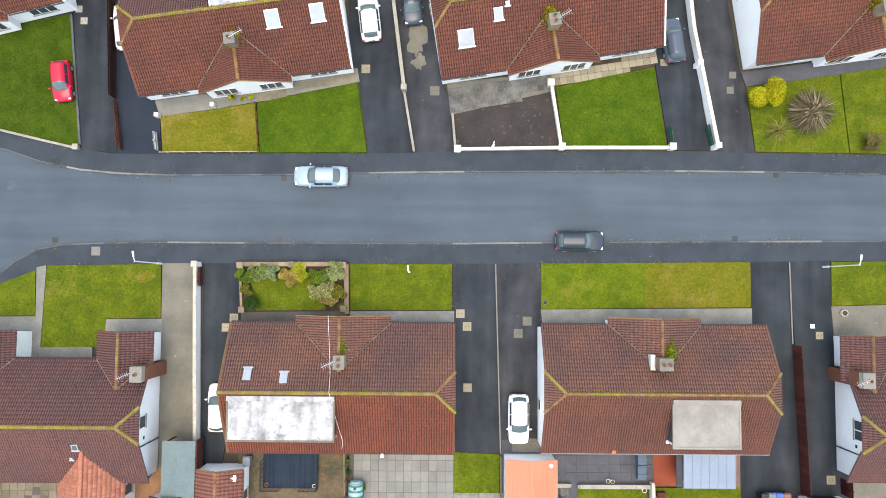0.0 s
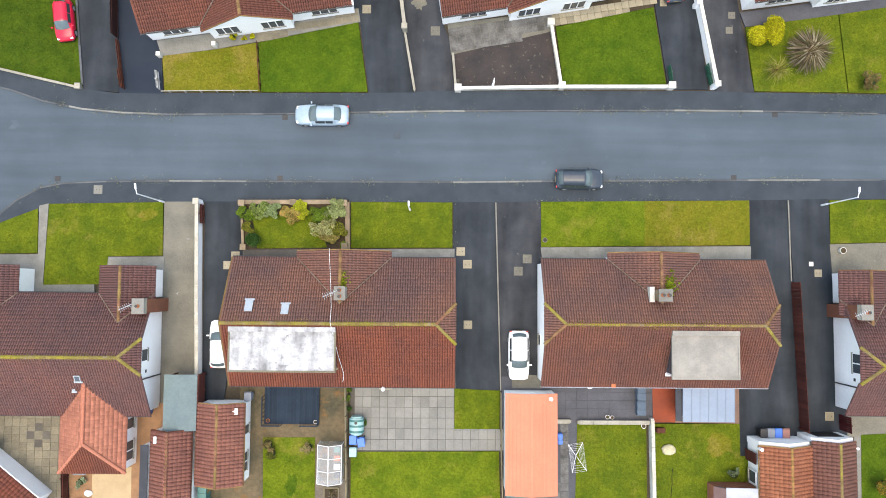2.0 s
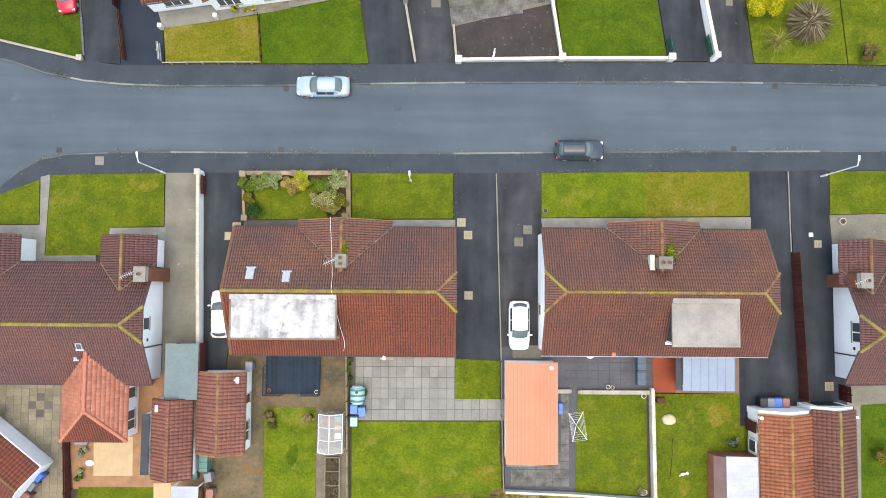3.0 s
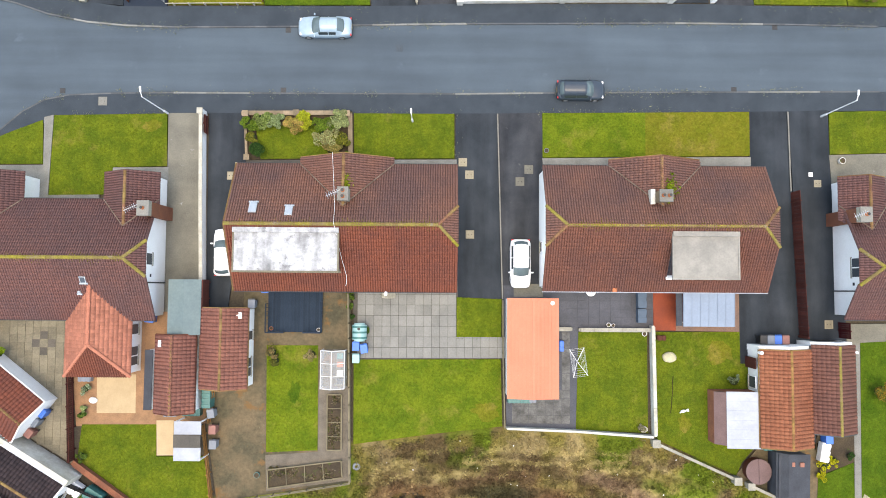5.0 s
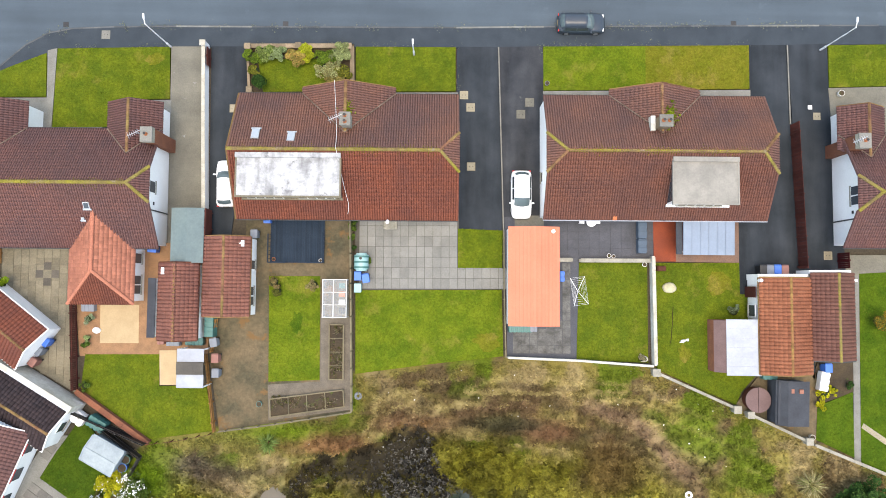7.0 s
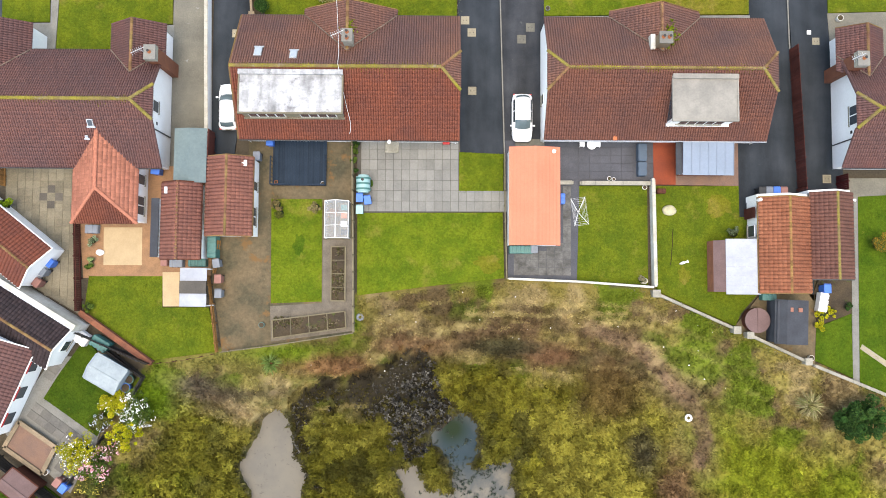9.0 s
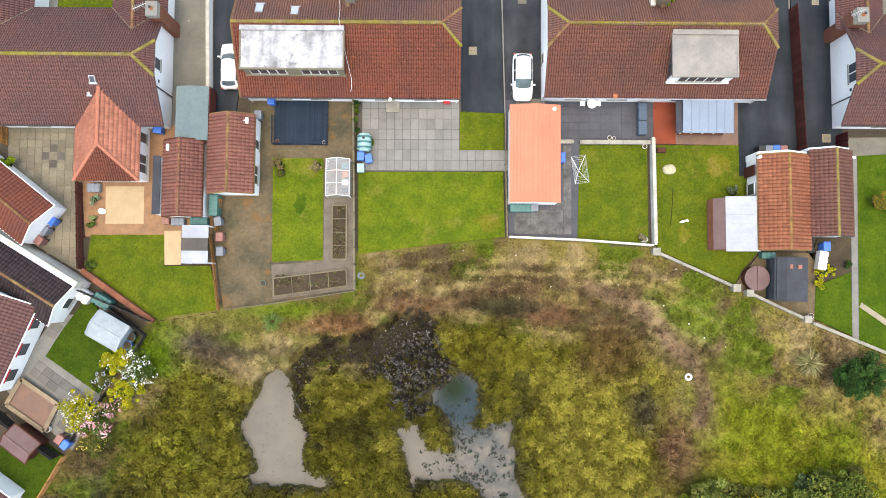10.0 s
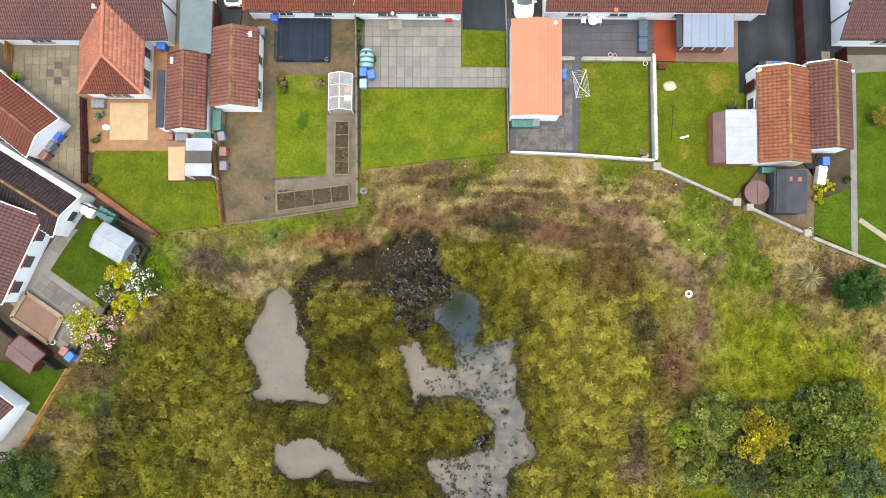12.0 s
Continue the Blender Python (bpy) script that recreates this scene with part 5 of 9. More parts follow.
roof_window(he, 4.2, 1.3, at_slope(5.2, 1.3) + 0.05, 0.75, 1.0, 3.0, 5.2)
roof_window(he, 3.4, 0.7, at_slope(5.2, 0.7) + 0.05, 0.35, 0.35, 3.0, 5.2)
hf = house("white rendered bungalow pair with dark red-brown tiled roof", turned(32.55, 23.80, 8.0), 9.63, 5.2, False, True, tile=TILE_NORTH, tile_rear=TILE_DARK, seed=7)
chimney(hf, 0.2, 2.8, 3.6, 5.9, 0.8, 0.8, 2, BRICK_TAN, seed=5)
moss_clumps(hf, (0.2, 1.6, 4.8), (0.3, 2.6, 4.7), 120, 0.3, 0.15, 12)
hg = house("white rendered bungalow seen at its front eave", turned(-43.75, 25.14, 14.0), 8.66, 5.2, False, False, tile=TILE_NORTH, seed=8)


# ---- bungalows with wings at the ends ----
def winged(label, m, hl, hd_front, hd_rear, eave, wing_in, wing_out, wing_y, tile, seed):
    """Ridge along x, a half-hip at each end, and tiled wings that run forward at both ends. The ridge stands at y = 0."""
    ze, zr = 2.5, 5.5
    h = thing("house", label, "house", "houses along the road", m)
    q = 1.45
    for sign, depth, name in ((1, hd_front, "front_roof"), (-1, hd_rear, "rear_roof")):
        run = math.hypot(depth, zr - ze)
        vq = (depth - q) * run / depth
        slope(h, name, [(0, 0), (2 * hl, 0), (2 * hl, vq), (2 * hl - 1.5, run), (1.5, run), (0, vq)], (-hl, sign * depth, ze), (1, 0, 0), (0, -sign * depth, zr - ze), tile)
    zq = zr - q * (zr - ze) / hd_front
    for sx in (-1, 1):
        slope(h, "half_hip", [(-q, 0), (q, 0), (0, math.hypot(1.5, zr - zq))], (sx * hl, 0, zq), (0, 1, 0), (-sx * 1.5, 0, zr - zq), tile)
        for sy in (1, -1):
            ridge_line(h, (sx * hl, sy * q, zq + 0.05), (sx * (hl - 1.5), 0, zr + 0.02), MOSS, 0.12, name="hip_tile")
    ridge_line(h, (-hl + 1.5, 0, zr), (hl - 1.5, 0, zr), MOSS)
    moss_clumps(h, (-hl + 1.5, 0, zr), (hl - 1.5, 0, zr), 3200, 0.12, 0.055, seed, (0.18, 0.16, 0.018))
    f, r, wx = hd_front - 0.3, hd_rear - 0.3, hl - eave
    zz = lambda yy: zr - abs(yy) * (zr - ze) / (hd_front if yy > 0 else hd_rear) - 0.12
    ring = lambda x: [(x, -r, -0.1), (x, f, -0.1), (x, f, zz(f)), (x, q, min(zq - 0.12, zz(q))), (x, -q, min(zq - 0.12, zz(-q))), (x, -r, zz(-r))]
    part("outer_wall", solid(ring(-wx) + ring(wx), [tuple(range(6)), tuple(range(11, 5, -1))] + [(i, (i + 1) % 6, 6 + (i + 1) % 6, 6 + i) for i in range(6)]), RENDER_WHITE, h, "white rendered walls")
    for sx in (-1, 1):
        # wing: a gabled roof with its ridge along y
        xa, xb = sx * wing_in, sx * wing_out
        xm, half = (xa + xb) / 2, abs(xb - xa) / 2
        gz = ze + half * 0.62
        grun = math.hypot(half, gz - ze)
        k = (zr - ze) / hd_front
        back = hd_front - (gz - ze) / k
        for s2 in (-1, 1):
            outer = s2 == sx
            pts = [(0, 0), (wing_y - hd_front + (1.2 if outer else 0.0), 0), (wing_y - back, grun), (0, grun)]
            slope(h, "wing_roof", [(-c[0], c[1]) for c in pts][::-1], (xm + s2 * half, wing_y, ze), (0, 1, 0), (-s2 * half, 0, gz - ze), tile)
            part("valley", strip((xm + s2 * half, hd_front, ze + 0.12), (xm, back, gz + 0.12), 0.09, 0.05), MORTAR, h)
            part("bargeboard", strip((xm + s2 * half, wing_y + 0.02, ze), (xm, wing_y + 0.02, gz + 0.02), 0.06, 0.05), RIDGE_BROWN, h)
        ridge_line(h, (xm, wing_y, gz), (xm, back, gz), RIDGE_BROWN, 0.11)
        lo, hi = min(xa, xb) + 0.25, max(xa, xb) - 0.25
        if sx > 0:
            hi = wx
        else:
            lo = -wx
        part("wing_wall", solid([(lo, f - 0.2, -0.1), (hi, f - 0.2, -0.1), (hi, wing_y - 0.2, -0.1), (lo, wing_y - 0.2, -0.1), (lo, f - 0.2, ze - 0.05), (hi, f - 0.2, ze - 0.05), (hi, wing_y - 0.2, ze - 0.05), (lo, wing_y - 0.2, ze - 0.05)],
                               ((3, 2, 1, 0), (4, 5, 6, 7), (0, 1, 5, 4), (1, 2, 6, 5), (2, 3, 7, 6), (3, 0, 4, 7))), RENDER_WHITE, h)
        wall_window(h, xm, wing_y - 0.2, 1.4, 1.8, 1.2, "y", 1)
        # a brick stack that climbs the end wall, with a grey rendered head
        chimney(h, sx * (wx + 0.12), hd_front - 0.95, -0.1, 4.95, 0.85, 1.1, 1, BRICK, seed=seed)
        part("stack_head", block(sx * (wx + 0.12) - 0.47, hd_front - 1.55, 4.35, sx * (wx + 0.12) + 0.47, hd_front - 0.35, 4.83, 0.03), WALL_GREY, h, "grey rendered chimney head")
        wall_window(h, sx * wx, 0.0, 3.2, 1.6 if seed == 22 else 1.0, 1.1, "x", sx, "upper_window")
        part("wall_vent", block(sx * wx - 0.03, -1.45, 2.7, sx * wx + 0.03, -1.2, 2.95, 0.01), BLACK, h)
        part("soil_pipe", tube((sx * (wx + 0.06), -1.9, 0), (sx * (wx + 0.06), -1.9, 3.6), 0.055), GUTTER_DARK, h)
    gutter(h, (-wing_in, hd_front + 0.06, ze - 0.06), (wing_in, hd_front + 0.06, ze - 0.06), GUTTER_DARK)
    gutter(h, (-hl, -hd_rear - 0.06, ze - 0.06), (hl, -hd_rear - 0.06, ze - 0.06), GUTTER_DARK)
    for sx in (-1, 1):
        wall_window(h, sx * hl * 0.45, -r, 1.4, 1.8, 1.2, "y", -1)
    return h


ha = winged("white rendered bungalow pair with dark brown tiled roof", pose(-33.52, -12.33, 0), 7.8, 4.9, 4.95, 0.4, 3.3, 7.85, 7.1, TILE_DARK, 21)
roof_window(ha, 2.85, -1.7, at_slope(4.95, 1.7) + 0.05, 0.5, 0.6, -3.0, 4.95, GLASS_DARK)
roof_window(ha, 2.3, -2.7, at_slope(4.95, 2.7) + 0.05, 0.25, 0.25, -3.0, 4.95)
hh = winged("white rendered bungalow pair with dark brown tiled roof", pose(38.60, -12.60, 0), 8.2, 5.1, 4.2, 0.65, 4.6, 8.5, 7.5, TILE_DARK, 22)

# hipped orange extension on the rear of the winged house
def hipped_extension(m, half, front, back, ze, rise):
    """A hipped roof that runs out from a bigger one: ridge along -y."""
    e = thing("extension", "rear extension with a hipped orange tiled roof", "extension", m=m)
    run = math.hypot(half, rise)
    ly = front - back
    for sx in (-1, 1):
        pts = [(0, 0), (ly, 0), (ly + half * 1.55, run), (half, run)]
        slope(e, "side_roof", pts, (sx * half, back, ze), (0, 1, 0), (-sx * half, 0, rise), TILE_ORANGE, pitch=0.3, roll=0.02)
        ridge_line(e, (sx * half, back, ze + 0.03), (0, back + half, ze + rise + 0.02), TILE_ORANGE, 0.12, name="hip_tile")
        part("valley", strip((sx * half, front, ze + 0.12), (0, front + half * 1.55, ze + rise + 0.12), 0.09, 0.05), MORTAR, e)
    slope(e, "end_roof", [(-half, 0), (half, 0), (0, math.hypot(half, rise))], (0, back, ze), (1, 0, 0), (0, half, rise), TILE_RED)
    ridge_line(e, (0, back + half, ze + rise), (0, front + half * 1.55, ze + rise), TILE_ORANGE, 0.12)
    part("outer_wall", block(-half + 0.25, back + 0.25, -0.1, half - 0.25, front + 0.5, ze - 0.05), RENDER_WHITE, e)
    wall_window(e, half - 0.25, back + 1.6, 1.4, 1.6, 1.3, "x", 1)
    wall_window(e, half - 0.25, back + 3.8, 1.4, 0.9, 1.3, "x", 1)
    wall_window(e, 0, back + 0.25, 1.4, 2.2, 1.3, "y", -1)
    return e


ext = hipped_extension(pose(*(-30.36, -21.89), 0) @ pose(0, 0, 0), 2.72, 4.6, 0.0, 2.4, 1.75)


# ---- walls and fences ----
def wall_run(points, h, thick, material, label, cap=None, pillars=(), pillar_size=0.4, name="garden_wall", kind=""):
    w = thing(name, label, "wall", kind=kind)
    for (ax, ay), (bx, by) in zip(points, points[1:]):
        a, length = math.atan2(by - ay, bx - ax), math.hypot(bx - ax, by - ay)
        m = Matrix.Translation((ax, ay, 0)) @ Matrix.Rotation(a, 4, "Z")
        part("wall_length", block(-thick / 2, -thick / 2, -0.3, length + thick / 2 - 0.006, thick / 2, h - 0.06), material, w, m=m)
        n = max(1, round(length / 1.2))
        for k in range(n):
            part("coping", block(length * k / n + 0.006, -thick / 2 - 0.04, h - 0.06, length * (k + 1) / n - 0.006, thick / 2 + 0.04, h + 0.01 + 0.004 * (k % 2), 0.01), cap or material, w, m=m)
    for x, y in pillars:
        s = pillar_size / 2
        p = part("pillar", block(x - s, y - s, -0.3, x + s, y + s, h + 0.18, 0.02), material, w)
        part("pillar_cap", block(x - s - 0.05, y - s - 0.05, h + 0.18, x + s + 0.05, y + s + 0.05, h + 0.25, 0.02), cap or material, p)
    return w


board_mesh = {}


def fence_run(points, h, material, label, board=0.15, gap=0.012, post_every=1.8, lie=0.0, name="fence", thick=0.022):
    """Upright boards on posts and rails."""
    f = thing(name, label, "fence")
    key = (material.name, h, board)
    if key not in board_mesh:
        board_mesh[key] = bm_mesh("board", block(-board / 2, -thick / 2, 0.04, board / 2, thick / 2, h, 0.004), material)
    for x, y, a, length in along(points, board + gap):
        ob = new("board", board_mesh[key])
        ob.parent = f
        ob.matrix_basis = Matrix.Translation((x, y, lie)) @ Matrix.Rotation(a, 4, "Z")
    for (ax, ay), (bx, by) in zip(points, points[1:]):
        a, length = math.atan2(by - ay, bx - ax), math.hypot(bx - ax, by - ay)
        m = Matrix.Translation((ax, ay, lie)) @ Matrix.Rotation(a, 4, "Z")
        for z in (0.25, h - 0.25):
            part("rail", block(0, 0.014, z, length, 0.07, z + 0.08), material, f, m=m)
    for x, y, a, length in along(points, post_every):
        part("post", block(x - 0.055, y - 0.055, lie - 0.3, x + 0.055, y + 0.055, lie + h + 0.06, 0.01), material, f)
    return f


def rail_fence(points, h, material, label, rails=2, every=1.6, post=0.05, rail=0.03, name="rail_fence"):
    f = thing(name, label, "fence")
    for x, y, a, length in along(points, every):
        part("post", block(x - post, y - post, -0.3, x + post, y + post, h, 0.008), material, f)
    for (ax, ay), (bx, by) in zip(points, points[1:]):
        for k in range(rails):
            z = h * (k + 1) / rails - 0.08
            part("rail", strip((ax, ay, z), (bx, by, z), rail * 2.2, rail * 1.6), material, f)
    return f


wall_run([(-23.08, 0.43), (-22.88, -7.92), (-22.52, -19.49)] + [(-22.47, -17.80)], 1.0, 0.22, RENDER_WHITE, "long white rendered wall between two driveways", cap=COPING, pillars=[(-23.08, 0.38)])
fence_run([(-22.75, 0.13), (-22.71, -1.47)], 1.1, WOOD_DARK, "short dark timber gate folded against a wall", name="timber_gate")
wall_run([(-1.24, 10.40), (7.88, 10.61), (17.62, 10.69)], 0.55, 0.18, WALL_WHITE, "low white front garden wall with square piers", pillars=[(-1.05, 10.40), (7.88, 10.66), (17.34, 10.74)], pillar_size=0.5)
wall_run([(6.98, 16.20), (7.83, 10.77)], 0.6, 0.18, WALL_WHITE, "low white wall between two front gardens", pillars=[(6.93, 16.20)], pillar_size=0.5)
wall_run([(-1.50, 13.46), (-1.24, 10.49)], 0.5, 0.12, WALL_GREY, "low grey edging wall beside a driveway")
wall_run([(18.58, 26.97), (19.20, 20.90), (21.08, 10.87)], 1.0, 0.24, RENDER_WHITE, "long white rendered wall between driveways", cap=WALL_WHITE, pillars=[(21.07, 10.77), (19.60, 17.90)])
wall_run([(-7.12, 26.75), (-5.68, 15.70)], 0.9, 0.22, WALL_GREY, "grey block wall between driveways", pillars=[(-5.68, 15.60)])
wall_run([(-5.68, 15.41), (-4.79, 10.27)], 0.3, 0.12, WALL_GREY, "low concrete edging between driveways")
wall_run([(2.27, 0.57), (2.74, -15.40)], 0.14, 0.03, PATH_MAT, "thin concrete edging between two driveways", name="edging")
wall_run([(27.37, 0.95), (27.50, -5.99)], 0.12, 0.03, PATH_MAT, "thin concrete edging between two driveways", name="edging")
fence_run([(27.50, -6.07), (27.99, -18.44)] + [(27.89, -18.34)], 1.6, WOOD_DARK, "dark red-brown timber fence between driveways", board=0.3, gap=0.02, thick=0.03)
fence_run([(31.31, -17.14), (31.34, -18.47)], 1.8, WOOD_RED, "dark red slatted side gate beside a house", name="timber_gate")
fence_run([(-31.20, 26.55), (-30.60, 14.61)], 1.5, WOOD_BLACK, "dark brown timber fence between driveways")
fence_run([(-30.55, 14.41), (-29.92, 10.17)], 0.8, WOOD_BROWN, "lower brown timber fence by the pavement")
wall_run([(-19.63, 0.40), (-10.43, 0.48), (-10.33, -3.58)], 0.45, 0.3, BRICK_TAN, "low buff brick wall round a front garden", pillars=[(-19.39, 0.31), (-15.03, 0.40), (-10.67, 0.38), (-10.58, -3.30)], pillar_size=0.42)
wall_run([(-19.49, 0.16), (-19.27, -3.58)], 0.3, 0.14, BRICK_TAN, "low brick edging of a front garden", pillars=[(-19.23, -3.44)])
wall_run([(3.10, -26.16), (8.91, -26.36), (15.29, -26.78)], 0.8, 0.1, WALL_WHITE, "low white wall at the bottom of a garden", cap=WALL_WHITE)
wall_run([(15.36, -17.64), (15.49, -26.64)], 0.8, 0.21, WALL_WHITE, "white wall between two back gardens", cap=COPING)
wall_run([(9.29, -17.94), (15.22, -17.92)], 0.5, 0.26, WALL_GREY, "low pale wall between yard and lawn")
wall_run([(7.44, -17.90), (8.52, -17.89)], 0.4, 0.26, WALL_GREY, "short low wall by the yard steps")
wall_run([(15.58, -27.32), (22.27, -30.28)], 0.6, 0.15, WALL_GREY, "grey block garden wall above the bank", pillars=[(15.53, -27.32), (22.27, -30.33)], pillar_size=0.55)
wall_run([(23.47, -30.76), (28.21, -32.95)], 0.6, 0.15, WALL_GREY, "weathered block garden wall above the bank", pillars=[(23.37, -30.76), (28.21, -32.91)], pillar_size=0.5)
wall_run([(28.98, -33.31), (35.23, -35.83), (38.64, -37.30)], 0.45, 0.18, WALL_GREY, "low grey wall at the bottom of a lawn")
wall_run([(-32.99, -29.35), (-27.15, -33.41)], 0.6, 0.4, BRICK, "low red-brick wall at the bottom of a lawn")
fence_run([(-33.59, -21.77), (-33.20, -29.16)], 1.2, WOOD_DARK, "dark timber fence between gardens")
fence_run([(-22.33, -26.07), (-21.47, -32.53)], 0.9, WOOD_TAN, "tan timber fence between gardens")
fence_run([(-21.50, -23.10), (-21.85, -25.90)], 1.0, WOOD_TAN, "tan timber fence beside a small garage")
rail_fence([(-21.18, -32.53), (-17.14, -31.99), (-10.01, -30.84)], 0.7, WOOD_PALE, "pale post-and-rail fence above the bank")
rail_fence([(-10.33, -14.34), (-10.16, -20.66), (-9.96, -30.74)], 1.0, WOOD_PALE, "pale timber fence between back gardens", 2, 1.4, 0.06, 0.05)
rail_fence([(2.71, -15.47), (2.75, -20.59), (2.91, -26.16)], 1.0, WOOD_PALE, "pale timber fence beside a garage", 2, 1.4)
rail_fence([(-26.61, 9.95), (-22.58, 10.03), (-18.27, 10.06)], 0.5, WALL_GREY, "low rail along a front lawn", 1, 1.5, 0.06)
rail_fence([(-18.48, 14.41), (-18.12, 10.11)], 0.6, WOOD_DARK, "low dark fence between front lawns", 1, 1.2, 0.05)
rail_fence([(-33.89, -44.73), (-37.01, -50.19), (-39.67, -54.75), (-41.43, -57.92)], 1.1, WOOD_TAN, "tan timber fence along the marsh", 3, 1.5, 0.06, 0.05)
fence_run([(-30.77, -32.35), (-27.57, -34.65), (-28.48, -36.30)], 1.1, BLACK, "black timber screen behind a garden shed")
fence_run([(-41.29, -39.77), (-38.80, -41.91), (-34.56, -44.83)], 1.6, BLACK, "black-stained timber fence between back gardens")
fence_run([(-34.00, -44.25), (-32.32, -41.86), (-30.49, -39.21)], 1.0, BLACK, "low black fence by flowering shrubs")
fence_run([(-33.06, -30.95), (-27.01, -33.51)], 1.5, BLACK, "dark timber fence behind a shed")
fence_run([(-40.17, -16.77), (-40.12, -18.57)], 1.2, WOOD_TAN, "short orange-stained timber fence")
rail_fence([(-26.96, -33.56), (-24.35, -33.23), (-21.37, -32.62)], 0.9, WOOD_DARK, "dark wire fence on thin posts", 1, 1.2, 0.03, 0.012)
wall_run([(-42.70, 12.34), (-39.84, 11.67), (-36.96, 11.00), (-33.99, 10.33)], 0.2, 0.12, WALL_GREY, "low concrete edging of a front lawn", pillars=[(-33.85, 10.38)])
wall_run([(-33.60, 10.63), (-34.78, 22.07)], 0.1, 0.1, KERB, "low concrete edging of a lawn", name="edging")
for p, label in (((-26.86, 13.15), "white"), ((-22.11, 14.08), "white")):
    bm = block(p[0] - 0.18, p[1] - 0.18, -0.1, p[0] + 0.18, p[1] + 0.18, 0.75, 0.02)
    tagged(new("gate_pier", bm_mesh("gate_pier", bm, WALL_WHITE)), "short white gate pier by a front garden", "pier")
for pts, material, label in (([(17.13, 12.52), (17.33, 11.18)], GREEN_METAL, "green metal gate folded open"), ([(20.39, 12.64), (20.75, 10.87)], GREEN_METAL, "green metal gate folded open"), ([(-27.00, 11.67), (-26.80, 10.10)], METAL, "grey metal gate folded open"), ([(-30.26, 11.79), (-29.96, 10.17)], WOOD_BROWN, "brown timber gate folded open")):
    fence_run(pts, 0.95, material, label, 0.1, 0.03, 2.0, name="gate")


# ---- cars ----
def car(label, place, heading, L, W, H, paint_col, saloon=False, glass=CAR_GLASS, metal=0.0):
    x, y = place
    c = thing("car", label, "car", "parked cars", Matrix.Translation((x, y, -0.1 if "saloon" in label else -0.045 if "half on" in label else 0.004)) @ Matrix.Rotation(radians(heading), 4, "Z"))
    paint = plain("paint_" + label.split()[0], paint_col, 0.3, metal, 0.0)
    hw = W / 2
    # lower body, lofted from tail to nose
    st = [(-0.5, 0.6, 0.42, 0.6), (-0.493, 0.74, 0.34, 0.7), (-0.477, 0.85, 0.28, 0.8), (-0.445, 0.92, 0.22, 0.86 if saloon else 0.9), (-0.38, 0.97, 0.2, 0.9), (-0.28, 1.0, 0.18, 0.92), (0.0, 1.0, 0.18, 0.9), (0.2, 1.0, 0.18, 0.87), (0.32, 0.98, 0.2, 0.82), (0.4, 0.94, 0.22, 0.76), (0.45, 0.87, 0.25, 0.69), (0.478, 0.77, 0.29, 0.61), (0.493, 0.63, 0.33, 0.54), (0.5, 0.48, 0.38, 0.49)]
    bm = bmesh.new()
    rings = []
    for s, w, lo, hi in st:
        w *= hw
        mid = (lo + hi) / 2
        rings.append([bm.verts.new((s * L, yy, zz)) for yy, zz in ((-w * 0.9, lo), (-w, lo + 0.1), (-w, mid + 0.04), (-w * 0.93, hi - 0.05), (-w * 0.78, hi), (0, hi + 0.03), (w * 0.78, hi), (w * 0.93, hi - 0.05), (w, mid + 0.04), (w, lo + 0.1), (w * 0.9, lo))])
    for p, q in zip(rings, rings[1:]):
        for i in range(11):
            bm.faces.new((p[i], p[(i + 1) % 11], q[(i + 1) % 11], q[i]))
    bm.faces.new(rings[0])
    bm.faces.new(rings[-1][::-1])
    part("body", bm, paint, c, smooth=True)
    # cabin: one smooth painted shell, the panes set a little proud of it
    r0, r1, f1, f0 = (-0.385, -0.2, 0.04, 0.25) if saloon else (-0.475, -0.36, 0.05, 0.27)
    zb, wb = 0.82, hw * 0.93
    ur, uf = (r1 - r0) / (f0 - r0), (f1 - r0) / (f0 - r0)

    def shell(u, v, lift=0.0):
        rise = math.sin(math.pi / 2 * min(1.0, u / ur, (1 - u) / (1 - uf))) ** 0.85
        x = (r0 + (f0 - r0) * u) * L - (u - 0.5) * 0.1 * L * v * v
        return (x, v * wb * (1 + lift), zb + (H - zb) * rise * (1 - abs(v) ** 3.4) * (1 + 0.5 * lift) + lift)

    def panel(name, u0, u1, v0, v1, material, nu=8, nv=8, lift=0.0):
        bm = bmesh.new()
        grid = [[bm.verts.new(shell(u0 + (u1 - u0) * i / nu, v0 + (v1 - v0) * j / nv, lift)) for j in range(nv + 1)] for i in range(nu + 1)]
        for i in range(nu):
            for j in range(nv):
                bm.faces.new((grid[i][j], grid[i + 1][j], grid[i + 1][j + 1], grid[i][j + 1]))
        part(name, bm, material, c, smooth=True)

    panel("cabin", 0.0, 1.0, -1.0, 1.0, paint, 28, 24)
    panel("windscreen", uf + 0.06, 0.985, -0.78, 0.78, glass, 8, 10, 0.012)
    panel("rear_window", 0.02, ur * 0.72, -0.68, 0.68, glass, 6, 8, 0.012)
    for s1, s2 in ((-0.965, -0.8), (0.8, 0.965)):
        panel("side_window", ur * 0.8, 0.47, s1, s2, SIDE_GLASS, 8, 4, 0.012)
        panel("side_window", 0.495, uf + (1 - uf) * 0.42, s1, s2, SIDE_GLASS, 8, 4, 0.012)
    for sx in (-0.31, 0.31):
        for sy in (-1, 1):
            yy = sy * (hw - 0.1)
            wheel = part("wheel", tube((sx * L, yy - 0.1, 0.31), (sx * L, yy + 0.1, 0.31), 0.31, n=18), RUBBER, c)
            part("rim", tube((sx * L, yy + sy * 0.085, 0.31), (sx * L, yy + sy * 0.112, 0.31), 0.2, n=14), METAL, wheel)
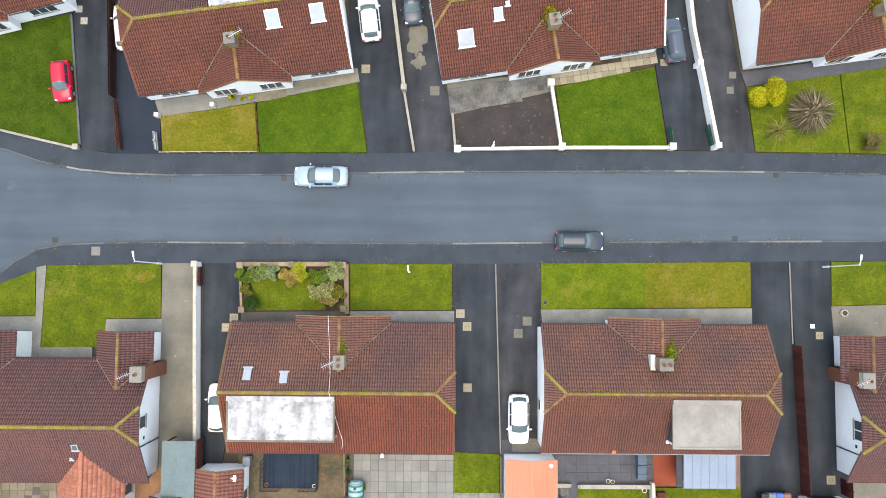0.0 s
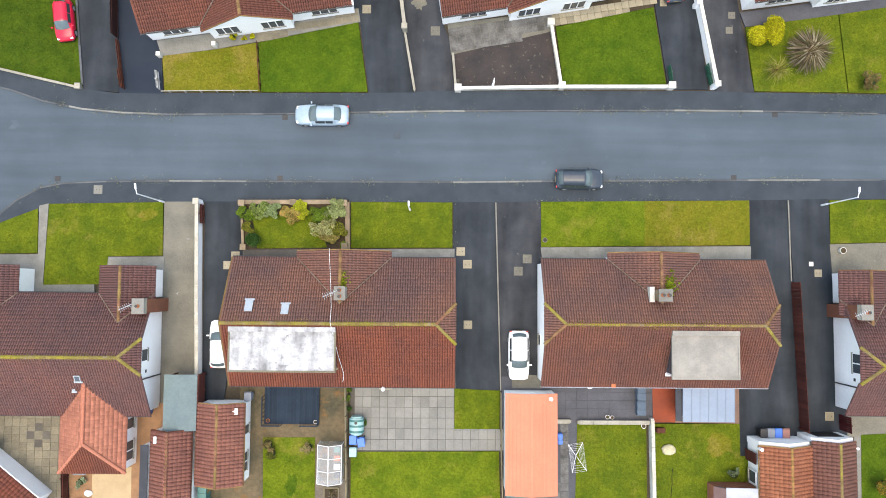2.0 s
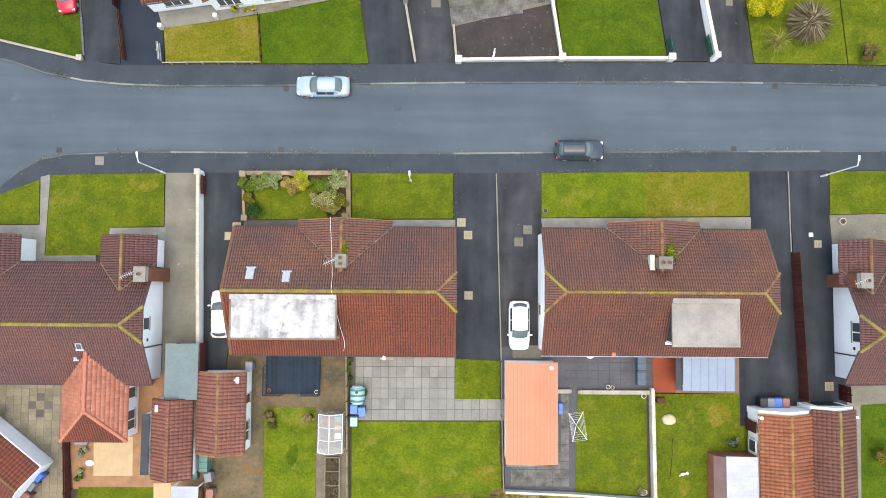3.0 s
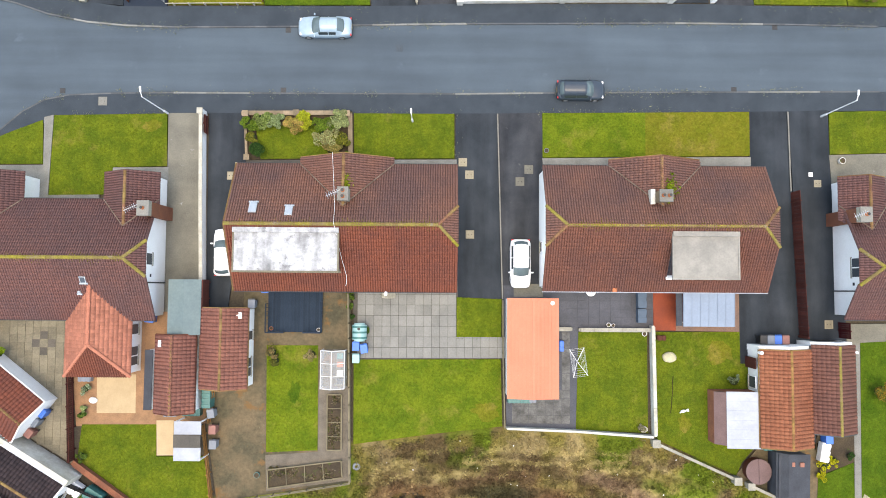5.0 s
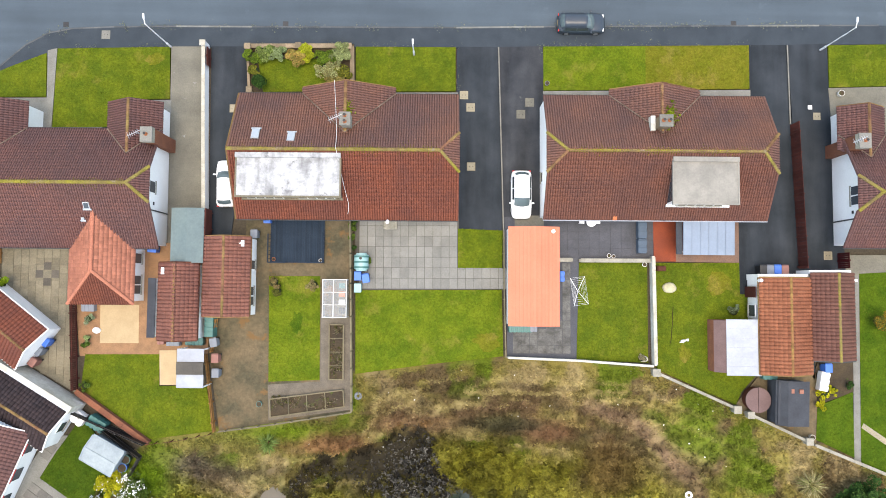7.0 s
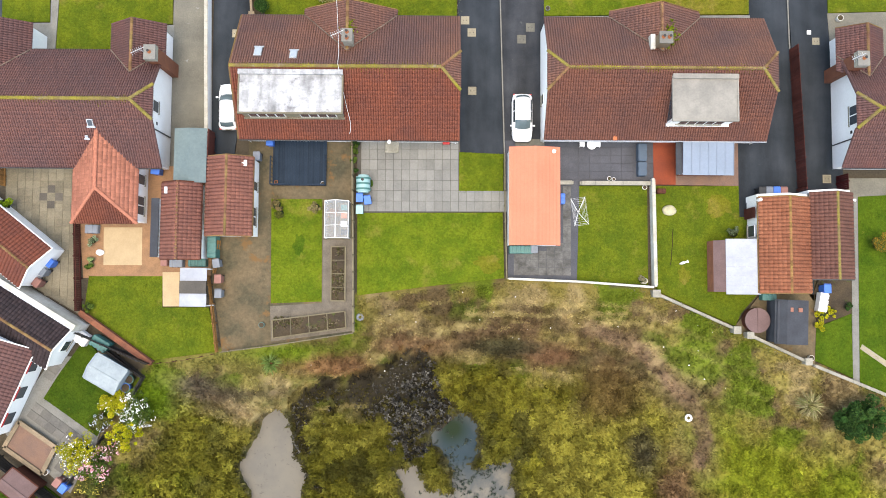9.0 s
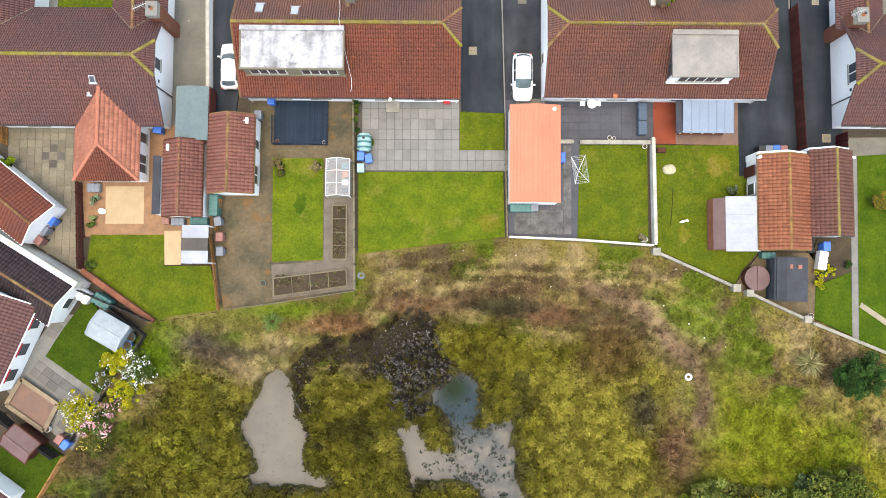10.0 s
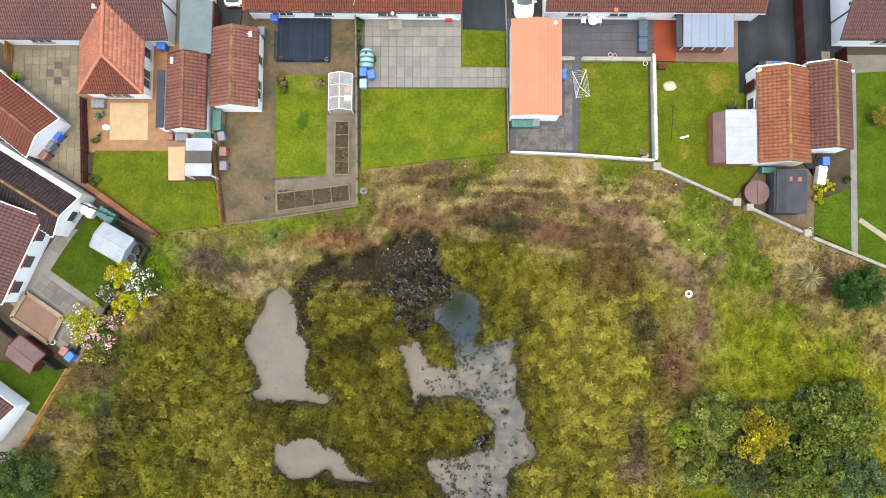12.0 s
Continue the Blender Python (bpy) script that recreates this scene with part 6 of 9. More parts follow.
    for sy in (-1, 1):
        part("wing_mirror", block(0.17 * L, sy * hw * 0.98 - 0.02, 0.86, 0.17 * L + 0.12, sy * (hw + 0.17), 1.0, 0.03), paint, c)
        part("headlight", block(0.425 * L, sy * hw * 0.55, 0.52, 0.468 * L, sy * hw * 0.84, 0.69, 0.03), PVC, c)
        part("tail_light", block(-0.497 * L, sy * hw * 0.68, 0.6, -0.475 * L, sy * hw * 0.9, 0.76, 0.03), RED_PLASTIC, c)
    part("bumper_front", block(0.47 * L, -hw * 0.75, 0.28, 0.502 * L, hw * 0.75, 0.42, 0.03), BLACK, c)
    part("bumper_rear", block(-0.503 * L, -hw * 0.8, 0.28, -0.475 * L, hw * 0.8, 0.45, 0.03), BLACK, c)
    part("plate", block(-0.508 * L, -0.26, 0.55, -0.495 * L, 0.26, 0.66), WOOD_PALE, c)
    return c


car("silver-blue saloon car parked on the road's edge", (-12.70, 7.96), 180, 4.62, 1.8, 1.42, (0.27, 0.36, 0.43), True, metal=0.15)
car("dark grey hatchback parked half on the pavement by the road", (9.38, 2.58), 0, 4.1, 1.74, 1.48, (0.028, 0.04, 0.055), metal=0.0)
car("white hatchback parked on a dark driveway", (4.21, -12.39), -90, 4.12, 1.76, 1.46, (0.82, 0.82, 0.83))
car("white estate car parked close beside a house wall", (-20.92, -11.62), 91, 4.0, 1.7, 1.5, (0.8, 0.8, 0.8))
car("red small hatchback standing on a front lawn", (-35.09, 16.00), -83, 3.55, 1.62, 1.45, (0.5, 0.008, 0.035))
car("white hatchback parked beside a house", (-29.84, 20.79), 97, 4.0, 1.75, 1.5, (0.8, 0.8, 0.81))
car("white hatchback parked on a driveway near a wall", (-8.74, 21.81), 97, 4.2, 1.78, 1.48, (0.82, 0.82, 0.83))
car("dark blue-grey hatchback parked on a worn driveway", (-5.14, 23.18), -82, 4.0, 1.75, 1.48, (0.025, 0.04, 0.065), metal=0.0)
car("slate grey people carrier parked beside a house", (17.48, 20.03), 98, 3.9, 1.75, 1.55, (0.055, 0.075, 0.105), metal=0.0)
car("dark blue car parked between outbuildings", (-39.86, -27.61), 60, 4.0, 1.74, 1.48, (0.05, 0.08, 0.14), metal=0.3)


# ---- outbuildings ----
SHED_PALE = surface("pale_shed_sheet", (0.3, 0.345, 0.36), (0.23, 0.27, 0.29), 0.5, 0.9, 6, 0.1, 0.15, 20)

def gabled(name, label, category, m, hl, hw, ze, rise, tile, walls=RENDER_WHITE, ridge_mat=RIDGE_BROWN, over=0.12, group="", barge=PVC, felt=False):
    """A gabled building, ridge along local x."""
    g = thing(name, label, category, group, m)
    run = math.hypot(hw, rise)
    wl, ww = hl - over, hw - over
    zz = ze + rise * (hw - ww) / hw - 0.1
    ring = lambda x: [(x, -ww, -0.1), (x, ww, -0.1), (x, ww, zz), (x, 0, ze + rise - 0.1), (x, -ww, zz)]
    part("outer_wall", solid(ring(-wl) + ring(wl), [tuple(range(5)), tuple(range(9, 4, -1))] + [(i, (i + 1) % 5, 5 + (i + 1) % 5, 5 + i) for i in range(5)]), walls, g)
    for s in (1, -1):
        if felt:
            part("roof_slope", solid([(-hl, s * hw, ze), (hl, s * hw, ze), (hl, 0, ze + rise), (-hl, 0, ze + rise), (-hl, s * hw, ze - 0.06), (hl, s * hw, ze - 0.06), (hl, 0, ze + rise - 0.06), (-hl, 0, ze + rise - 0.06)],
                                     ((0, 1, 2, 3), (7, 6, 5, 4), (0, 4, 5, 1), (1, 5, 6, 2), (2, 6, 7, 3), (3, 7, 4, 0))), tile, g)
        else:
            slope(g, "roof_slope", [(0, 0), (2 * hl, 0), (2 * hl, run), (0, run)], (-hl, s * hw, ze), (1, 0, 0), (0, -s * hw, rise), tile, 0.08, pitch=0.3)
        for sx in (-1, 1):
            part("bargeboard", strip((sx * (hl + 0.02), s * hw, ze), (sx * (hl + 0.02), 0, ze + rise), 0.09, 0.05), barge, g)
        gutter(g, (-hl, s * (hw + 0.05), ze - 0.05), (hl, s * (hw + 0.05), ze - 0.05), barge)
    if felt:
        part("ridge_strip", block(-hl - 0.01, -0.1, ze + rise - 0.04, hl + 0.01, 0.1, ze + rise + 0.015), tile, g)
    else:
        ridge_line(g, (-hl, 0, ze + rise), (hl, 0, ze + rise), ridge_mat, 0.1)
    return g


def span(p, q):
    """Centre and half sizes of the box between two corners."""
    return (p[0] + q[0]) / 2, (p[1] + q[1]) / 2, abs(q[0] - p[0]) / 2, abs(q[1] - p[1]) / 2


def garage(label, p, q, ze, rise, tile, ridge_mat=RIDGE_BROWN, walls=RENDER_WHITE, barge=PVC):
    cx, cy, hx, hy = span(p, q)
    return gabled("garage", label, "garage", pose(cx, cy, 0, 0, 0, 90), hy, hx, ze, rise, tile, walls, ridge_mat, barge=barge)


ga = garage("small white garage with a red-brown tiled roof", (-25.71, -18.44), (-22.47, -24.80), 2.3, 0.95, TILE_PINK, barge=WOOD_BROWN)
part("lean_to_roof", block(-3.0, 1.95, 2.0, 1.9, 2.6, 2.1, 0.02), FELT_DARK, ga, "grey felt lean-to strip")
part("side_wall", block(-2.95, 2.0, -0.1, 1.85, 2.5, 2.0), RENDER_WHITE, ga)
part("roof_vent", block(2.2, 1.0, 2.65, 2.75, 1.25, 2.85, 0.03), PVC, ga)
gb = garage("white garage with a dark red-brown tiled roof", (-22.09, -16.25), (-18.25, -22.84), 2.3, 0.95, TILE_PINK, RIDGE_BROWN, barge=RIDGE_BROWN)
part("roof_vent", block(2.45, -1.5, 2.5, 2.95, -1.05, 2.75, 0.03), PVC, gb)
wall_window(gb, -1.6, -1.8, 1.35, 1.6, 1.1, "y", -1)
wall_window(gb, 1.0, -1.8, 1.35, 0.8, 1.6, "y", -1)
gc_x, gc_y, gc_hx, gc_hy = span((2.92, -15.27), (7.14, -23.43))
gc = thing("garage", "long garage with a bright orange ribbed metal roof", "garage", m=pose(gc_x, gc_y, 0))
part("outer_wall", block(-gc_hx + 0.1, -gc_hy + 0.1, -0.1, gc_hx - 0.1, gc_hy - 0.1, 2.42), RENDER_WHITE, gc)
for s in (-1, 1):
    part("roof_slope", solid([(0, -gc_hy, 2.85), (s * gc_hx, -gc_hy, 2.45), (s * gc_hx, gc_hy, 2.45), (0, gc_hy, 2.85), (0, -gc_hy, 2.78), (s * gc_hx, -gc_hy, 2.38), (s * gc_hx, gc_hy, 2.38), (0, gc_hy, 2.78)],
                             ((0, 1, 2, 3), (7, 6, 5, 4), (0, 4, 5, 1), (1, 5, 6, 2), (2, 6, 7, 3), (3, 7, 4, 0))), METAL_ORANGE, gc)
    for k in range(1, 7):
        xx = s * gc_hx * k / 7
        zz = 2.85 - 0.4 * k / 7
        part("rib", block(xx - 0.025, -gc_hy, zz, xx + 0.025, gc_hy, zz + 0.03), METAL_ORANGE, gc)
    part("gable_end", solid([(-gc_hx + 0.1, s * (gc_hy - 0.02), 2.3), (gc_hx - 0.1, s * (gc_hy - 0.02), 2.3), (0, s * (gc_hy - 0.02), 2.78), (-gc_hx + 0.1, s * (gc_hy - 0.1), 2.3), (gc_hx - 0.1, s * (gc_hy - 0.1), 2.3), (0, s * (gc_hy - 0.1), 2.78)],
                            ((0, 1, 2), (5, 4, 3), (0, 3, 4, 1), (1, 4, 5, 2), (2, 5, 3, 0))), RENDER_WHITE, gc)
part("ridge_cap", block(-0.1, -gc_hy - 0.01, 2.83, 0.1, gc_hy + 0.01, 2.88, 0.01), METAL_ORANGE, gc)
part("roof_vent", tube((gc_hx - 0.55, gc_hy - 0.4, 2.4), (gc_hx - 0.55, gc_hy - 0.4, 2.75), 0.16, n=12), PVC, gc)
g1 = garage("garage with an orange clay tiled roof and mossy ridge", (23.45, -19.3), (27.7, -27.2), 2.4, 1.0, TILE_GARAGE, MOSS_TAN, barge=RIDGE_BROWN)
part("roof_vent", tube((3.7, 2.1, 2.3), (3.7, 2.1, 2.85), 0.14, n=12), PVC, g1)
g2 = garage("garage with a dark brown tiled roof and mossy ridge", (27.68, -18.95), (31.22, -26.05), 2.4, 1.0, TILE_PLUM, MOSS, barge=GUTTER_DARK)
part("security_lamp", block(2.9, -2.05, 2.35, 3.1, -1.8, 2.5, 0.03), PVC, g2)
part("garage_door", block(3.7, -1.2, 0.02, 3.86, 1.0, 1.9), BLACK, g2, "dark up-and-over door")
for g, hl, hw in ((g1, 3.95, 2.125), (g2, 3.55, 1.77)):
    ring = [(-hw + 0.06, -0.1), (hw - 0.06, -0.1), (hw - 0.06, 2.2), (0, 3.1), (-hw + 0.06, 2.2)]
    part("gable_wall", solid([(x, yy, zz) for x in (hl - 0.2, hl + 0.28) for yy, zz in ring], [tuple(range(5)), tuple(range(9, 4, -1))] + [(i, (i + 1) % 5, 5 + (i + 1) % 5, 5 + i) for i in range(5)]), RENDER_WHITE, g, "white rendered gable standing proud of the tiles")
wall_window(g1, 1.2, 2.2, 1.3, 1.0, 1.2, "y", 1)
part("side_door", block(2.3, 2.18, 0, 3.2, 2.24, 1.95), WOOD_DARK, g1, "dark red side door")

cp_x, cp_y, cp_hx, cp_hy = span((-24.76, -13.95), (-22.07, -18.47))
cp = thing("carport", "grey-green sheet-roofed carport beside a house", "carport", m=pose(cp_x, cp_y, 0))
for s in (-1, 1):
    part("roof_sheet", solid([(0, -cp_hy, 2.72), (s * cp_hx, -cp_hy, 2.5), (s * cp_hx, cp_hy, 2.5), (0, cp_hy, 2.72), (0, -cp_hy, 2.67), (s * cp_hx, -cp_hy, 2.45), (s * cp_hx, cp_hy, 2.45), (0, cp_hy, 2.67)],
                             ((0, 1, 2, 3), (7, 6, 5, 4), (0, 4, 5, 1), (1, 5, 6, 2), (2, 6, 7, 3), (3, 7, 4, 0))), SHEET_GREEN, cp)
    for k in range(4):
        yy = -cp_hy + 0.2 + (2 * cp_hy - 0.4) * k / 3
        part("post", block(s * (cp_hx - 0.15) - 0.05, yy - 0.05, -0.1, s * (cp_hx - 0.15) + 0.05, yy + 0.05, 2.5), WOOD_DARK, cp)
part("side_board", block(cp_hx + 0.02, -cp_hy, 0.9, cp_hx + 0.1, cp_hy, 2.45), WOOD_DARK, cp)

sr_x, sr_y, sr_hx, sr_hy = span((17.33, -14.63), (21.55, -17.49))
srm = thing("sun_room", "sun room with a blue-grey standing-seam roof", "sun room", m=pose(sr_x, sr_y, 0))
part("roof_sheet", solid([(-sr_hx, -sr_hy, 2.3), (sr_hx, -sr_hy, 2.3), (sr_hx, sr_hy, 2.44), (-sr_hx, sr_hy, 2.44), (-sr_hx, -sr_hy, 2.2), (sr_hx, -sr_hy, 2.2), (sr_hx, sr_hy, 2.34), (-sr_hx, sr_hy, 2.34)],
                         ((0, 1, 2, 3), (7, 6, 5, 4), (0, 4, 5, 1), (1, 5, 6, 2), (2, 6, 7, 3), (3, 7, 4, 0))), METAL_GREY, srm)
for k in range(7):
    xx = -sr_hx + 2 * sr_hx * k / 6
    part("seam", strip((xx * 0.985, -sr_hy, 2.31), (xx * 0.985, sr_hy, 2.45), 0.05, 0.03), METAL_GREY, srm)
part("base_wall", block(-sr_hx + 0.25, -sr_hy + 0.3, -0.1, sr_hx - 0.1, sr_hy + 0.6, 0.7), BRICK, srm)
part("glazing", block(-sr_hx + 0.27, -sr_hy + 0.32, 0.7, sr_hx - 0.12, sr_hy + 0.6, 2.2), GLASS_DARK, srm)
for k in range(5):
    xx = -sr_hx + 0.28 + (2 * sr_hx - 0.42) * k / 4
    part("mullion", block(xx - 0.04, -sr_hy + 0.27, 0.7, xx + 0.04, -sr_hy + 0.315, 2.2), PVC, srm)
part("side_roof", block(-sr_hx - 0.5, -sr_hy + 0.05, 2.05, -sr_hx - 0.01, sr_hy, 2.14), FELT_DARK, srm)

lt_x, lt_y, lt_hx, lt_hy = span((20.84, -22.75), (23.60, -27.33))
lt = thing("lean_to", "lean-to with a white plastic sheet roof beside a garage", "lean-to", m=pose(lt_x, lt_y, 0))
n = 6
for k in range(n):
    y0, y1 = -lt_hy + 2 * lt_hy * k / n, -lt_hy + 2 * lt_hy * (k + 1) / n
    part("roof_sheet", solid([(-lt_hx, y0 + 0.003, 2.15), (lt_hx, y0 + 0.003, 2.35), (lt_hx, y1 - 0.003, 2.35), (-lt_hx, y1 - 0.003, 2.15), (-lt_hx, y0 + 0.003, 2.1), (lt_hx, y0 + 0.003, 2.3), (lt_hx, y1 - 0.003, 2.3), (-lt_hx, y1 - 0.003, 2.1)],
                             ((0, 1, 2, 3), (7, 6, 5, 4), (0, 4, 5, 1), (1, 5, 6, 2), (2, 6, 7, 3), (3, 7, 4, 0))), PVC_ROOF, lt)
part("dwarf_wall", block(-lt_hx - 0.75, -lt_hy + 0.2, -0.1, lt_hx, lt_hy - 0.1, 1.4, 0.02), BRICK, lt)
part("sloping_pane", solid([(-lt_hx - 0.75, -lt_hy + 0.2, 1.4), (-lt_hx + 0.02, -lt_hy + 0.2, 2.1), (-lt_hx + 0.02, lt_hy - 0.1, 2.1), (-lt_hx - 0.75, lt_hy - 0.1, 1.4), (-lt_hx + 0.02, -lt_hy + 0.2, 1.39), (-lt_hx + 0.02, lt_hy - 0.1, 1.39)],
                           ((0, 1, 2, 3), (0, 4, 1), (3, 2, 5), (1, 4, 5, 2), (0, 3, 5, 4))), FELT_BROWN, lt)

sh_x, sh_y, sh_hx, sh_hy = span((24.98, -27.75), (27.6, -31.4))
VENT_CLAY = surface("faded_clay_vent", (0.3, 0.13, 0.09), (0.25, 0.12, 0.09), 0.8, 2.0, 10, 0.2, 0.3, 30)
sh = thing("shed", "dark felt-roofed garden shed with two orange vents", "shed", m=pose(sh_x, sh_y, 0, 0, 0, -2))
part("outer_wall", block(-sh_hx + 0.1, -sh_hy + 0.1, -0.1, sh_hx - 0.1, sh_hy - 0.1, 1.95), FELT_DARK, sh)
for xa, xb, za, zb in ((-sh_hx, -sh_hx * 0.45, 1.7, 2.35), (-sh_hx * 0.45, sh_hx, 2.35, 2.0)):
    part("roof_slope", solid([(xa, -sh_hy, za), (xb, -sh_hy, zb), (xb, sh_hy, zb), (xa, sh_hy, za), (xa, -sh_hy, za - 0.06), (xb, -sh_hy, zb - 0.06), (xb, sh_hy, zb - 0.06), (xa, sh_hy, za - 0.06)],
                             ((0, 1, 2, 3), (7, 6, 5, 4), (0, 4, 5, 1), (1, 5, 6, 2), (2, 6, 7, 3), (3, 7, 4, 0))), FELT_DARK, sh)
for xx in (-0.4, 0.35):
    part("roof_vent", block(xx, 0.85, 2.1, xx + 0.33, 1.2, 2.3, 0.02), VENT_CLAY, sh)

def tub(cx, cy):
    t = thing("hot_tub", "round garden tub under a brown folding cover", "hot tub", m=pose(cx, cy, 0))
    part("side", tube((0, 0, 0), (0, 0, 0.8), 1.0, n=32), WOOD_BROWN, t)
    for s in (-1, 1):
        bm = bmesh.new()
        pts = [(s * (0.02 + 1.04 * math.sin(a)), 1.04 * math.cos(a)) for a in np.linspace(0, math.pi, 17)]
        prism(pts if s < 0 else pts[::-1], 0.8, 0.9, bm)
        part("cover_half", bm, FELT_BROWN, t)


tub(*(23.95, -29.5))

gabled("outbuilding", "white gabled outbuilding with a red-brown tiled roof", "outbuilding", Matrix.Translation((*(-35.91, -25.63), 0)) @ Matrix.Rotation(radians(-38), 4, "Z") @ pose(-4.1, 0, 0), 4.1, 2.05, 2.3, 1.0, TILE_RED)
ob_k = gabled("outbuilding", "white gabled outbuilding with a dark slate-brown roof", "outbuilding", Matrix.Translation((*(-33.78, -32.25), 0)) @ Matrix.Rotation(radians(-31), 4, "Z") @ pose(-4.4, 0, 0), 4.4, 1.85, 2.3, 0.95, TILE_SLATE)
wall_window(ob_k, 4.3, 0.2, 1.3, 1.0, 1.0, "x", 1)
part("parapet", block(-4.6, 1.75, -0.1, 4.5, 2.35, 2.25, 0.02), WALL_WHITE, ob_k, "white side wall")
hl_ = gabled("house", "white rendered house with a dark red tiled roof and red windows", "house", Matrix.Translation((*(-37.02, -35.73), 0)) @ Matrix.Rotation(radians(-113), 4, "Z") @ pose(0.1, -4.4, 0), 3.9, 4.4, 2.6, 2.4, TILE_DARK, group="houses along the road")
for k, xx in enumerate((-2.3, 0.1, 2.4)):
    part("window", block(xx - 0.5, 4.2, 0.9, xx + 0.5, 4.34, 2.0), GLASS_DARK, hl_)
    part("red_frame", block(xx - 0.62, 4.2, 2.0, xx + 0.62, 4.36, 2.12), RED_PLASTIC, hl_, "dark red window head")
gabled("house", "white rendered house with brown roof near the marsh", "house", Matrix.Translation((*(-36.58, -50.13), 0)) @ Matrix.Rotation(radians(-35), 4, "Z") @ pose(-6.9, -0.4, 0), 5.0, 2.0, 2.4, 1.2, TILE_DARK, group="houses along the road")
gs = gabled("shed", "pale grey sheet-roofed garden shed", "shed", Matrix.Translation((*(-30.16, -34.24), 0)) @ Matrix.Rotation(radians(-29), 4, "Z"), 1.45, 1.1, 1.75, 0.35, SHED_PALE, SHED_PALE, SHED_PALE, barge=SHED_PALE, felt=True)
gabled("playhouse", "small brown felt-roofed playhouse", "playhouse", Matrix.Translation((*(-37.14, -43.57), 0)) @ Matrix.Rotation(radians(-36), 4, "Z"), 1.35, 1.0, 1.5, 0.5, FELT_BROWN, WOOD_BROWN, FELT_BROWN, barge=WOOD_BROWN, felt=True)


# ---- back garden things ----
def greenhouse(p, q):
    cx, cy, hx, hy = span(p, q)
    g = thing("greenhouse", "small aluminium greenhouse with hazy panes", "greenhouse", m=pose(cx, cy, 0))
    haze = nodes_of("hazy_glass", 0.25)
    haze[2].inputs["Base Color"].default_value = (0.8, 0.83, 0.85, 1)
    haze[2].inputs["Alpha"].default_value = 0.22
    for s in (-1, 1):
        for k in range(3):
            y0, y1 = -hy + 2 * hy * k / 3 + 0.02, -hy + 2 * hy * (k + 1) / 3 - 0.02
            part("pane", solid([(s * hx, y0, 1.5), (0.02 * s, y0, 2.1), (0.02 * s, y1, 2.1), (s * hx, y1, 1.5)], ((0, 1, 2, 3),)), haze[0], g)
            part("side_pane", block(s * hx - 0.006, y0, 0.1, s * hx + 0.006, y1, 1.48), haze[0], g)
            part("glazing_bar", strip((s * hx, y0 - 0.02, 1.5), (0, y0 - 0.02, 2.1), 0.03, 0.03), PVC, g)
        part("eave_bar", tube((s * hx, -hy, 1.5), (s * hx, hy, 1.5), 0.025), PVC, g)
        part("end_frame", solid([(-hx, s * hy, 0), (hx, s * hy, 0), (hx, s * hy, 1.5), (0, s * hy, 2.1), (-hx, s * hy, 1.5)], ((0, 1, 2, 3, 4),)), haze[0], g)
        for sx in (-1, 1):
            part("end_bar", tube((sx * hx, s * hy, 1.5), (0, s * hy, 2.1), 0.025), PVC, g)
            part("corner_post", tube((sx * hx, s * hy, 0), (sx * hx, s * hy, 1.5), 0.025), PVC, g)
    part("ridge_bar", tube((0, -hy, 2.1), (0, hy, 2.1), 0.03), PVC, g)
    part("staging", block(0.2, -hy + 0.1, 0.7, hx - 0.1, hy - 0.1, 0.76), WOOD_PALE, g)
    for k in range(4):
        part("seed_tray", block(0.28, -hy + 0.3 + k * 0.7, 0.76, hx - 0.2, -hy + 0.75 + k * 0.7, 0.9, 0.02), (BLACK, PVC, TERRACOTTA, TEAL)[k], g)


greenhouse((-12.41, -19.74), (-10.43, -22.87))


def decking(points, label):
    xs, ys = [p[0] for p in points], [p[1] for p in points]
    x0, x1, y0, y1 = min(xs), max(xs), min(ys), max(ys)
    d = thing("decking", label, "decking")
    n = round((x1 - x0) / 0.15)
    me = bm_mesh("deck_board", block(0.006, 0, 0.18, (x1 - x0) / n - 0.006, y1 - y0, 0.215, 0.004), DECK)
    for k in range(n):
        ob = new("deck_board", me)
        ob.parent = d
        ob.matrix_basis = pose(x0 + (x1 - x0) * k / n, y0, 0)
    part("fascia", block(x0 + 0.05, y0 + 0.03, 0, x1 - 0.05, y1, 0.18), DECK, d)
    for ax, ay, bx, by in ((x0, y0, x0, y0 + 2.4), (x1, y0, x1, y0 + 2.6), (x0, y0, x0 + 1.5, y0), (x1 - 1.5, y0, x1, y0)):
        part("handrail", strip((ax, ay, 1.05), (bx, by, 1.05), 0.1, 0.04), DECK, d)
        for k in range(8):
            t = k / 7
            part("baluster", block(ax + (bx - ax) * t - 0.02, ay + (by - ay) * t - 0.02, 0.2, ax + (bx - ax) * t + 0.02, ay + (by - ay) * t + 0.02, 1.05), DECK, d)


decking([(-17.16, -14.32), (-12.59, -14.32), (-12.54, -18.30), (-17.09, -18.32)], "dark blue-grey stained deck with low balustrade")


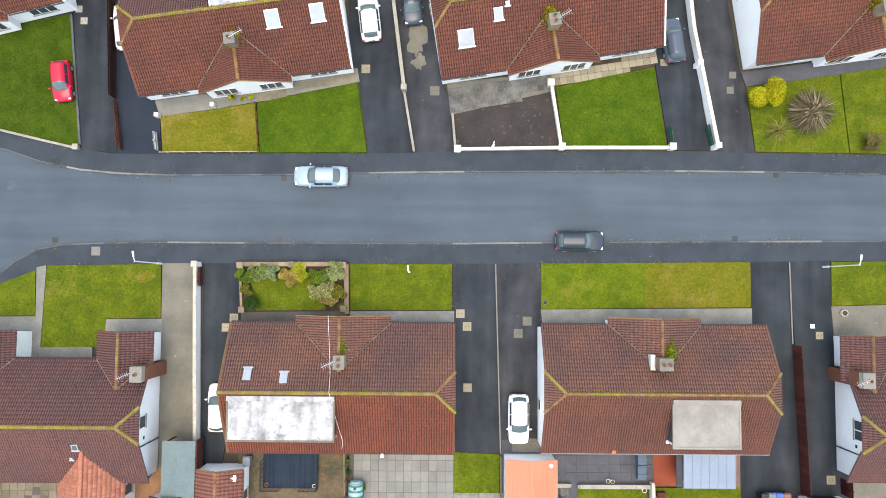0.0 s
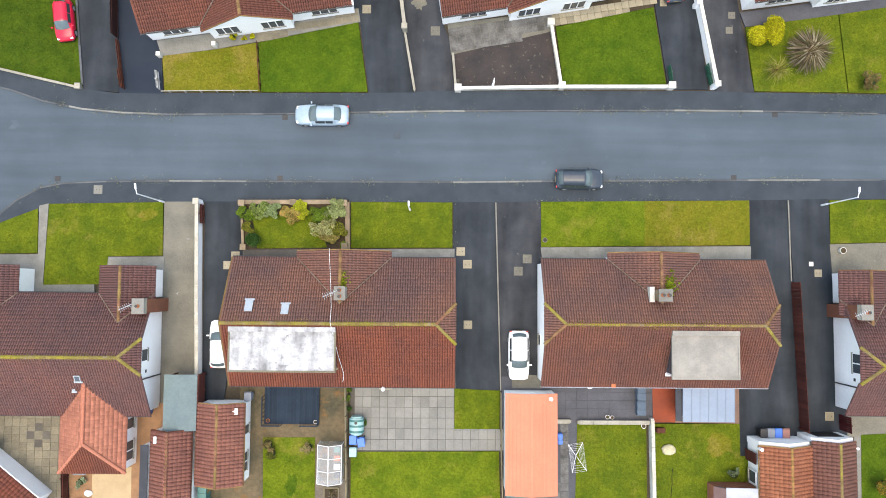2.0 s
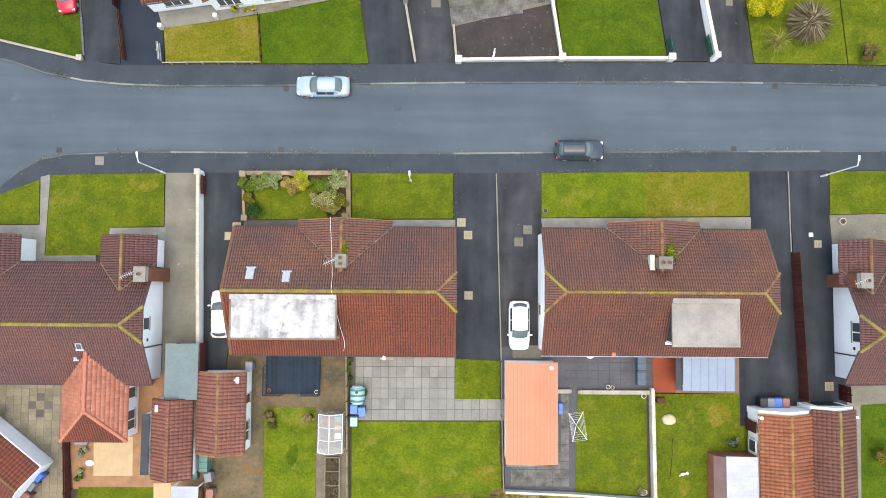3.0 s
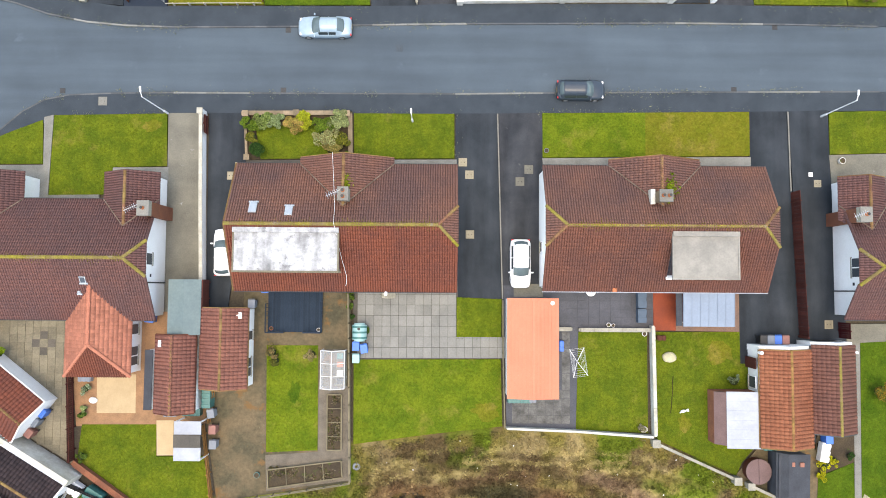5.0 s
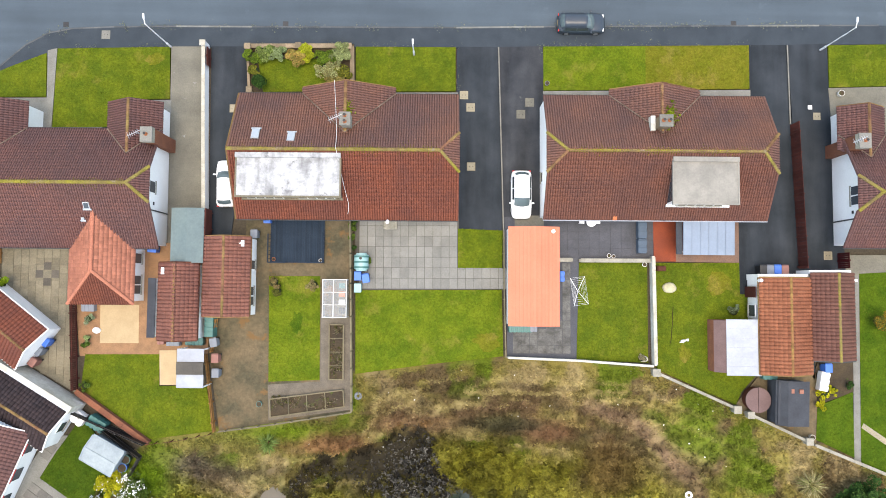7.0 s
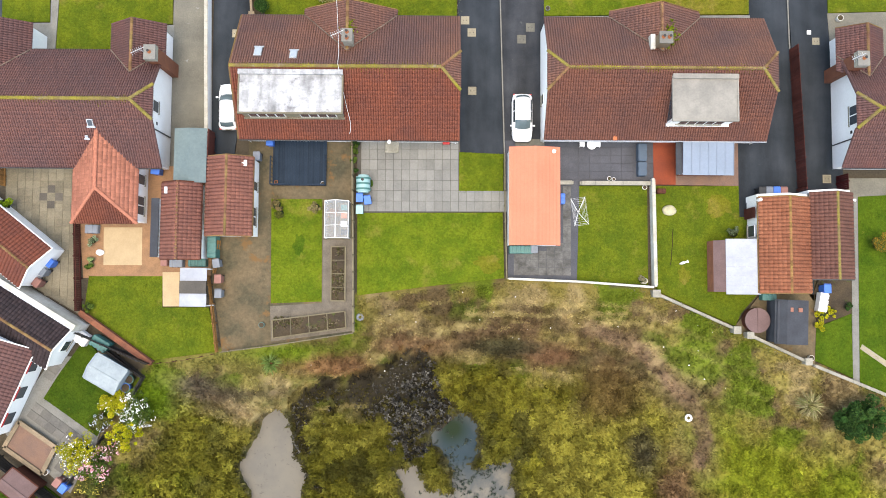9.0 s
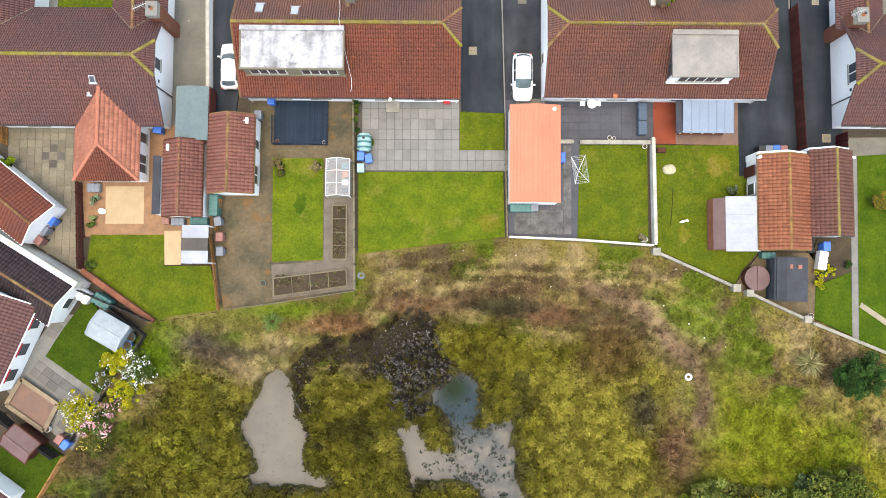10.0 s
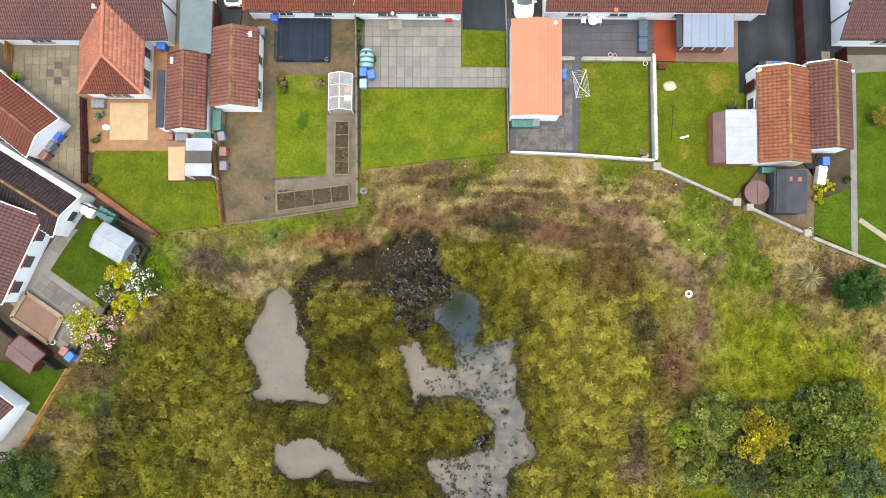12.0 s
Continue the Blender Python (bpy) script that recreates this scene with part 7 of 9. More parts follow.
def bin_(label, x, y, material, angle=0.0, h=1.05, w=0.56, d=0.68, lid=None):
    b = thing("wheeled_bin", label, "bin", "bins", pose(x, y, 0.02, 0, 0, angle))
    body = solid([(-w * 0.42, -d * 0.4, 0.05), (w * 0.42, -d * 0.4, 0.05), (w * 0.42, d * 0.36, 0.05), (-w * 0.42, d * 0.36, 0.05), (-w / 2, -d / 2, h * 0.9), (w / 2, -d / 2, h * 0.9), (w / 2, d / 2, h * 0.9), (-w / 2, d / 2, h * 0.9)],
                 ((3, 2, 1, 0), (4, 5, 6, 7), (0, 1, 5, 4), (1, 2, 6, 5), (2, 3, 7, 6), (3, 0, 4, 7)))
    part("body", body, material, b)
    part("lid", block(-w / 2 - 0.02, -d / 2 - 0.03, h * 0.9, w / 2 + 0.02, d / 2 + 0.02, h, 0.04), lid or material, b)
    part("handle", tube((-w / 2, d / 2 + 0.06, h * 0.92), (w / 2, d / 2 + 0.06, h * 0.92), 0.02), material, b)
    for s in (-1, 1):
        part("wheel", tube((s * w * 0.44 - 0.03, d * 0.38, 0.1), (s * w * 0.44 + 0.03, d * 0.38, 0.1), 0.1, n=12), BLACK, b)


for label, p, material, ang in (("blue wheeled bin beside an oil tank", (-8.90, -19.61), BLUE_BIN, 10), ("blue wheeled bin by the fence", (-9.57, -19.42), BLUE_BIN, 0), ("blue wheeled bin by the extension", (-26.88, -17.27), BLUE_BIN, 85),
                                ("blue wheeled bin against a white gable", (-35.58, -25.12), BLUE_BIN, -35), ("blue wheeled bin in a terrace corner", (-33.74, -43.75), BLUE_BIN, -35), ("grey wheeled bin against a white gable", (-36.14, -25.87), GREY_PLASTIC, -35),
                                ("grey wheeled bin by the fence", (-21.32, -27.60), GREY_PLASTIC, 0), ("dark wheeled bin beside the fence", (-21.55, -25.07), GREY_PLASTIC, 10), ("blue wheeled bin behind a garage", (29.80, -26.80), BLUE_BIN, 0),
                                ("brown wheeled bin by the fence", (-21.38, -26.38), PINK, 0), ("brown wheeled bin against a white gable", (-36.58, -26.80), PINK, -35), ("brown wheeled bin in a terrace corner", (-34.22, -43.29), PINK, -35),
                                ("pale wheeled bin by the fence", (-9.56, -20.43), TEAL_PALE, 0), ("blue bin against the house's rear wall", (-17.28, -14.66), BLUE_BIN, 0), ("grey wheeled bin by a garage wall", (-18.36, -15.94), GREY_PLASTIC, 0), ("dark grey wheeled bin against a garage gable", (24.5, -18.6), BLACK, 0),
                                ("grey wheeled bin against a garage gable", (25.1, -18.62), GREY_PLASTIC, 0), ("blue wheeled bin against a garage gable", (25.72, -18.6), BLUE_BIN, 0), ("brown wheeled bin against a garage gable", (26.34, -18.62), PINK, 0)):
    bin_(label, p[0], p[1], material, ang)


def ribbed_box(name, label, category, x, y, angle, w, d, h, material, ribs=4):
    t = thing(name, label, category, m=pose(x, y, 0.02, 0, 0, angle))
    part("body", block(-w / 2, -d / 2, 0, w / 2, d / 2, h, 0.12 if min(w, d) > 0.7 else 0.05), material, t)
    for k in range(ribs):
        xx = -w / 2 + w * (k + 0.5) / ribs
        part("rib", block(xx - w / ribs * 0.3, -d / 2 - 0.02, 0.1, xx + w / ribs * 0.3, d / 2 + 0.02, h + 0.03, 0.03), material, t)
    return t


def oil_tank(x, y, label, r=0.6, length=1.5, angle=90, material=TEAL_PALE):
    t = thing("oil_tank", label, "oil tank", m=pose(x, y, 0.02, 0, 0, angle))
    bm = tube((-length / 2, 0, r + 0.25), (length / 2, 0, r + 0.25), r, n=24)
    bmesh.ops.bevel(bm, geom=[e for e in bm.edges if abs(e.verts[0].co.x - e.verts[1].co.x) < 1e-4], offset=0.15, segments=3, affect="EDGES")
    part("tank", bm, material, t)
    for k in range(3):
        xx = -length / 2 + 0.3 + (length - 0.6) * k / 2
        part("rib", tube((xx - 0.08, 0, r + 0.25), (xx + 0.08, 0, r + 0.25), r + 0.04, n=24), TEAL, t)
    part("filler_cap", tube((0.3, 0, 2 * r + 0.2), (0.3, 0, 2 * r + 0.36), 0.12, n=12), BLACK, t)
    for s in (-1, 1):
        part("support", block(s * length * 0.3 - 0.1, -r * 0.8, 0, s * length * 0.3 + 0.1, r * 0.8, 0.45), WALL_GREY, t)


oil_tank(*(-9.29, -18.24), "pale teal oil tank on block supports")
ribbed_box("storage_box", "dark green ribbed storage box behind a garage", "storage box", *(4.12, -23.71), 0, 2.0, 0.62, 0.85, TEAL, 6)
ribbed_box("storage_box", "dark grey storage box beside the metal garage", "storage box", *(5.22, -23.66), 0, 0.6, 0.6, 0.9, GREY_PLASTIC, 2)
ribbed_box("oil_tank", "green plastic oil tank between garages", "oil tank", *(-21.90, -23.70), 90, 1.8, 0.7, 1.2, TEAL, 4)
ribbed_box("storage_box", "green garden storage box behind a garage", "storage box", *(-23.27, -25.02), 0, 1.5, 0.6, 0.7, TEAL, 5)
ribbed_box("storage_box", "grey garden storage box behind a garage", "storage box", *(-25.05, -25.09), 0, 1.1, 0.6, 0.7, GREY_PLASTIC, 3)
ribbed_box("storage_box", "faded red crate behind a garage", "crate", *(-26.14, -25.03), 0, 0.6, 0.5, 0.5, PINK, 2)
ribbed_box("storage_box", "dark green box against the fence", "storage box", *(-31.14, -31.86), -31, 1.6, 0.9, 1.0, TEAL, 4)
ribbed_box("garden_bench", "dark grey-blue outdoor seat beside the yard wall", "seat", *(14.46, -15.31), 90, 1.5, 0.7, 0.75, SEAT_BLUE, 2)
ribbed_box("garden_bench", "grey-blue outdoor seat beside the yard wall", "seat", *(14.46, -16.70), 90, 1.2, 0.7, 0.7, SEAT_BLUE, 2)
ribbed_box("storage_box", "green and black boxes behind a tiled garage", "storage box", *(25.07, -27.56), 0, 1.2, 0.5, 0.7, TEAL, 3)
ribbed_box("storage_box", "white sacks behind a tiled garage", "sack", *(29.62, -27.95), 80, 1.6, 0.7, 0.7, PVC, 3)
ribbed_box("storage_box", "grey pot-filled trough by the extension", "trough", *(-32.40, -22.21), 0, 1.1, 0.7, 0.5, GREY_PLASTIC, 3)
ribbed_box("garden_lounger", "white plastic garden loungers stacked by a wall", "garden chairs", *(-32.98, -31.31), -35, 1.6, 1.0, 0.7, PVC, 3)
ribbed_box("doorstep", "pale concrete doorstep below the back door", "step", -6.95, -14.85, 0, 1.2, 1.1, 0.18, WALL_GREY, 1)
ribbed_box("bird_table", "small wooden bench beside the lawn", "bench", *(16.15, -18.57), 0, 0.75, 0.4, 0.45, WOOD_BROWN, 2)
ribbed_box("crate", "blue crate beside the metal garage", "crate", *(7.69, -19.31), 90, 0.9, 0.35, 0.6, BLUE_BIN, 2)


def pergola(cx, cy, w, d):
    t = thing("gazebo", "white-roofed garden shelter with a dark centre strip", "shelter", m=pose(cx, cy, 0))
    for k, (y0, y1, mt) in enumerate(((-d / 2, -d * 0.16, PVC_ROOF), (-d * 0.16, d * 0.16, SLAB_DARK), (d * 0.16, d / 2, PVC_ROOF))):
        part("roof_panel", block(-w / 2, y0 + 0.01, 2.05 + (0.12 if k == 1 else 0), w / 2, y1 - 0.01, 2.1 + (0.12 if k == 1 else 0)), mt, t)
    for sx in (-1, 1):
        for sy in (-1, 1):
            part("post", block(sx * (w / 2 - 0.08) - 0.05, sy * (d / 2 - 0.08) - 0.05, 0, sx * (w / 2 - 0.08) + 0.05, sy * (d / 2 - 0.08) + 0.05, 2.05), PVC, t)


pergola(*(-23.02, -27.08), 2.2, 3.2)


def airer(cx, cy):
    t = thing("rotary_airer", "metal rotary washing line with four arms", "washing line", m=pose(cx, cy, 0.05, 0, 0, 8))
    part("pole", tube((0, 0, 0), (0, 0, 1.75), 0.03), METAL, t)
    ends = [(sx * 0.6, sy * 1.15, 1.7) for sx, sy in ((-1, -1), (1, -1), (1, 1), (-1, 1))]
    for e in ends:
        part("arm", tube((0, 0, 1.0), e, 0.022), PVC, t)
    for k in range(4):
        bm = bmesh.new()
        for f in (0.45, 0.6, 0.75, 0.9, 1.0):
            a, b = Vector(ends[k]), Vector(ends[(k + 1) % 4])
            o = Vector((0, 0, 1.05))
            tube(o.lerp(a, f), o.lerp(b, f), 0.006, n=4, bm=bm)
        part("line", bm, PVC, t)


airer(*(8.89, -20.54))


def raised_bed(points, label, material, fill=SOIL, h=0.3, cells=4, wide=0.1):
    t = thing("raised_bed", label, "raised bed")
    n = len(points)
    for (ax, ay), (bx, by) in zip(points, points[1:] + points[:1]):
        part("bed_board", strip((ax, ay, h - 0.04), (bx, by, h - 0.04), wide, 0.05), material, t)
        part("bed_side", strip((ax, ay, h * 0.45), (bx, by, h * 0.45), wide * 0.6, h * 0.5), material, t)
    part("soil", prism(points, -0.05, h - 0.12), fill, t)
    (ax, ay), (bx, by), (dx, dy), (ex, ey) = points
    for k in range(1, cells):
        f = k / cells
        part("divider", strip((ax + (bx - ax) * f, ay + (by - ay) * f, h - 0.05), (ex + (dx - ex) * f, ey + (dy - ey) * f, h - 0.05), 0.06, 0.04), material, t)


raised_bed([(-12.01, -23.54), (-11.97, -28.15), (-10.77, -28.14), (-10.81, -23.53)], "weathered timber raised vegetable bed", WOOD_PALE)
raised_bed([(-16.92, -29.82), (-10.76, -29.02), (-10.65, -30.40), (-16.84, -31.34)], "weathered timber raised vegetable bed by the fence", WOOD_PALE, cells=4)
raised_bed([(-39.05, -40.56), (-37.89, -38.45), (-34.74, -40.52), (-35.80, -42.72)], "brick-edged raised bed on the terrace", BRICK_TAN, BRICK_PAVE, 0.5, 1, 0.35)

bed_rng = np.random.RandomState(33)
for label, (x0, y0, x1, y1) in (("dry stalks and weeds in a vegetable bed", (-11.9, -27.9, -10.9, -23.7)), ("dry stalks and weeds in a vegetable bed", (-16.7, -30.5, -11.0, -29.6))):
    bx, by = sprinkle(420, x0, y0, x1, y1, bed_rng)
    lumps = fbm(bx, by, 1.0, 81, 3) > -0.1
    bx, by = bx[lumps], by[lumps]
    tones = np.array(((0.12, 0.085, 0.05), (0.2, 0.165, 0.11), (0.05, 0.042, 0.025), (0.07, 0.08, 0.02)))[bed_rng.randint(0, 4, len(bx))]
    tagged(new("bed_weeds", blades("bed_weeds", bx, by, np.full(len(bx), 0.18), bed_rng.uniform(0.08, 0.22, len(bx)), tones, bed_rng, 5, 1.2, 0.22)), label, "weeds", kind="stuff")

# paved edging gravel round the vegetable beds
area("gravel", [(-12.79, -22.93), (-10.28, -22.91), (-10.11, -30.69), (-17.04, -31.65), (-17.18, -28.65), (-12.74, -28.35)], GRAVEL_PALE, 0.035, "grey-brown gravel round vegetable beds", "gravel")


# ---- street furniture ----
def street_lamp(base, heading, h=5.2, arm=0.45):
    t = thing("street_lamp", "pale grey street lamp column with a short arm", "street lamp", "street lamps", Matrix.Translation((*base, 0)) @ Matrix.Rotation(radians(heading), 4, "Z"))
    part("column", tube((0, 0, -0.2), (0, 0, h), 0.06, 0.04, 10), LAMP_GREY, t)
    part("base", tube((0, 0, 0), (0, 0, 0.9), 0.085, n=10), LAMP_GREY, t)
    part("arm", tube((0, 0, h - 0.05), (arm, 0, h + 0.12), 0.035), LAMP_GREY, t)
    part("lantern", block(arm - 0.08, -0.075, h + 0.06, arm + 0.36, 0.075, h + 0.15, 0.035), LAMP_GREY, t)


street_lamp((-26.25, 0.41), 98)
street_lamp((-5.07, -0.15), 92, 2.4, 0.15)
street_lamp((30.27, 0.56), 85)
street_lamp((1.93, 10.62), -100, 2.6, 0.3)


def cover(label, p, size, material, angle=0.0, z=0.006, name="manhole_cover", plates=1):
    t = thing(name, label, "manhole cover", m=pose(p[0], p[1], z, 0, 0, angle))
    part("frame", block(-size / 2, -size / 2, -0.1, size / 2, size / 2, 0.008), material, t)
    part("lid", block(-size * 0.38, -size * 0.38, 0, size * 0.38, size * 0.38, 0.016, 0.004), material, t)
    for s in (-1, 1):
        part("lifting_eye", block(s * size * 0.2 - 0.03, -0.03, 0.01, s * size * 0.2 + 0.03, 0.03, 0.02), BLACK, t)


for p, size, material, label in (((-0.71, -3.66), 0.72, SLAB_TAN, "tan concrete manhole cover on a driveway"), ((-0.13, -4.74), 0.72, SLAB_TAN, "tan concrete manhole cover on a driveway"), ((-0.06, -9.90), 0.72, SLAB_TAN, "tan concrete manhole cover on a driveway"),
                                 ((4.98, -4.25), 0.75, CONC_GREY, "grey manhole cover on a driveway"), ((4.22, -5.30), 0.75, CONC_GREY, "grey manhole cover on a driveway"), ((29.85, -5.28), 0.62, SLAB_TAN, "tan concrete manhole cover on a driveway"),
                                 ((29.27, -4.5), 0.36, PVC, "small white access cover on a driveway"), ((30.53, -17.36), 0.72, SLAB_TAN, "tan concrete manhole cover on a driveway"), ((-33.68, 21.53), 0.6, WALL_GREY, "pale concrete manhole cover"), ((-34.16, 22.58), 0.6, WALL_GREY, "pale concrete manhole cover"),
                                 ((-19.98, -4.16), 0.7, SLAB_TAN, "mossy manhole cover on a driveway"), ((-20.64, -4.98), 0.7, SLAB_TAN, "mossy manhole cover on a driveway"), ((-9.05, 17.47), 0.75, SLAB_TAN, "tan manhole cover on a driveway"), ((-3.04, 15.58), 0.8, CONC_GREY, "grey manhole cover on a driveway"),
                                 ((22.58, 15.83), 0.6, CONC_GREY, "grey manhole cover on a driveway"), ((22.82, 17.17), 0.6, CONC_GREY, "grey manhole cover on a driveway"), ((16.86, 18.23), 0.6, SLAB_TAN, "tan manhole cover on a driveway"), ((-31.93, 1.44), 0.75, PATH_MAT, "rusty manhole cover in the pavement")):
    cover(label, p, size, material)
for p in ((-6.30, 6.34),):
    cover("iron manhole cover in the road", p, 0.62, ROAD_COVER, 0, -0.098)
for p in ((-35.50, 2.36), (-16.32, 2.56), (22.81, 2.91), (-16.00, 7.87), (26.47, 8.45)):
    d = thing("gully_grate", "iron gully grate by the kerb", "drain", "road gullies", pose(p[0], p[1], -0.098))
    part("frame", block(-0.24, -0.22, -0.08, 0.24, 0.22, 0.008), BLACK, d)
    for k in range(5):
        part("bar", block(-0.2 + k * 0.09, -0.18, 0, -0.16 + k * 0.09, 0.18, 0.014), GUTTER_DARK, d)


def ball_stone(label, p, r, material, z=0.04, name="boulder"):
    bm = bmesh.new()
    bmesh.ops.create_icosphere(bm, subdivisions=3, radius=1.0)
    for v in bm.verts:
        k = 1 + 0.12 * noise.noise(v.co * 1.7 + Vector((p[0], p[1], 0)))
        v.co = Vector((v.co.x * r * 1.2 * k, v.co.y * r * 0.9 * k, max(v.co.z, -0.4) * r * 0.6 * k + r * 0.22))
    ob = new(name, bm_mesh(name, bm, material, True))
    ob.matrix_basis = pose(p[0], p[1], z)
    tagged(ob, label, "stone")


ball_stone("pale smooth boulder on a lawn", (16.86, -20.21), 0.5, STONE)
ball_stone("small white stone on a lawn corner", (14.66, -26.26), 0.3, WALL_WHITE)


def ring_thing(name, label, category, p, r, thick, material, z):
    bm = bmesh.new()
    rings = []
    for i in range(24):
        a = 2 * math.pi * i / 24
        rings.append([bm.verts.new(((r + thick * math.cos(b)) * math.cos(a), (r + thick * math.cos(b)) * math.sin(a), thick * math.sin(b))) for b in np.linspace(0, 2 * math.pi, 9)[:-1]])
    for i in range(24):
        for j in range(8):
            bm.faces.new((rings[i][j], rings[(i + 1) % 24][j], rings[(i + 1) % 24][(j + 1) % 8], rings[i][(j + 1) % 8]))
    ob = new(name, bm_mesh(name, bm, material, True))
    ob.matrix_basis = pose(p[0], p[1], z + thick * 0.6)
    return tagged(ob, label, category)


lb = (19.06, -38.15)
ring_thing("lifebuoy", "white and orange lifebuoy lying on bare earth", "lifebuoy", lb, 0.24, 0.1, PVC, float(height(np.array([lb[0]]), np.array([lb[1]]))[0]) + 0.14)
tyre_p = (-9.49, -29.52)
ring_thing("tyre", "old blue-grey tyre lying on the bank", "tyre", tyre_p, 0.22, 0.12, GREY_PLASTIC, float(height(np.array([tyre_p[0]]), np.array([tyre_p[1]]))[0]))


def pot(label, p, r, material, plant=None):
    t = thing("plant_pot", label, "plant pot", m=pose(p[0], p[1], 0.03))
    part("pot", tube((0, 0, 0), (0, 0, r * 1.5), r * 0.75, r, 14), material, t)
    part("soil", tube((0, 0, r * 1.5), (0, 0, r * 1.53), r * 0.85, n=14), SOIL, t)


for p, r, material in (((31.8, -3.35), 0.28, WALL_WHITE), ((-28.98, -35.54), 0.4, BLUE_BIN), ((-28.72, -34.86), 0.38, TEAL), ((6.46, -2.64), 0.2, GREY_PLASTIC), ((-17.78, -30.23), 0.25, TEAL), ((-35.55, -42.60), 0.25, PVC), ((-33.50, -42.35), 0.22, TERRACOTTA), ((-16.84, -18.02), 0.16, TERRACOTTA), ((-12.85, -18.11), 0.16, PVC), ((11.72, -17.51), 0.18, PVC), ((12.11, -17.56), 0.16, PVC), ((14.74, -18.25), 0.2, PVC), ((-27.56, -15.75), 0.2, BLACK), ((28.65, -32.66), 0.25, WALL_WHITE)):
    pot("round garden plant pot filled with earth", p, r, material)

# a white round table with chairs in the yard
tb = (10.13, -14.68)
tbl = thing("garden_table", "white round garden table in the yard", "table", m=pose(*tb, 0.02))
part("tabletop", tube((0, 0, 0.7), (0, 0, 0.74), 0.42, n=20), PVC, tbl)
part("pedestal", tube((0, 0, 0), (0, 0, 0.7), 0.06), PVC, tbl)
for dx in (-0.75, 0.6):
    ch = thing("garden_chair", "white plastic garden chair by the table", "chair", "garden chairs", pose(tb[0] + dx, tb[1] + 0.1, 0.02))
    part("seat", block(-0.22, -0.22, 0.4, 0.22, 0.22, 0.44, 0.02), PVC, ch)
    part("backrest", block(-0.22, 0.18, 0.44, 0.22, 0.24, 0.85, 0.02), PVC, ch)
    for sx in (-1, 1):
        for sy in (-1, 1):
            part("leg", tube((sx * 0.2, sy * 0.2, 0), (sx * 0.18, sy * 0.18, 0.4), 0.02), PVC, ch)
st = (-31.78, -24.18)
ball_stone("white garden ornament shaped like a star on paving", st, 0.3, PVC, 0.05, "garden_ornament")
rc = (-2.29, -14.50)
ribbed_box("toy_car", "red plastic toys against the house wall", "toy", rc[0], rc[1], 0, 0.6, 0.3, 0.35, RED_PLASTIC, 2)


def patch(name, label, p, rx, ry, material, seed, top=0.012):
    """A ragged-edged patch lying on a surface."""
    rng = np.random.RandomState(seed)
    n = 40
    a = np.linspace(0, 2 * np.pi, n, endpoint=False)
    r = 1 + 0.35 * fbm(np.cos(a) * 2 + seed, np.sin(a) * 2, 1.0, seed, 3)
    area(name, [(p[0] + rx * r[k] * math.cos(a[k]), p[1] + ry * r[k] * math.sin(a[k])) for k in range(n)], material, top, label, "ground patch", depth=0.02)


patch("concrete_patch", "pale worn patch on a tarmac driveway", (-4.65, 20.11), 0.75, 1.5, CONC_GREY, 3)
patch("concrete_patch", "pale worn patch on a tarmac driveway", (-4.50, 18.10), 0.55, 0.8, CONC_GREY, 4)
patch("bare_soil", "bare damp patch on a lawn", (-14.81, -23.44), 0.5, 0.9, LAWN_RICH, 6, 0.058)
patch("worn_grass", "straw-coloured worn patch of lawn", (21.13, -19.79), 1.0, 0.9, LAWN_DRY, 7, 0.058)
patch("worn_grass", "straw-coloured worn patch of lawn", (1.41, -24.81), 1.1, 0.9, LAWN_DRY, 8, 0.058)
patch("worn_grass", "straw-coloured worn patch of lawn", (18.10, -25.89), 0.5, 0.7, LAWN_DRY, 9, 0.058)
patch("worn_grass", "straw-coloured worn patch of lawn", (-27.54, -0.68), 0.7, 0.5, LAWN_DRY, 10, 0.058)


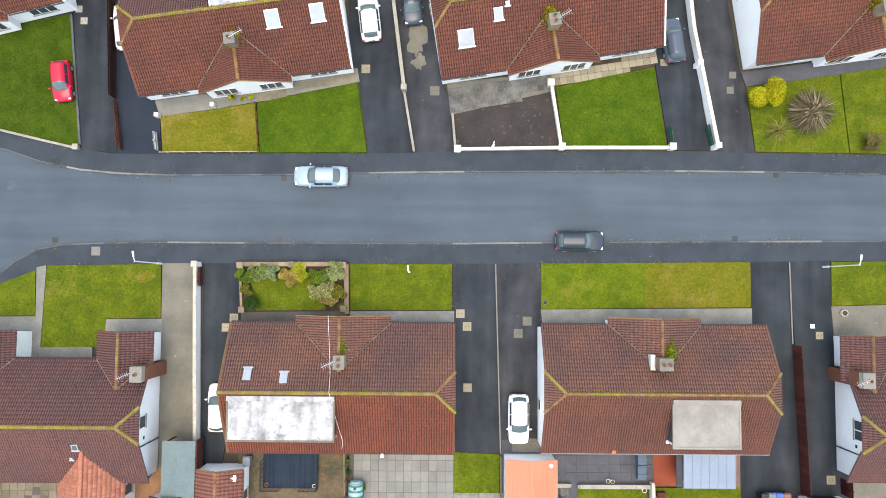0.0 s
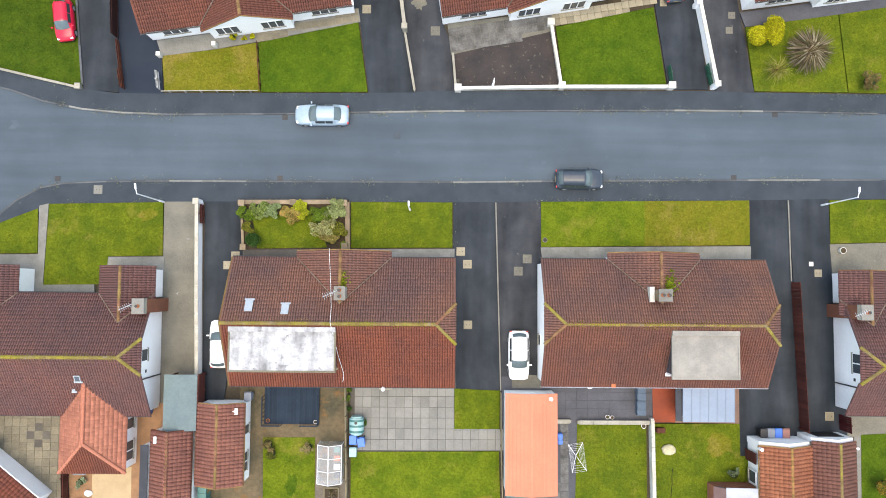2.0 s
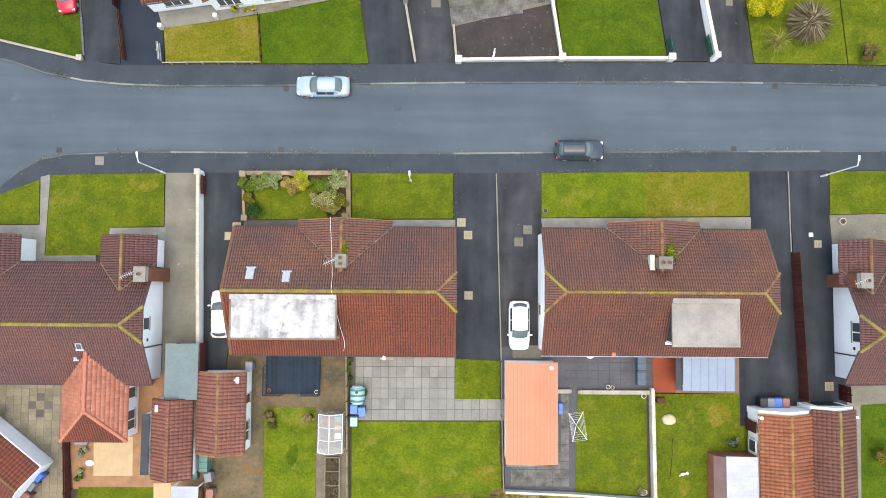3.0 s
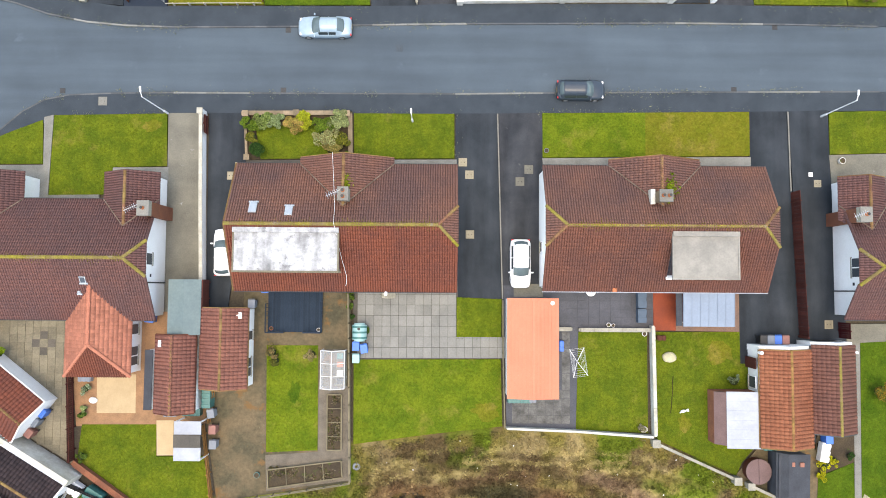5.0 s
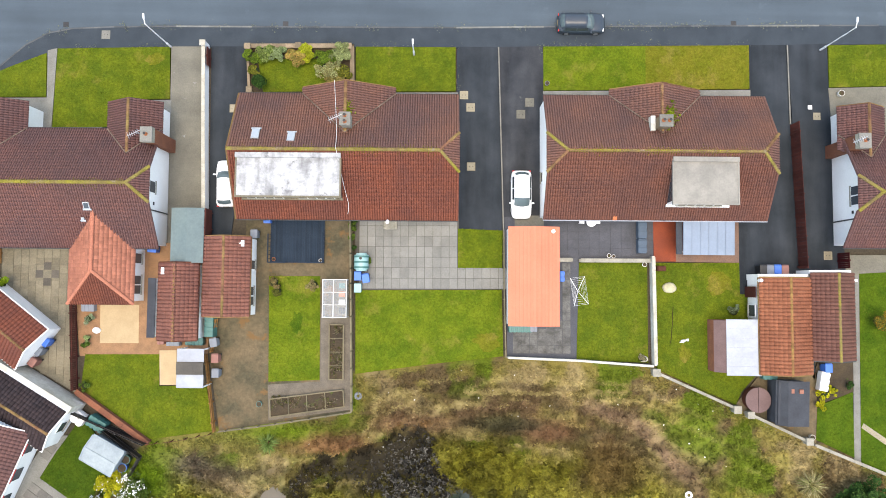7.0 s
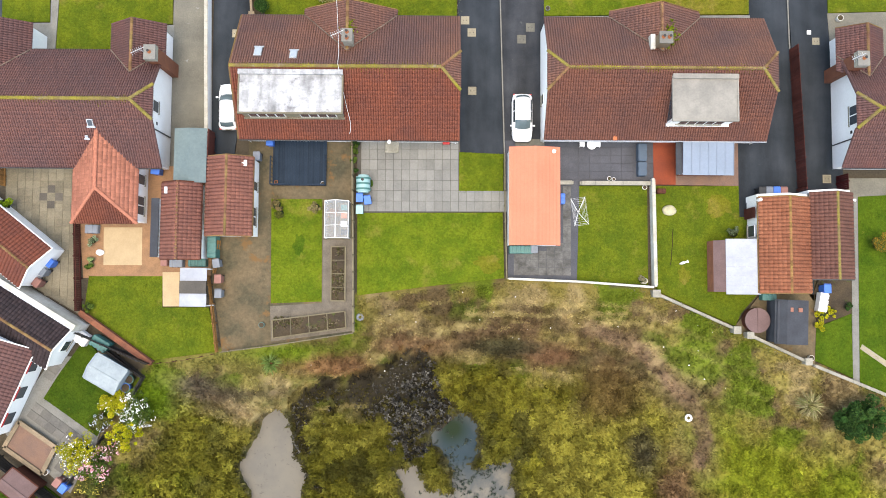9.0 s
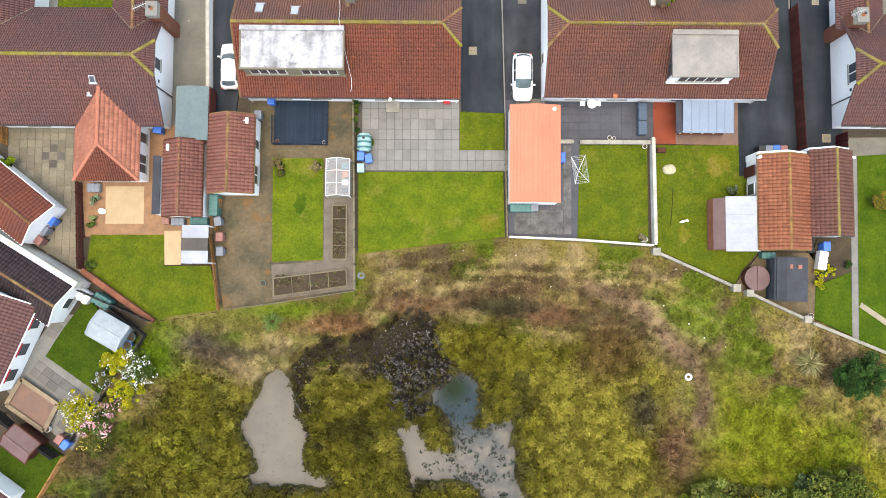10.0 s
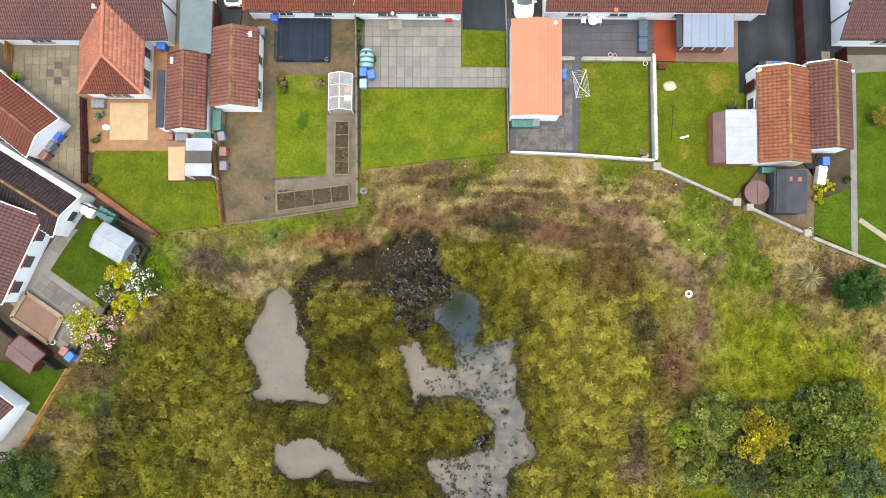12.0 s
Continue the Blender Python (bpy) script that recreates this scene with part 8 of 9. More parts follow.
# ---- shrubs and trees ----
def leaf_cloud(name, cx, cy, cz, rx, ry, rz, n, leaf, colours, rng, up=0.6, tight=False):
    """Small leaves over and inside a lumpy crown."""
    v = rng.normal(0, 1, (n, 3))
    v /= np.linalg.norm(v, axis=1)[:, None]
    v[:, 2] = np.where(v[:, 2] < -0.3, -v[:, 2], v[:, 2])
    wide = max(rx, ry) > 1.3 and not tight
    m = max(6, int((60 if wide else 24) * max(rx, ry) / 1.5))
    knob = rng.normal(0, 1, (m, 3))
    knob /= np.linalg.norm(knob, axis=1)[:, None]
    knob[:, 2] = np.abs(knob[:, 2]) * 0.9
    knob *= rng.uniform(0.3, 0.45, (m, 1)) if tight else rng.uniform(0.25, 1.12 if wide else 0.95, (m, 1))
    which = rng.randint(0, m, n)
    bulk = (rng.uniform(0.52, 0.6, m) if tight else rng.uniform(0.09, 0.3, m) if wide else rng.uniform(0.18, 0.42, m))[which] * (0.75 + 0.25 * rng.uniform(0, 1, n) ** 0.5)
    c = (knob[which] + v * bulk[:, None]) * np.array((rx, ry, rz)) * 1.02 + np.array((cx, cy, cz))
    tone = rng.uniform(0.5 if wide else 0.72, 1.4 if wide else 1.28, (m, 1))[which] * (rng.uniform(0.94, 1.07, (m, 3)) if wide else np.ones((m, 3)))[which]
    nrm = v * (1 - up) + np.array((0, 0, up)) + rng.normal(0, 0.35, (n, 3))
    nrm /= np.linalg.norm(nrm, axis=1)[:, None]
    t = np.cross(nrm, rng.normal(0, 1, (n, 3)))
    t /= np.linalg.norm(t, axis=1)[:, None]
    b = np.cross(nrm, t)
    s = leaf * rng.uniform(0.6, 1.4, n)[:, None]
    verts = np.stack((c - t * s, c + b * s * 0.5, c + t * s, c - b * s * 0.5), 1).reshape(-1, 3)
    pick = np.array(colours)[rng.randint(0, len(colours), n)] * rng.uniform(0.65, 1.35, (n, 1)) * tone
    return mesh_np(name, verts, np.arange(n * 4).reshape(-1, 4), PLANTS, np.repeat(pick, 4, 0))


def shrub(name, label, p, rx, ry, rz, n, leaf, colours, seed, z=0.05, flowers=None, category="shrub", group="", up=0.6, tight=False):
    rng = np.random.RandomState(seed)
    t = thing(name, label, category, group, pose(p[0], p[1], z))
    bm = tube((0, 0, -0.1), (0, 0, rz * 0.7), 0.05 + 0.03 * rx, 0.03, 8)
    for k in range(5):
        a = 2 * math.pi * k / 5 + seed
        tube((0, 0, rz * 0.25), (math.cos(a) * rx * 0.6, math.sin(a) * ry * 0.6, rz * 0.9), 0.03, 0.012, 6, bm)
    part("trunk", bm, WOOD_BROWN, t)
    # added dark core: hides the ground and stands for shade within the crown
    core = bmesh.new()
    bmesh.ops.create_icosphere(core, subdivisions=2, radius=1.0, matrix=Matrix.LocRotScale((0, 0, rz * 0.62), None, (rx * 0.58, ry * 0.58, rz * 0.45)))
    part("dark_core", core, CORE_SHADE, t, smooth=True)
    part("crown", leaf_cloud("crown", 0, 0, rz * 0.75, rx, ry, rz * 0.7, n, leaf, colours, rng, up, tight), PLANTS, t)
    if flowers:
        part("blossom", leaf_cloud("blossom", 0, 0, rz * 0.8, rx * 1.03, ry * 1.03, rz * 0.74, flowers[0], flowers[1], flowers[2], rng, 0.85), PLANTS, t)
    return t


def spiky(name, label, p, r, h, n, colours, seed, z=0.05, width=0.05):
    """A plant of long arching blades."""
    rng = np.random.RandomState(seed)
    t = thing(name, label, "plant", m=pose(p[0], p[1], z))
    a = rng.uniform(0, 2 * np.pi, n)
    reach, top = r * rng.uniform(0.35, 1.0, n), h * rng.uniform(0.35, 1.0, n)
    dx, dy = np.cos(a), np.sin(a)
    w = width * rng.uniform(0.7, 1.3, n)
    rows = []
    for f, zf, wf in ((0.03, 0.0, 1.0), (0.45, 0.9, 1.0), (1.0, 0.8, 0.08)):
        cx, cy, cz = dx * reach * f, dy * reach * f, top * zf
        rows += [np.stack((cx - dy * w * wf, cy + dx * w * wf, cz), 1), np.stack((cx + dy * w * wf, cy - dx * w * wf, cz), 1)]
    verts = np.stack(rows, 1).reshape(-1, 3)
    base = np.arange(n)[:, None] * 6
    faces = np.concatenate((base + np.array((0, 1, 3, 2)), base + np.array((2, 3, 5, 4))), 0)
    pick = np.array(colours)[rng.randint(0, len(colours), n)] * rng.uniform(0.6, 1.4, (n, 1))
    part("leaf_rosette", mesh_np("leaf_rosette", verts, faces, PLANTS, np.repeat(pick, 6, 0)), PLANTS, t)
    part("crown_base", tube((0, 0, -0.1), (0, 0, h * 0.35), 0.12, 0.08, 10), WOOD_BROWN, t)
    return t


# near-black green of the added core, the shade deep in a crown
CORE_SHADE = surface("crown_core_shade", (0.025, 0.035, 0.012), (0.018, 0.026, 0.01), 0.95, 3.0, 20, 0.4, 0.6, 20)
GOLD = ((0.25, 0.24, 0.01), (0.19, 0.2, 0.01), (0.3, 0.27, 0.02))
LEAF = ((0.035, 0.065, 0.012), (0.05, 0.085, 0.014), (0.07, 0.1, 0.02))
DARK = ((0.015, 0.04, 0.01), (0.028, 0.06, 0.014))
OLIVE = ((0.06, 0.07, 0.015), (0.09, 0.09, 0.02), (0.045, 0.05, 0.015))
shrub("shrub", "clipped golden conifer shrub on a front lawn", (24.46, 14.89), 0.95, 1.0, 1.5, 4600, 0.075, GOLD, 1, tight=True)
shrub("shrub", "clipped golden conifer shrub on a front lawn", (25.73, 15.39), 1.0, 1.45, 1.6, 6000, 0.075, GOLD, 2, tight=True)
spiky("spiky_shrub", "large spiky shrub with dry purple-brown blades", (29.07, 13.70), 2.25, 1.7, 1100, ((0.12, 0.095, 0.055), (0.08, 0.06, 0.04), (0.2, 0.175, 0.12), (0.06, 0.058, 0.025)), 3, width=0.04)
spiky("bare_shrub", "thin bare shrub with wispy yellow twigs", (26.41, 12.16), 1.7, 1.5, 120, ((0.2, 0.18, 0.06), (0.15, 0.16, 0.03)), 4, width=0.018)
shrub("shrub", "brownish rounded shrub at a lawn's edge", (34.38, 11.24), 0.95, 0.85, 0.9, 1600, 0.07, ((0.14, 0.085, 0.04), (0.1, 0.08, 0.03), (0.08, 0.09, 0.03)), 5)
shrub("shrub", "clipped dark green ball shrub in a flower bed", (-18.32, -2.89), 0.72, 0.72, 0.95, 2600, 0.06, DARK, 6, tight=True)
bed = ((-18.94, -0.61, 0.55, LEAF), (-17.99, -0.27, 0.6, ((0.1, 0.13, 0.06), (0.06, 0.09, 0.03))), (-16.90, -0.31, 0.5, ((0.12, 0.16, 0.11), (0.08, 0.11, 0.06))), (-15.13, -0.57, 0.6, ((0.17, 0.115, 0.05), (0.12, 0.11, 0.04))), (-14.37, -0.43, 0.55, ((0.17, 0.19, 0.02), (0.13, 0.15, 0.02))),
       (-12.84, -0.55, 0.6, LEAF), (-11.42, -0.25, 0.6, ((0.13, 0.16, 0.1), (0.09, 0.11, 0.06))), (-12.35, -1.60, 0.7, ((0.14, 0.16, 0.1), (0.1, 0.09, 0.05))), (-11.30, -1.97, 0.6, OLIVE), (-11.86, -2.69, 0.55, ((0.16, 0.125, 0.06), (0.1, 0.1, 0.04))), (-18.83, -1.67, 0.4, OLIVE), (-10.66, -3.28, 0.35, LEAF))
for k, (bx, by, r, colours) in enumerate(bed):
    shrub("shrub", "low mixed flower-bed shrub with pale and russet leaves", (bx, by), r * 1.65, r * 1.5, r * 1.1, 2600, 0.07, tuple((c[0] * 1.35, c[1] * 1.3, c[2] * 0.9) for c in colours), 20 + k, group="flower bed shrubs")
WHITE_BLOOM, PINK_BLOOM = ((0.75, 0.76, 0.72), (0.6, 0.62, 0.6)), ((0.65, 0.3, 0.36), (0.5, 0.22, 0.26), (0.7, 0.5, 0.5))
for k, (p, r, colours, fl) in enumerate((((-32.65, -41.05), 1.15, GOLD, (260, 0.07, WHITE_BLOOM)), ((-31.37, -42.13), 0.95, LEAF, (700, 0.08, PINK_BLOOM)), ((-29.93, -36.90), 0.9, GOLD, (30, 0.06, WHITE_BLOOM)), ((-29.13, -39.32), 0.95, GOLD, (20, 0.06, WHITE_BLOOM)),
                                              ((-27.86, -37.31), 1.05, LEAF, (420, 0.08, WHITE_BLOOM)), ((-30.33, -40.66), 0.7, OLIVE, (200, 0.07, PINK_BLOOM)), ((-28.59, -38.46), 0.7, OLIVE, (200, 0.07, WHITE_BLOOM)), ((-31.65, -43.61), 0.85, OLIVE, (160, 0.06, ((0.5, 0.4, 0.08),))), ((-31.03, -38.49), 0.6, OLIVE, (160, 0.06, ((0.5, 0.56, 0.62),))))):
    shrub("flowering_shrub", "flowering garden shrub with many small blossoms", p, r * 1.4, r * 1.4, r * 1.2, 2800, 0.075, colours, 50 + k, -0.3, fl, group="flowering shrubs")


def ground_at(p):
    return float(height(np.array([p[0]]), np.array([p[1]]))[0])


def scrub(label, p, r, h, n, leaf, colours, seed, name="bush", flowers=None):
    n = int(n * 1.4)
    shrub(name, label, p, r, r * 0.92, h, n, leaf, colours, seed, ground_at(p) - 0.05, flowers, category="bush")


GORSE = ((0.1, 0.125, 0.028), (0.065, 0.09, 0.02), (0.14, 0.15, 0.035))
BLUEGREEN = ((0.052, 0.085, 0.035), (0.075, 0.11, 0.045), (0.03, 0.05, 0.02))
scrub("dense dark green bush at a garden corner", (32.07, -37.60), 1.9, 2.0, 7000, 0.11, DARK, 70)
scrub("grey-green scrub bush with small leaves", (20.72, -48.97), 2.3, 2.0, 7000, 0.12, GORSE, 71)
scrub("gorse bush covered with yellow flower", (24.16, -50.33), 2.2, 2.3, 6000, 0.11, ((0.2, 0.17, 0.012), (0.09, 0.09, 0.02), (0.26, 0.21, 0.015)), 72)
scrub("olive scrub willow above the marsh", (22.90, -53.19), 2.4, 2.4, 7500, 0.12, ((0.09, 0.09, 0.025), (0.05, 0.06, 0.018), (0.035, 0.06, 0.03)), 73)
scrub("grey-green scrub bush with small leaves", (19.54, -52.50), 2.0, 1.9, 6000, 0.12, GORSE, 74)
scrub("tall dark green scrub willow bush", (30.47, -48.85), 3.2, 2.7, 11000, 0.13, ((0.075, 0.1, 0.018), (0.045, 0.065, 0.014), (0.115, 0.135, 0.028)), 75)
scrub("tall dark green scrub willow bush", (27.23, -53.39), 3.0, 2.7, 10000, 0.13, ((0.052, 0.072, 0.014), (0.1, 0.12, 0.022)), 76)
scrub("blue-green scrub willow above the marsh", (31.57, -53.13), 2.6, 2.5, 8000, 0.12, BLUEGREEN, 77)
scrub("grey-green scrub bush with small leaves", (26.45, -48.44), 1.6, 1.5, 4000, 0.11, GORSE, 78)
scrub("low dark green bush by a fence", (-37.43, -53.86), 2.4, 1.4, 7000, 0.11, ((0.03, 0.055, 0.018), (0.045, 0.07, 0.02)), 79)
scrub("low dark green bush by a fence", (-39.06, -55.40), 2.0, 1.4, 5000, 0.11, LEAF, 80)
shrub("shrub", "rounded shrub with yellow leaves on a lawn", (34.47, -22.98), 0.95, 0.95, 1.1, 2200, 0.08, ((0.25, 0.15, 0.02), (0.1, 0.11, 0.02), (0.06, 0.08, 0.02)), 81)
shrub("shrub", "clipped bright green shrub by a fence", (-39.77, -20.30), 0.85, 0.85, 1.1, 2200, 0.07, ((0.12, 0.18, 0.01), (0.09, 0.14, 0.01)), 82)
for k, (p, r, colours) in enumerate((((29.70, -29.04), 0.6, GOLD), ((30.52, -28.70), 0.5, GOLD), ((29.35, -29.90), 0.5, GOLD), ((31.87, -28.31), 0.45, DARK), ((-32.33, -23.16), 0.5, ((0.2, 0.24, 0.16), (0.12, 0.16, 0.08))), ((-32.44, -24.83), 0.4, ((0.16, 0.2, 0.08),)), ((-32.63, -25.37), 0.4, LEAF),
                                           ((22.23, -22.15), 0.6, ((0.12, 0.16, 0.1), (0.08, 0.1, 0.05))), ((-28.13, -17.00), 0.4, LEAF), ((-10.14, -15.19), 0.4, LEAF), ((-10.27, -16.17), 0.4, LEAF), ((-8.77, -18.05), 0.4, LEAF), ((-10.14, -14.68), 0.42, DARK), ((-10.13, -15.37), 0.38, LEAF), ((-10.17, -16.10), 0.36, LEAF), ((-10.07, -16.93), 0.3, DARK), ((-16.75, -19.97), 0.7, ((0.16, 0.11, 0.05), (0.12, 0.11, 0.04))), ((-13.37, -20.20), 0.6, ((0.2, 0.15, 0.08), (0.15, 0.14, 0.05))), ((-16.40, -20.71), 0.5, OLIVE), ((-32.46, -28.79), 0.5, LEAF), ((14.39, -26.17), 0.4, ((0.2, 0.17, 0.1), (0.1, 0.1, 0.06))),
                                           ((-20.58, 14.87), 0.4, GOLD), ((-19.58, 14.73), 0.3, GOLD), ((-18.91, 14.82), 0.3, GOLD), ((-33.81, -21.80), 0.35, ((0.14, 0.11, 0.06),)))):
    shrub("small_shrub", "small garden shrub with mixed leaves", p, r, r, r * 0.9, 600, 0.055, colours, 90 + k, group="small shrubs")
for p, r, h, n, colours, seed, label in (((-16.93, -33.43), 1.15, 1.2, 130, ((0.12, 0.17, 0.05), (0.08, 0.13, 0.03)), 110, "pale green spiky palm-like plant on the bank"), ((28.58, -36.60), 1.5, 1.4, 260, ((0.26, 0.23, 0.12), (0.2, 0.18, 0.08), (0.14, 0.15, 0.05)), 111, "straw-coloured pampas tussock on the bank"),
                                         ((16.26, -54.71), 0.7, 0.7, 80, ((0.2, 0.18, 0.12), (0.12, 0.1, 0.06)), 112, "dead straw tussock above the marsh")):
    spiky("tussock", label, p, r, h, n, colours, seed, ground_at(p), 0.03)

# a thicket of smaller bushes round the large ones
rng = np.random.RandomState(77)
THICKET = [(18.47, -46.83), (27.47, -46.27), (35.25, -46.22), (35.45, -56.23), (17.15, -56.38), (16.72, -51.64)]
tx, ty = sprinkle(160, min(p[0] for p in THICKET), min(p[1] for p in THICKET), max(p[0] for p in THICKET), max(p[1] for p in THICKET), rng)
chosen = np.where(inside(tx, ty, THICKET))[0][:34]
for k, q in enumerate(chosen):
    r = rng.uniform(0.7, 1.5)
    scrub("low scrub bush in a mixed thicket", (tx[q], ty[q]), r, r * rng.uniform(0.8, 1.3), 1500, 0.11, (GORSE, OLIVE, BLUEGREEN, ((0.13, 0.165, 0.02), (0.1, 0.135, 0.015)), ((0.19, 0.165, 0.03), (0.13, 0.12, 0.03)))[k % 5], 200 + k)

# weeds and moss along kerbs, walls and drive edges
wx_, wy_ = [], []
for line in (SOUTH_KERB[2:-1], NORTH_KERB[2:-1], [(-1.24, 10.25), (17.62, 10.50)], [(6.11, 0.72), (24.16, 0.96)], [(-10.20, 0.58), (-1.41, 0.60)], [(-36.11, 0.21), (-26.35, 0.44)], [(-19.63, 0.50), (-10.43, 0.58)], [(24.68, 10.31), (35.40, 10.19)], [(-26.51, 9.90), (-8.87, 10.00)], [(-33.60, 10.24), (-39.84, 11.57)],
             [(-1.37, 0.60), (-1.34, -3.38)], [(6.11, 0.72), (6.13, -3.30)], [(3.11, -26.35), (15.30, -27.08)], [(15.58, -27.60), (28.21, -33.23)], [(-9.91, -20.61), (2.60, -20.49)], [(-17.30, -19.46), (-17.17, -28.40)]):
    for (ax, ay), (bx, by) in zip(line, line[1:]):
        n = int(math.hypot(bx - ax, by - ay) * 24)
        t = rng.uniform(0, 1, n)
        patchy = fbm(ax + (bx - ax) * t, ay + (by - ay) * t, 2.0, 51) > 0.05
        wx_.append((ax + (bx - ax) * t + rng.normal(0, 0.22, n))[patchy]), wy_.append((ay + (by - ay) * t + rng.normal(0, 0.22, n))[patchy])
x, y = np.concatenate(wx_), np.concatenate(wy_)
tint = np.array((0.1, 0.11, 0.05)) * rng.uniform(0.5, 1.5, (len(x), 1)) + rng.uniform(0, 0.14, (len(x), 1)) * np.array((1.0, 0.97, 0.85))
tagged(new("weeds", blades("weeds", x, y, np.full(len(x), 0.01), rng.uniform(0.03, 0.09, len(x)), tint, rng, 4, 1.2, 0.35)), "small weeds and moss along kerbs and walls", "weeds", kind="stuff")

# litter and pale stones on the bank
rng = np.random.RandomState(9)
lx, ly = sprinkle(900, -14, -36, 24, -27, rng)
ld = beyond(lx, ly)
sel = np.where((ld > 0.6) & (ld < 6.5))[0][:30]
chip = bm_mesh("litter", block(-0.07, -0.05, 0, 0.07, 0.05, 0.04, 0.012), PVC)
for k in sel:
    ob = new("litter", chip)
    s = rng.uniform(0.35, 0.95)
    ob.matrix_basis = Matrix.Translation((lx[k], ly[k], float(ground_at((lx[k], ly[k]))) + 0.12)) @ Euler((rng.uniform(-0.4, 0.4), rng.uniform(-0.4, 0.4), rng.uniform(0, 6))).to_matrix().to_4x4() @ Matrix.Diagonal((s, s, s, 1))
    tagged(ob, "scrap of pale litter lying on the bank", "litter", "litter on the bank")


# ---- grass blades over the lawns ----
rng = np.random.RandomState(14)
gx_, gy_, gc_ = [], [], []
TINTS = {LAWN.name: (0.095, 0.122, 0.011), LAWN_RICH.name: (0.06, 0.1, 0.009), LAWN_DEEP.name: (0.045, 0.078, 0.008), LAWN_DRY.name: (0.135, 0.13, 0.016), LAWN_BRIGHT.name: (0.102, 0.135, 0.012)}
for points, material, label in LAWN_OUTLINES:
    xs, ys = [p[0] for p in points], [p[1] for p in points]
    n = int((max(xs) - min(xs)) * (max(ys) - min(ys)) * 34)
    x, y = sprinkle(n, min(xs), min(ys), max(xs), max(ys), rng)
    ok = inside(x, y, points)
    x, y = x[ok], y[ok]
    tint = np.array(TINTS[material.name]) * (1 + 0.3 * fbm(x, y, 1.6, 41)[:, None]) * rng.uniform(0.7, 1.3, (len(x), 1))
    tint = blend(tint, step(fbm(x, y, 2.8, 43), 0.3, 0.7) * 0.6, (0.16, 0.145, 0.03))
    gx_.append(x), gy_.append(y), gc_.append(np.clip(tint, 0.003, 1))
x, y, tint = np.concatenate(gx_), np.concatenate(gy_), np.concatenate(gc_)
tagged(new("lawn_grass", blades("lawn_grass", x, y, np.full(len(x), 0.05), rng.uniform(0.05, 0.1, len(x)), tint, rng, 4, 1.1, 0.3)), "short mown grass blades on the lawns", "grass", kind="stuff")


# ---- small things on the lawn by the double garage, and the path behind the end house ----
area("path", [(3.7, -14.1), (6.2, -14.1), (6.2, -15.2), (3.7, -15.2)], CONC_GREY, 0.035, "pale concrete ramp before a garage", "path")
area("path", [(32.0, -17.3), (38.6, -17.2), (38.6, -18.95), (32.0, -19.05)], CONC_GREY, 0.03, "grey concrete path behind a house", "path")
hose = thing("garden_hose", "thin dark hose lying on a lawn", "hose", m=pose(17.08, -23.3, 0.07))
hose_line = [(0.12, 1.5), (0.05, 0.9), (0.07, 0.2), (-0.02, -0.5), (-0.05, -1.1), (-0.14, -1.6)]
bm = bmesh.new()
for (ax, ay), (bx, by) in zip(hose_line, hose_line[1:]):
    tube((ax, ay, 0.01), (bx, by, 0.01), 0.022, n=6, bm=bm)
part("tube", bm, WOOD_BLACK, hose)
bird = thing("garden_ornament", "small white bird ornament on a lawn", "ornament", m=pose(17.95, -24.7, 0.05, 0, 0, 15))
bm = bmesh.new()
bmesh.ops.create_uvsphere(bm, u_segments=14, v_segments=8, radius=1.0, matrix=Matrix.LocRotScale((0, 0, 0.2), None, (0.26, 0.12, 0.13)))
part("body", bm, PVC, bird, smooth=True)
part("neck", tube((-0.2, 0, 0.22), (-0.34, 0, 0.42), 0.06, 0.045), PVC, bird, smooth=True)
part("tail", solid([(0.2, -0.05, 0.22), (0.46, -0.12, 0.27), (0.46, 0.12, 0.27), (0.2, 0.05, 0.22), (0.2, 0, 0.26), (0.46, 0, 0.31)], ((0, 1, 2, 3), (0, 4, 5, 1), (3, 2, 5, 4), (1, 5, 2), (0, 3, 4))), PVC, bird)
part("foot", tube((0, 0, 0), (0, 0, 0.12), 0.05), GREY_PLASTIC, bird)


# ---- paving slabs, one by one ----
def pave(label, points, w, d, material, top, angle=0.0, alt=None, stagger=False, ox=0.0, oy=0.0, limit=300, clear=None):
    t = thing("paving", label, "paving", kind="structure")
    xs, ys = [p[0] for p in points], [p[1] for p in points]
    me = bm_mesh("slab", block(-w / 2 + 0.012, -d / 2 + 0.012, -0.05, w / 2 - 0.012, d / 2 - 0.012, 0.0, 0.008), material)
    me2 = bm_mesh("slab", block(-w / 2 + 0.012, -d / 2 + 0.012, -0.05, w / 2 - 0.012, d / 2 - 0.012, 0.0, 0.008), alt) if alt else None
    cx, cy = (min(xs) + max(xs)) / 2, (min(ys) + max(ys)) / 2
    rnd = random.Random(int(cx * 100))
    turn = Matrix.Rotation(radians(angle), 4, "Z")
    count = 0
    reach = max(max(xs) - min(xs), max(ys) - min(ys)) * 0.75
    for j in range(-int(reach / d), int(reach / d) + 1):
        for i in range(-int(reach / w), int(reach / w) + 1):
            v = turn @ Vector(((i + (0.5 if stagger and j % 2 else 0)) * w + ox, j * d + oy, 0))
            x, y = cx + v.x, cy + v.y
            if clear and bool(inside(np.array([x]), np.array([y]), clear)[0]):
                continue
            if count < limit and bool(inside(np.array([x]), np.array([y]), points)[0]):
                ob = new("slab", me2 if me2 and rnd.random() < 0.1 else me)
                ob.parent = t
                ob.matrix_basis = Matrix.Translation((x, y, top + rnd.uniform(-0.004, 0.004))) @ turn
                count += 1


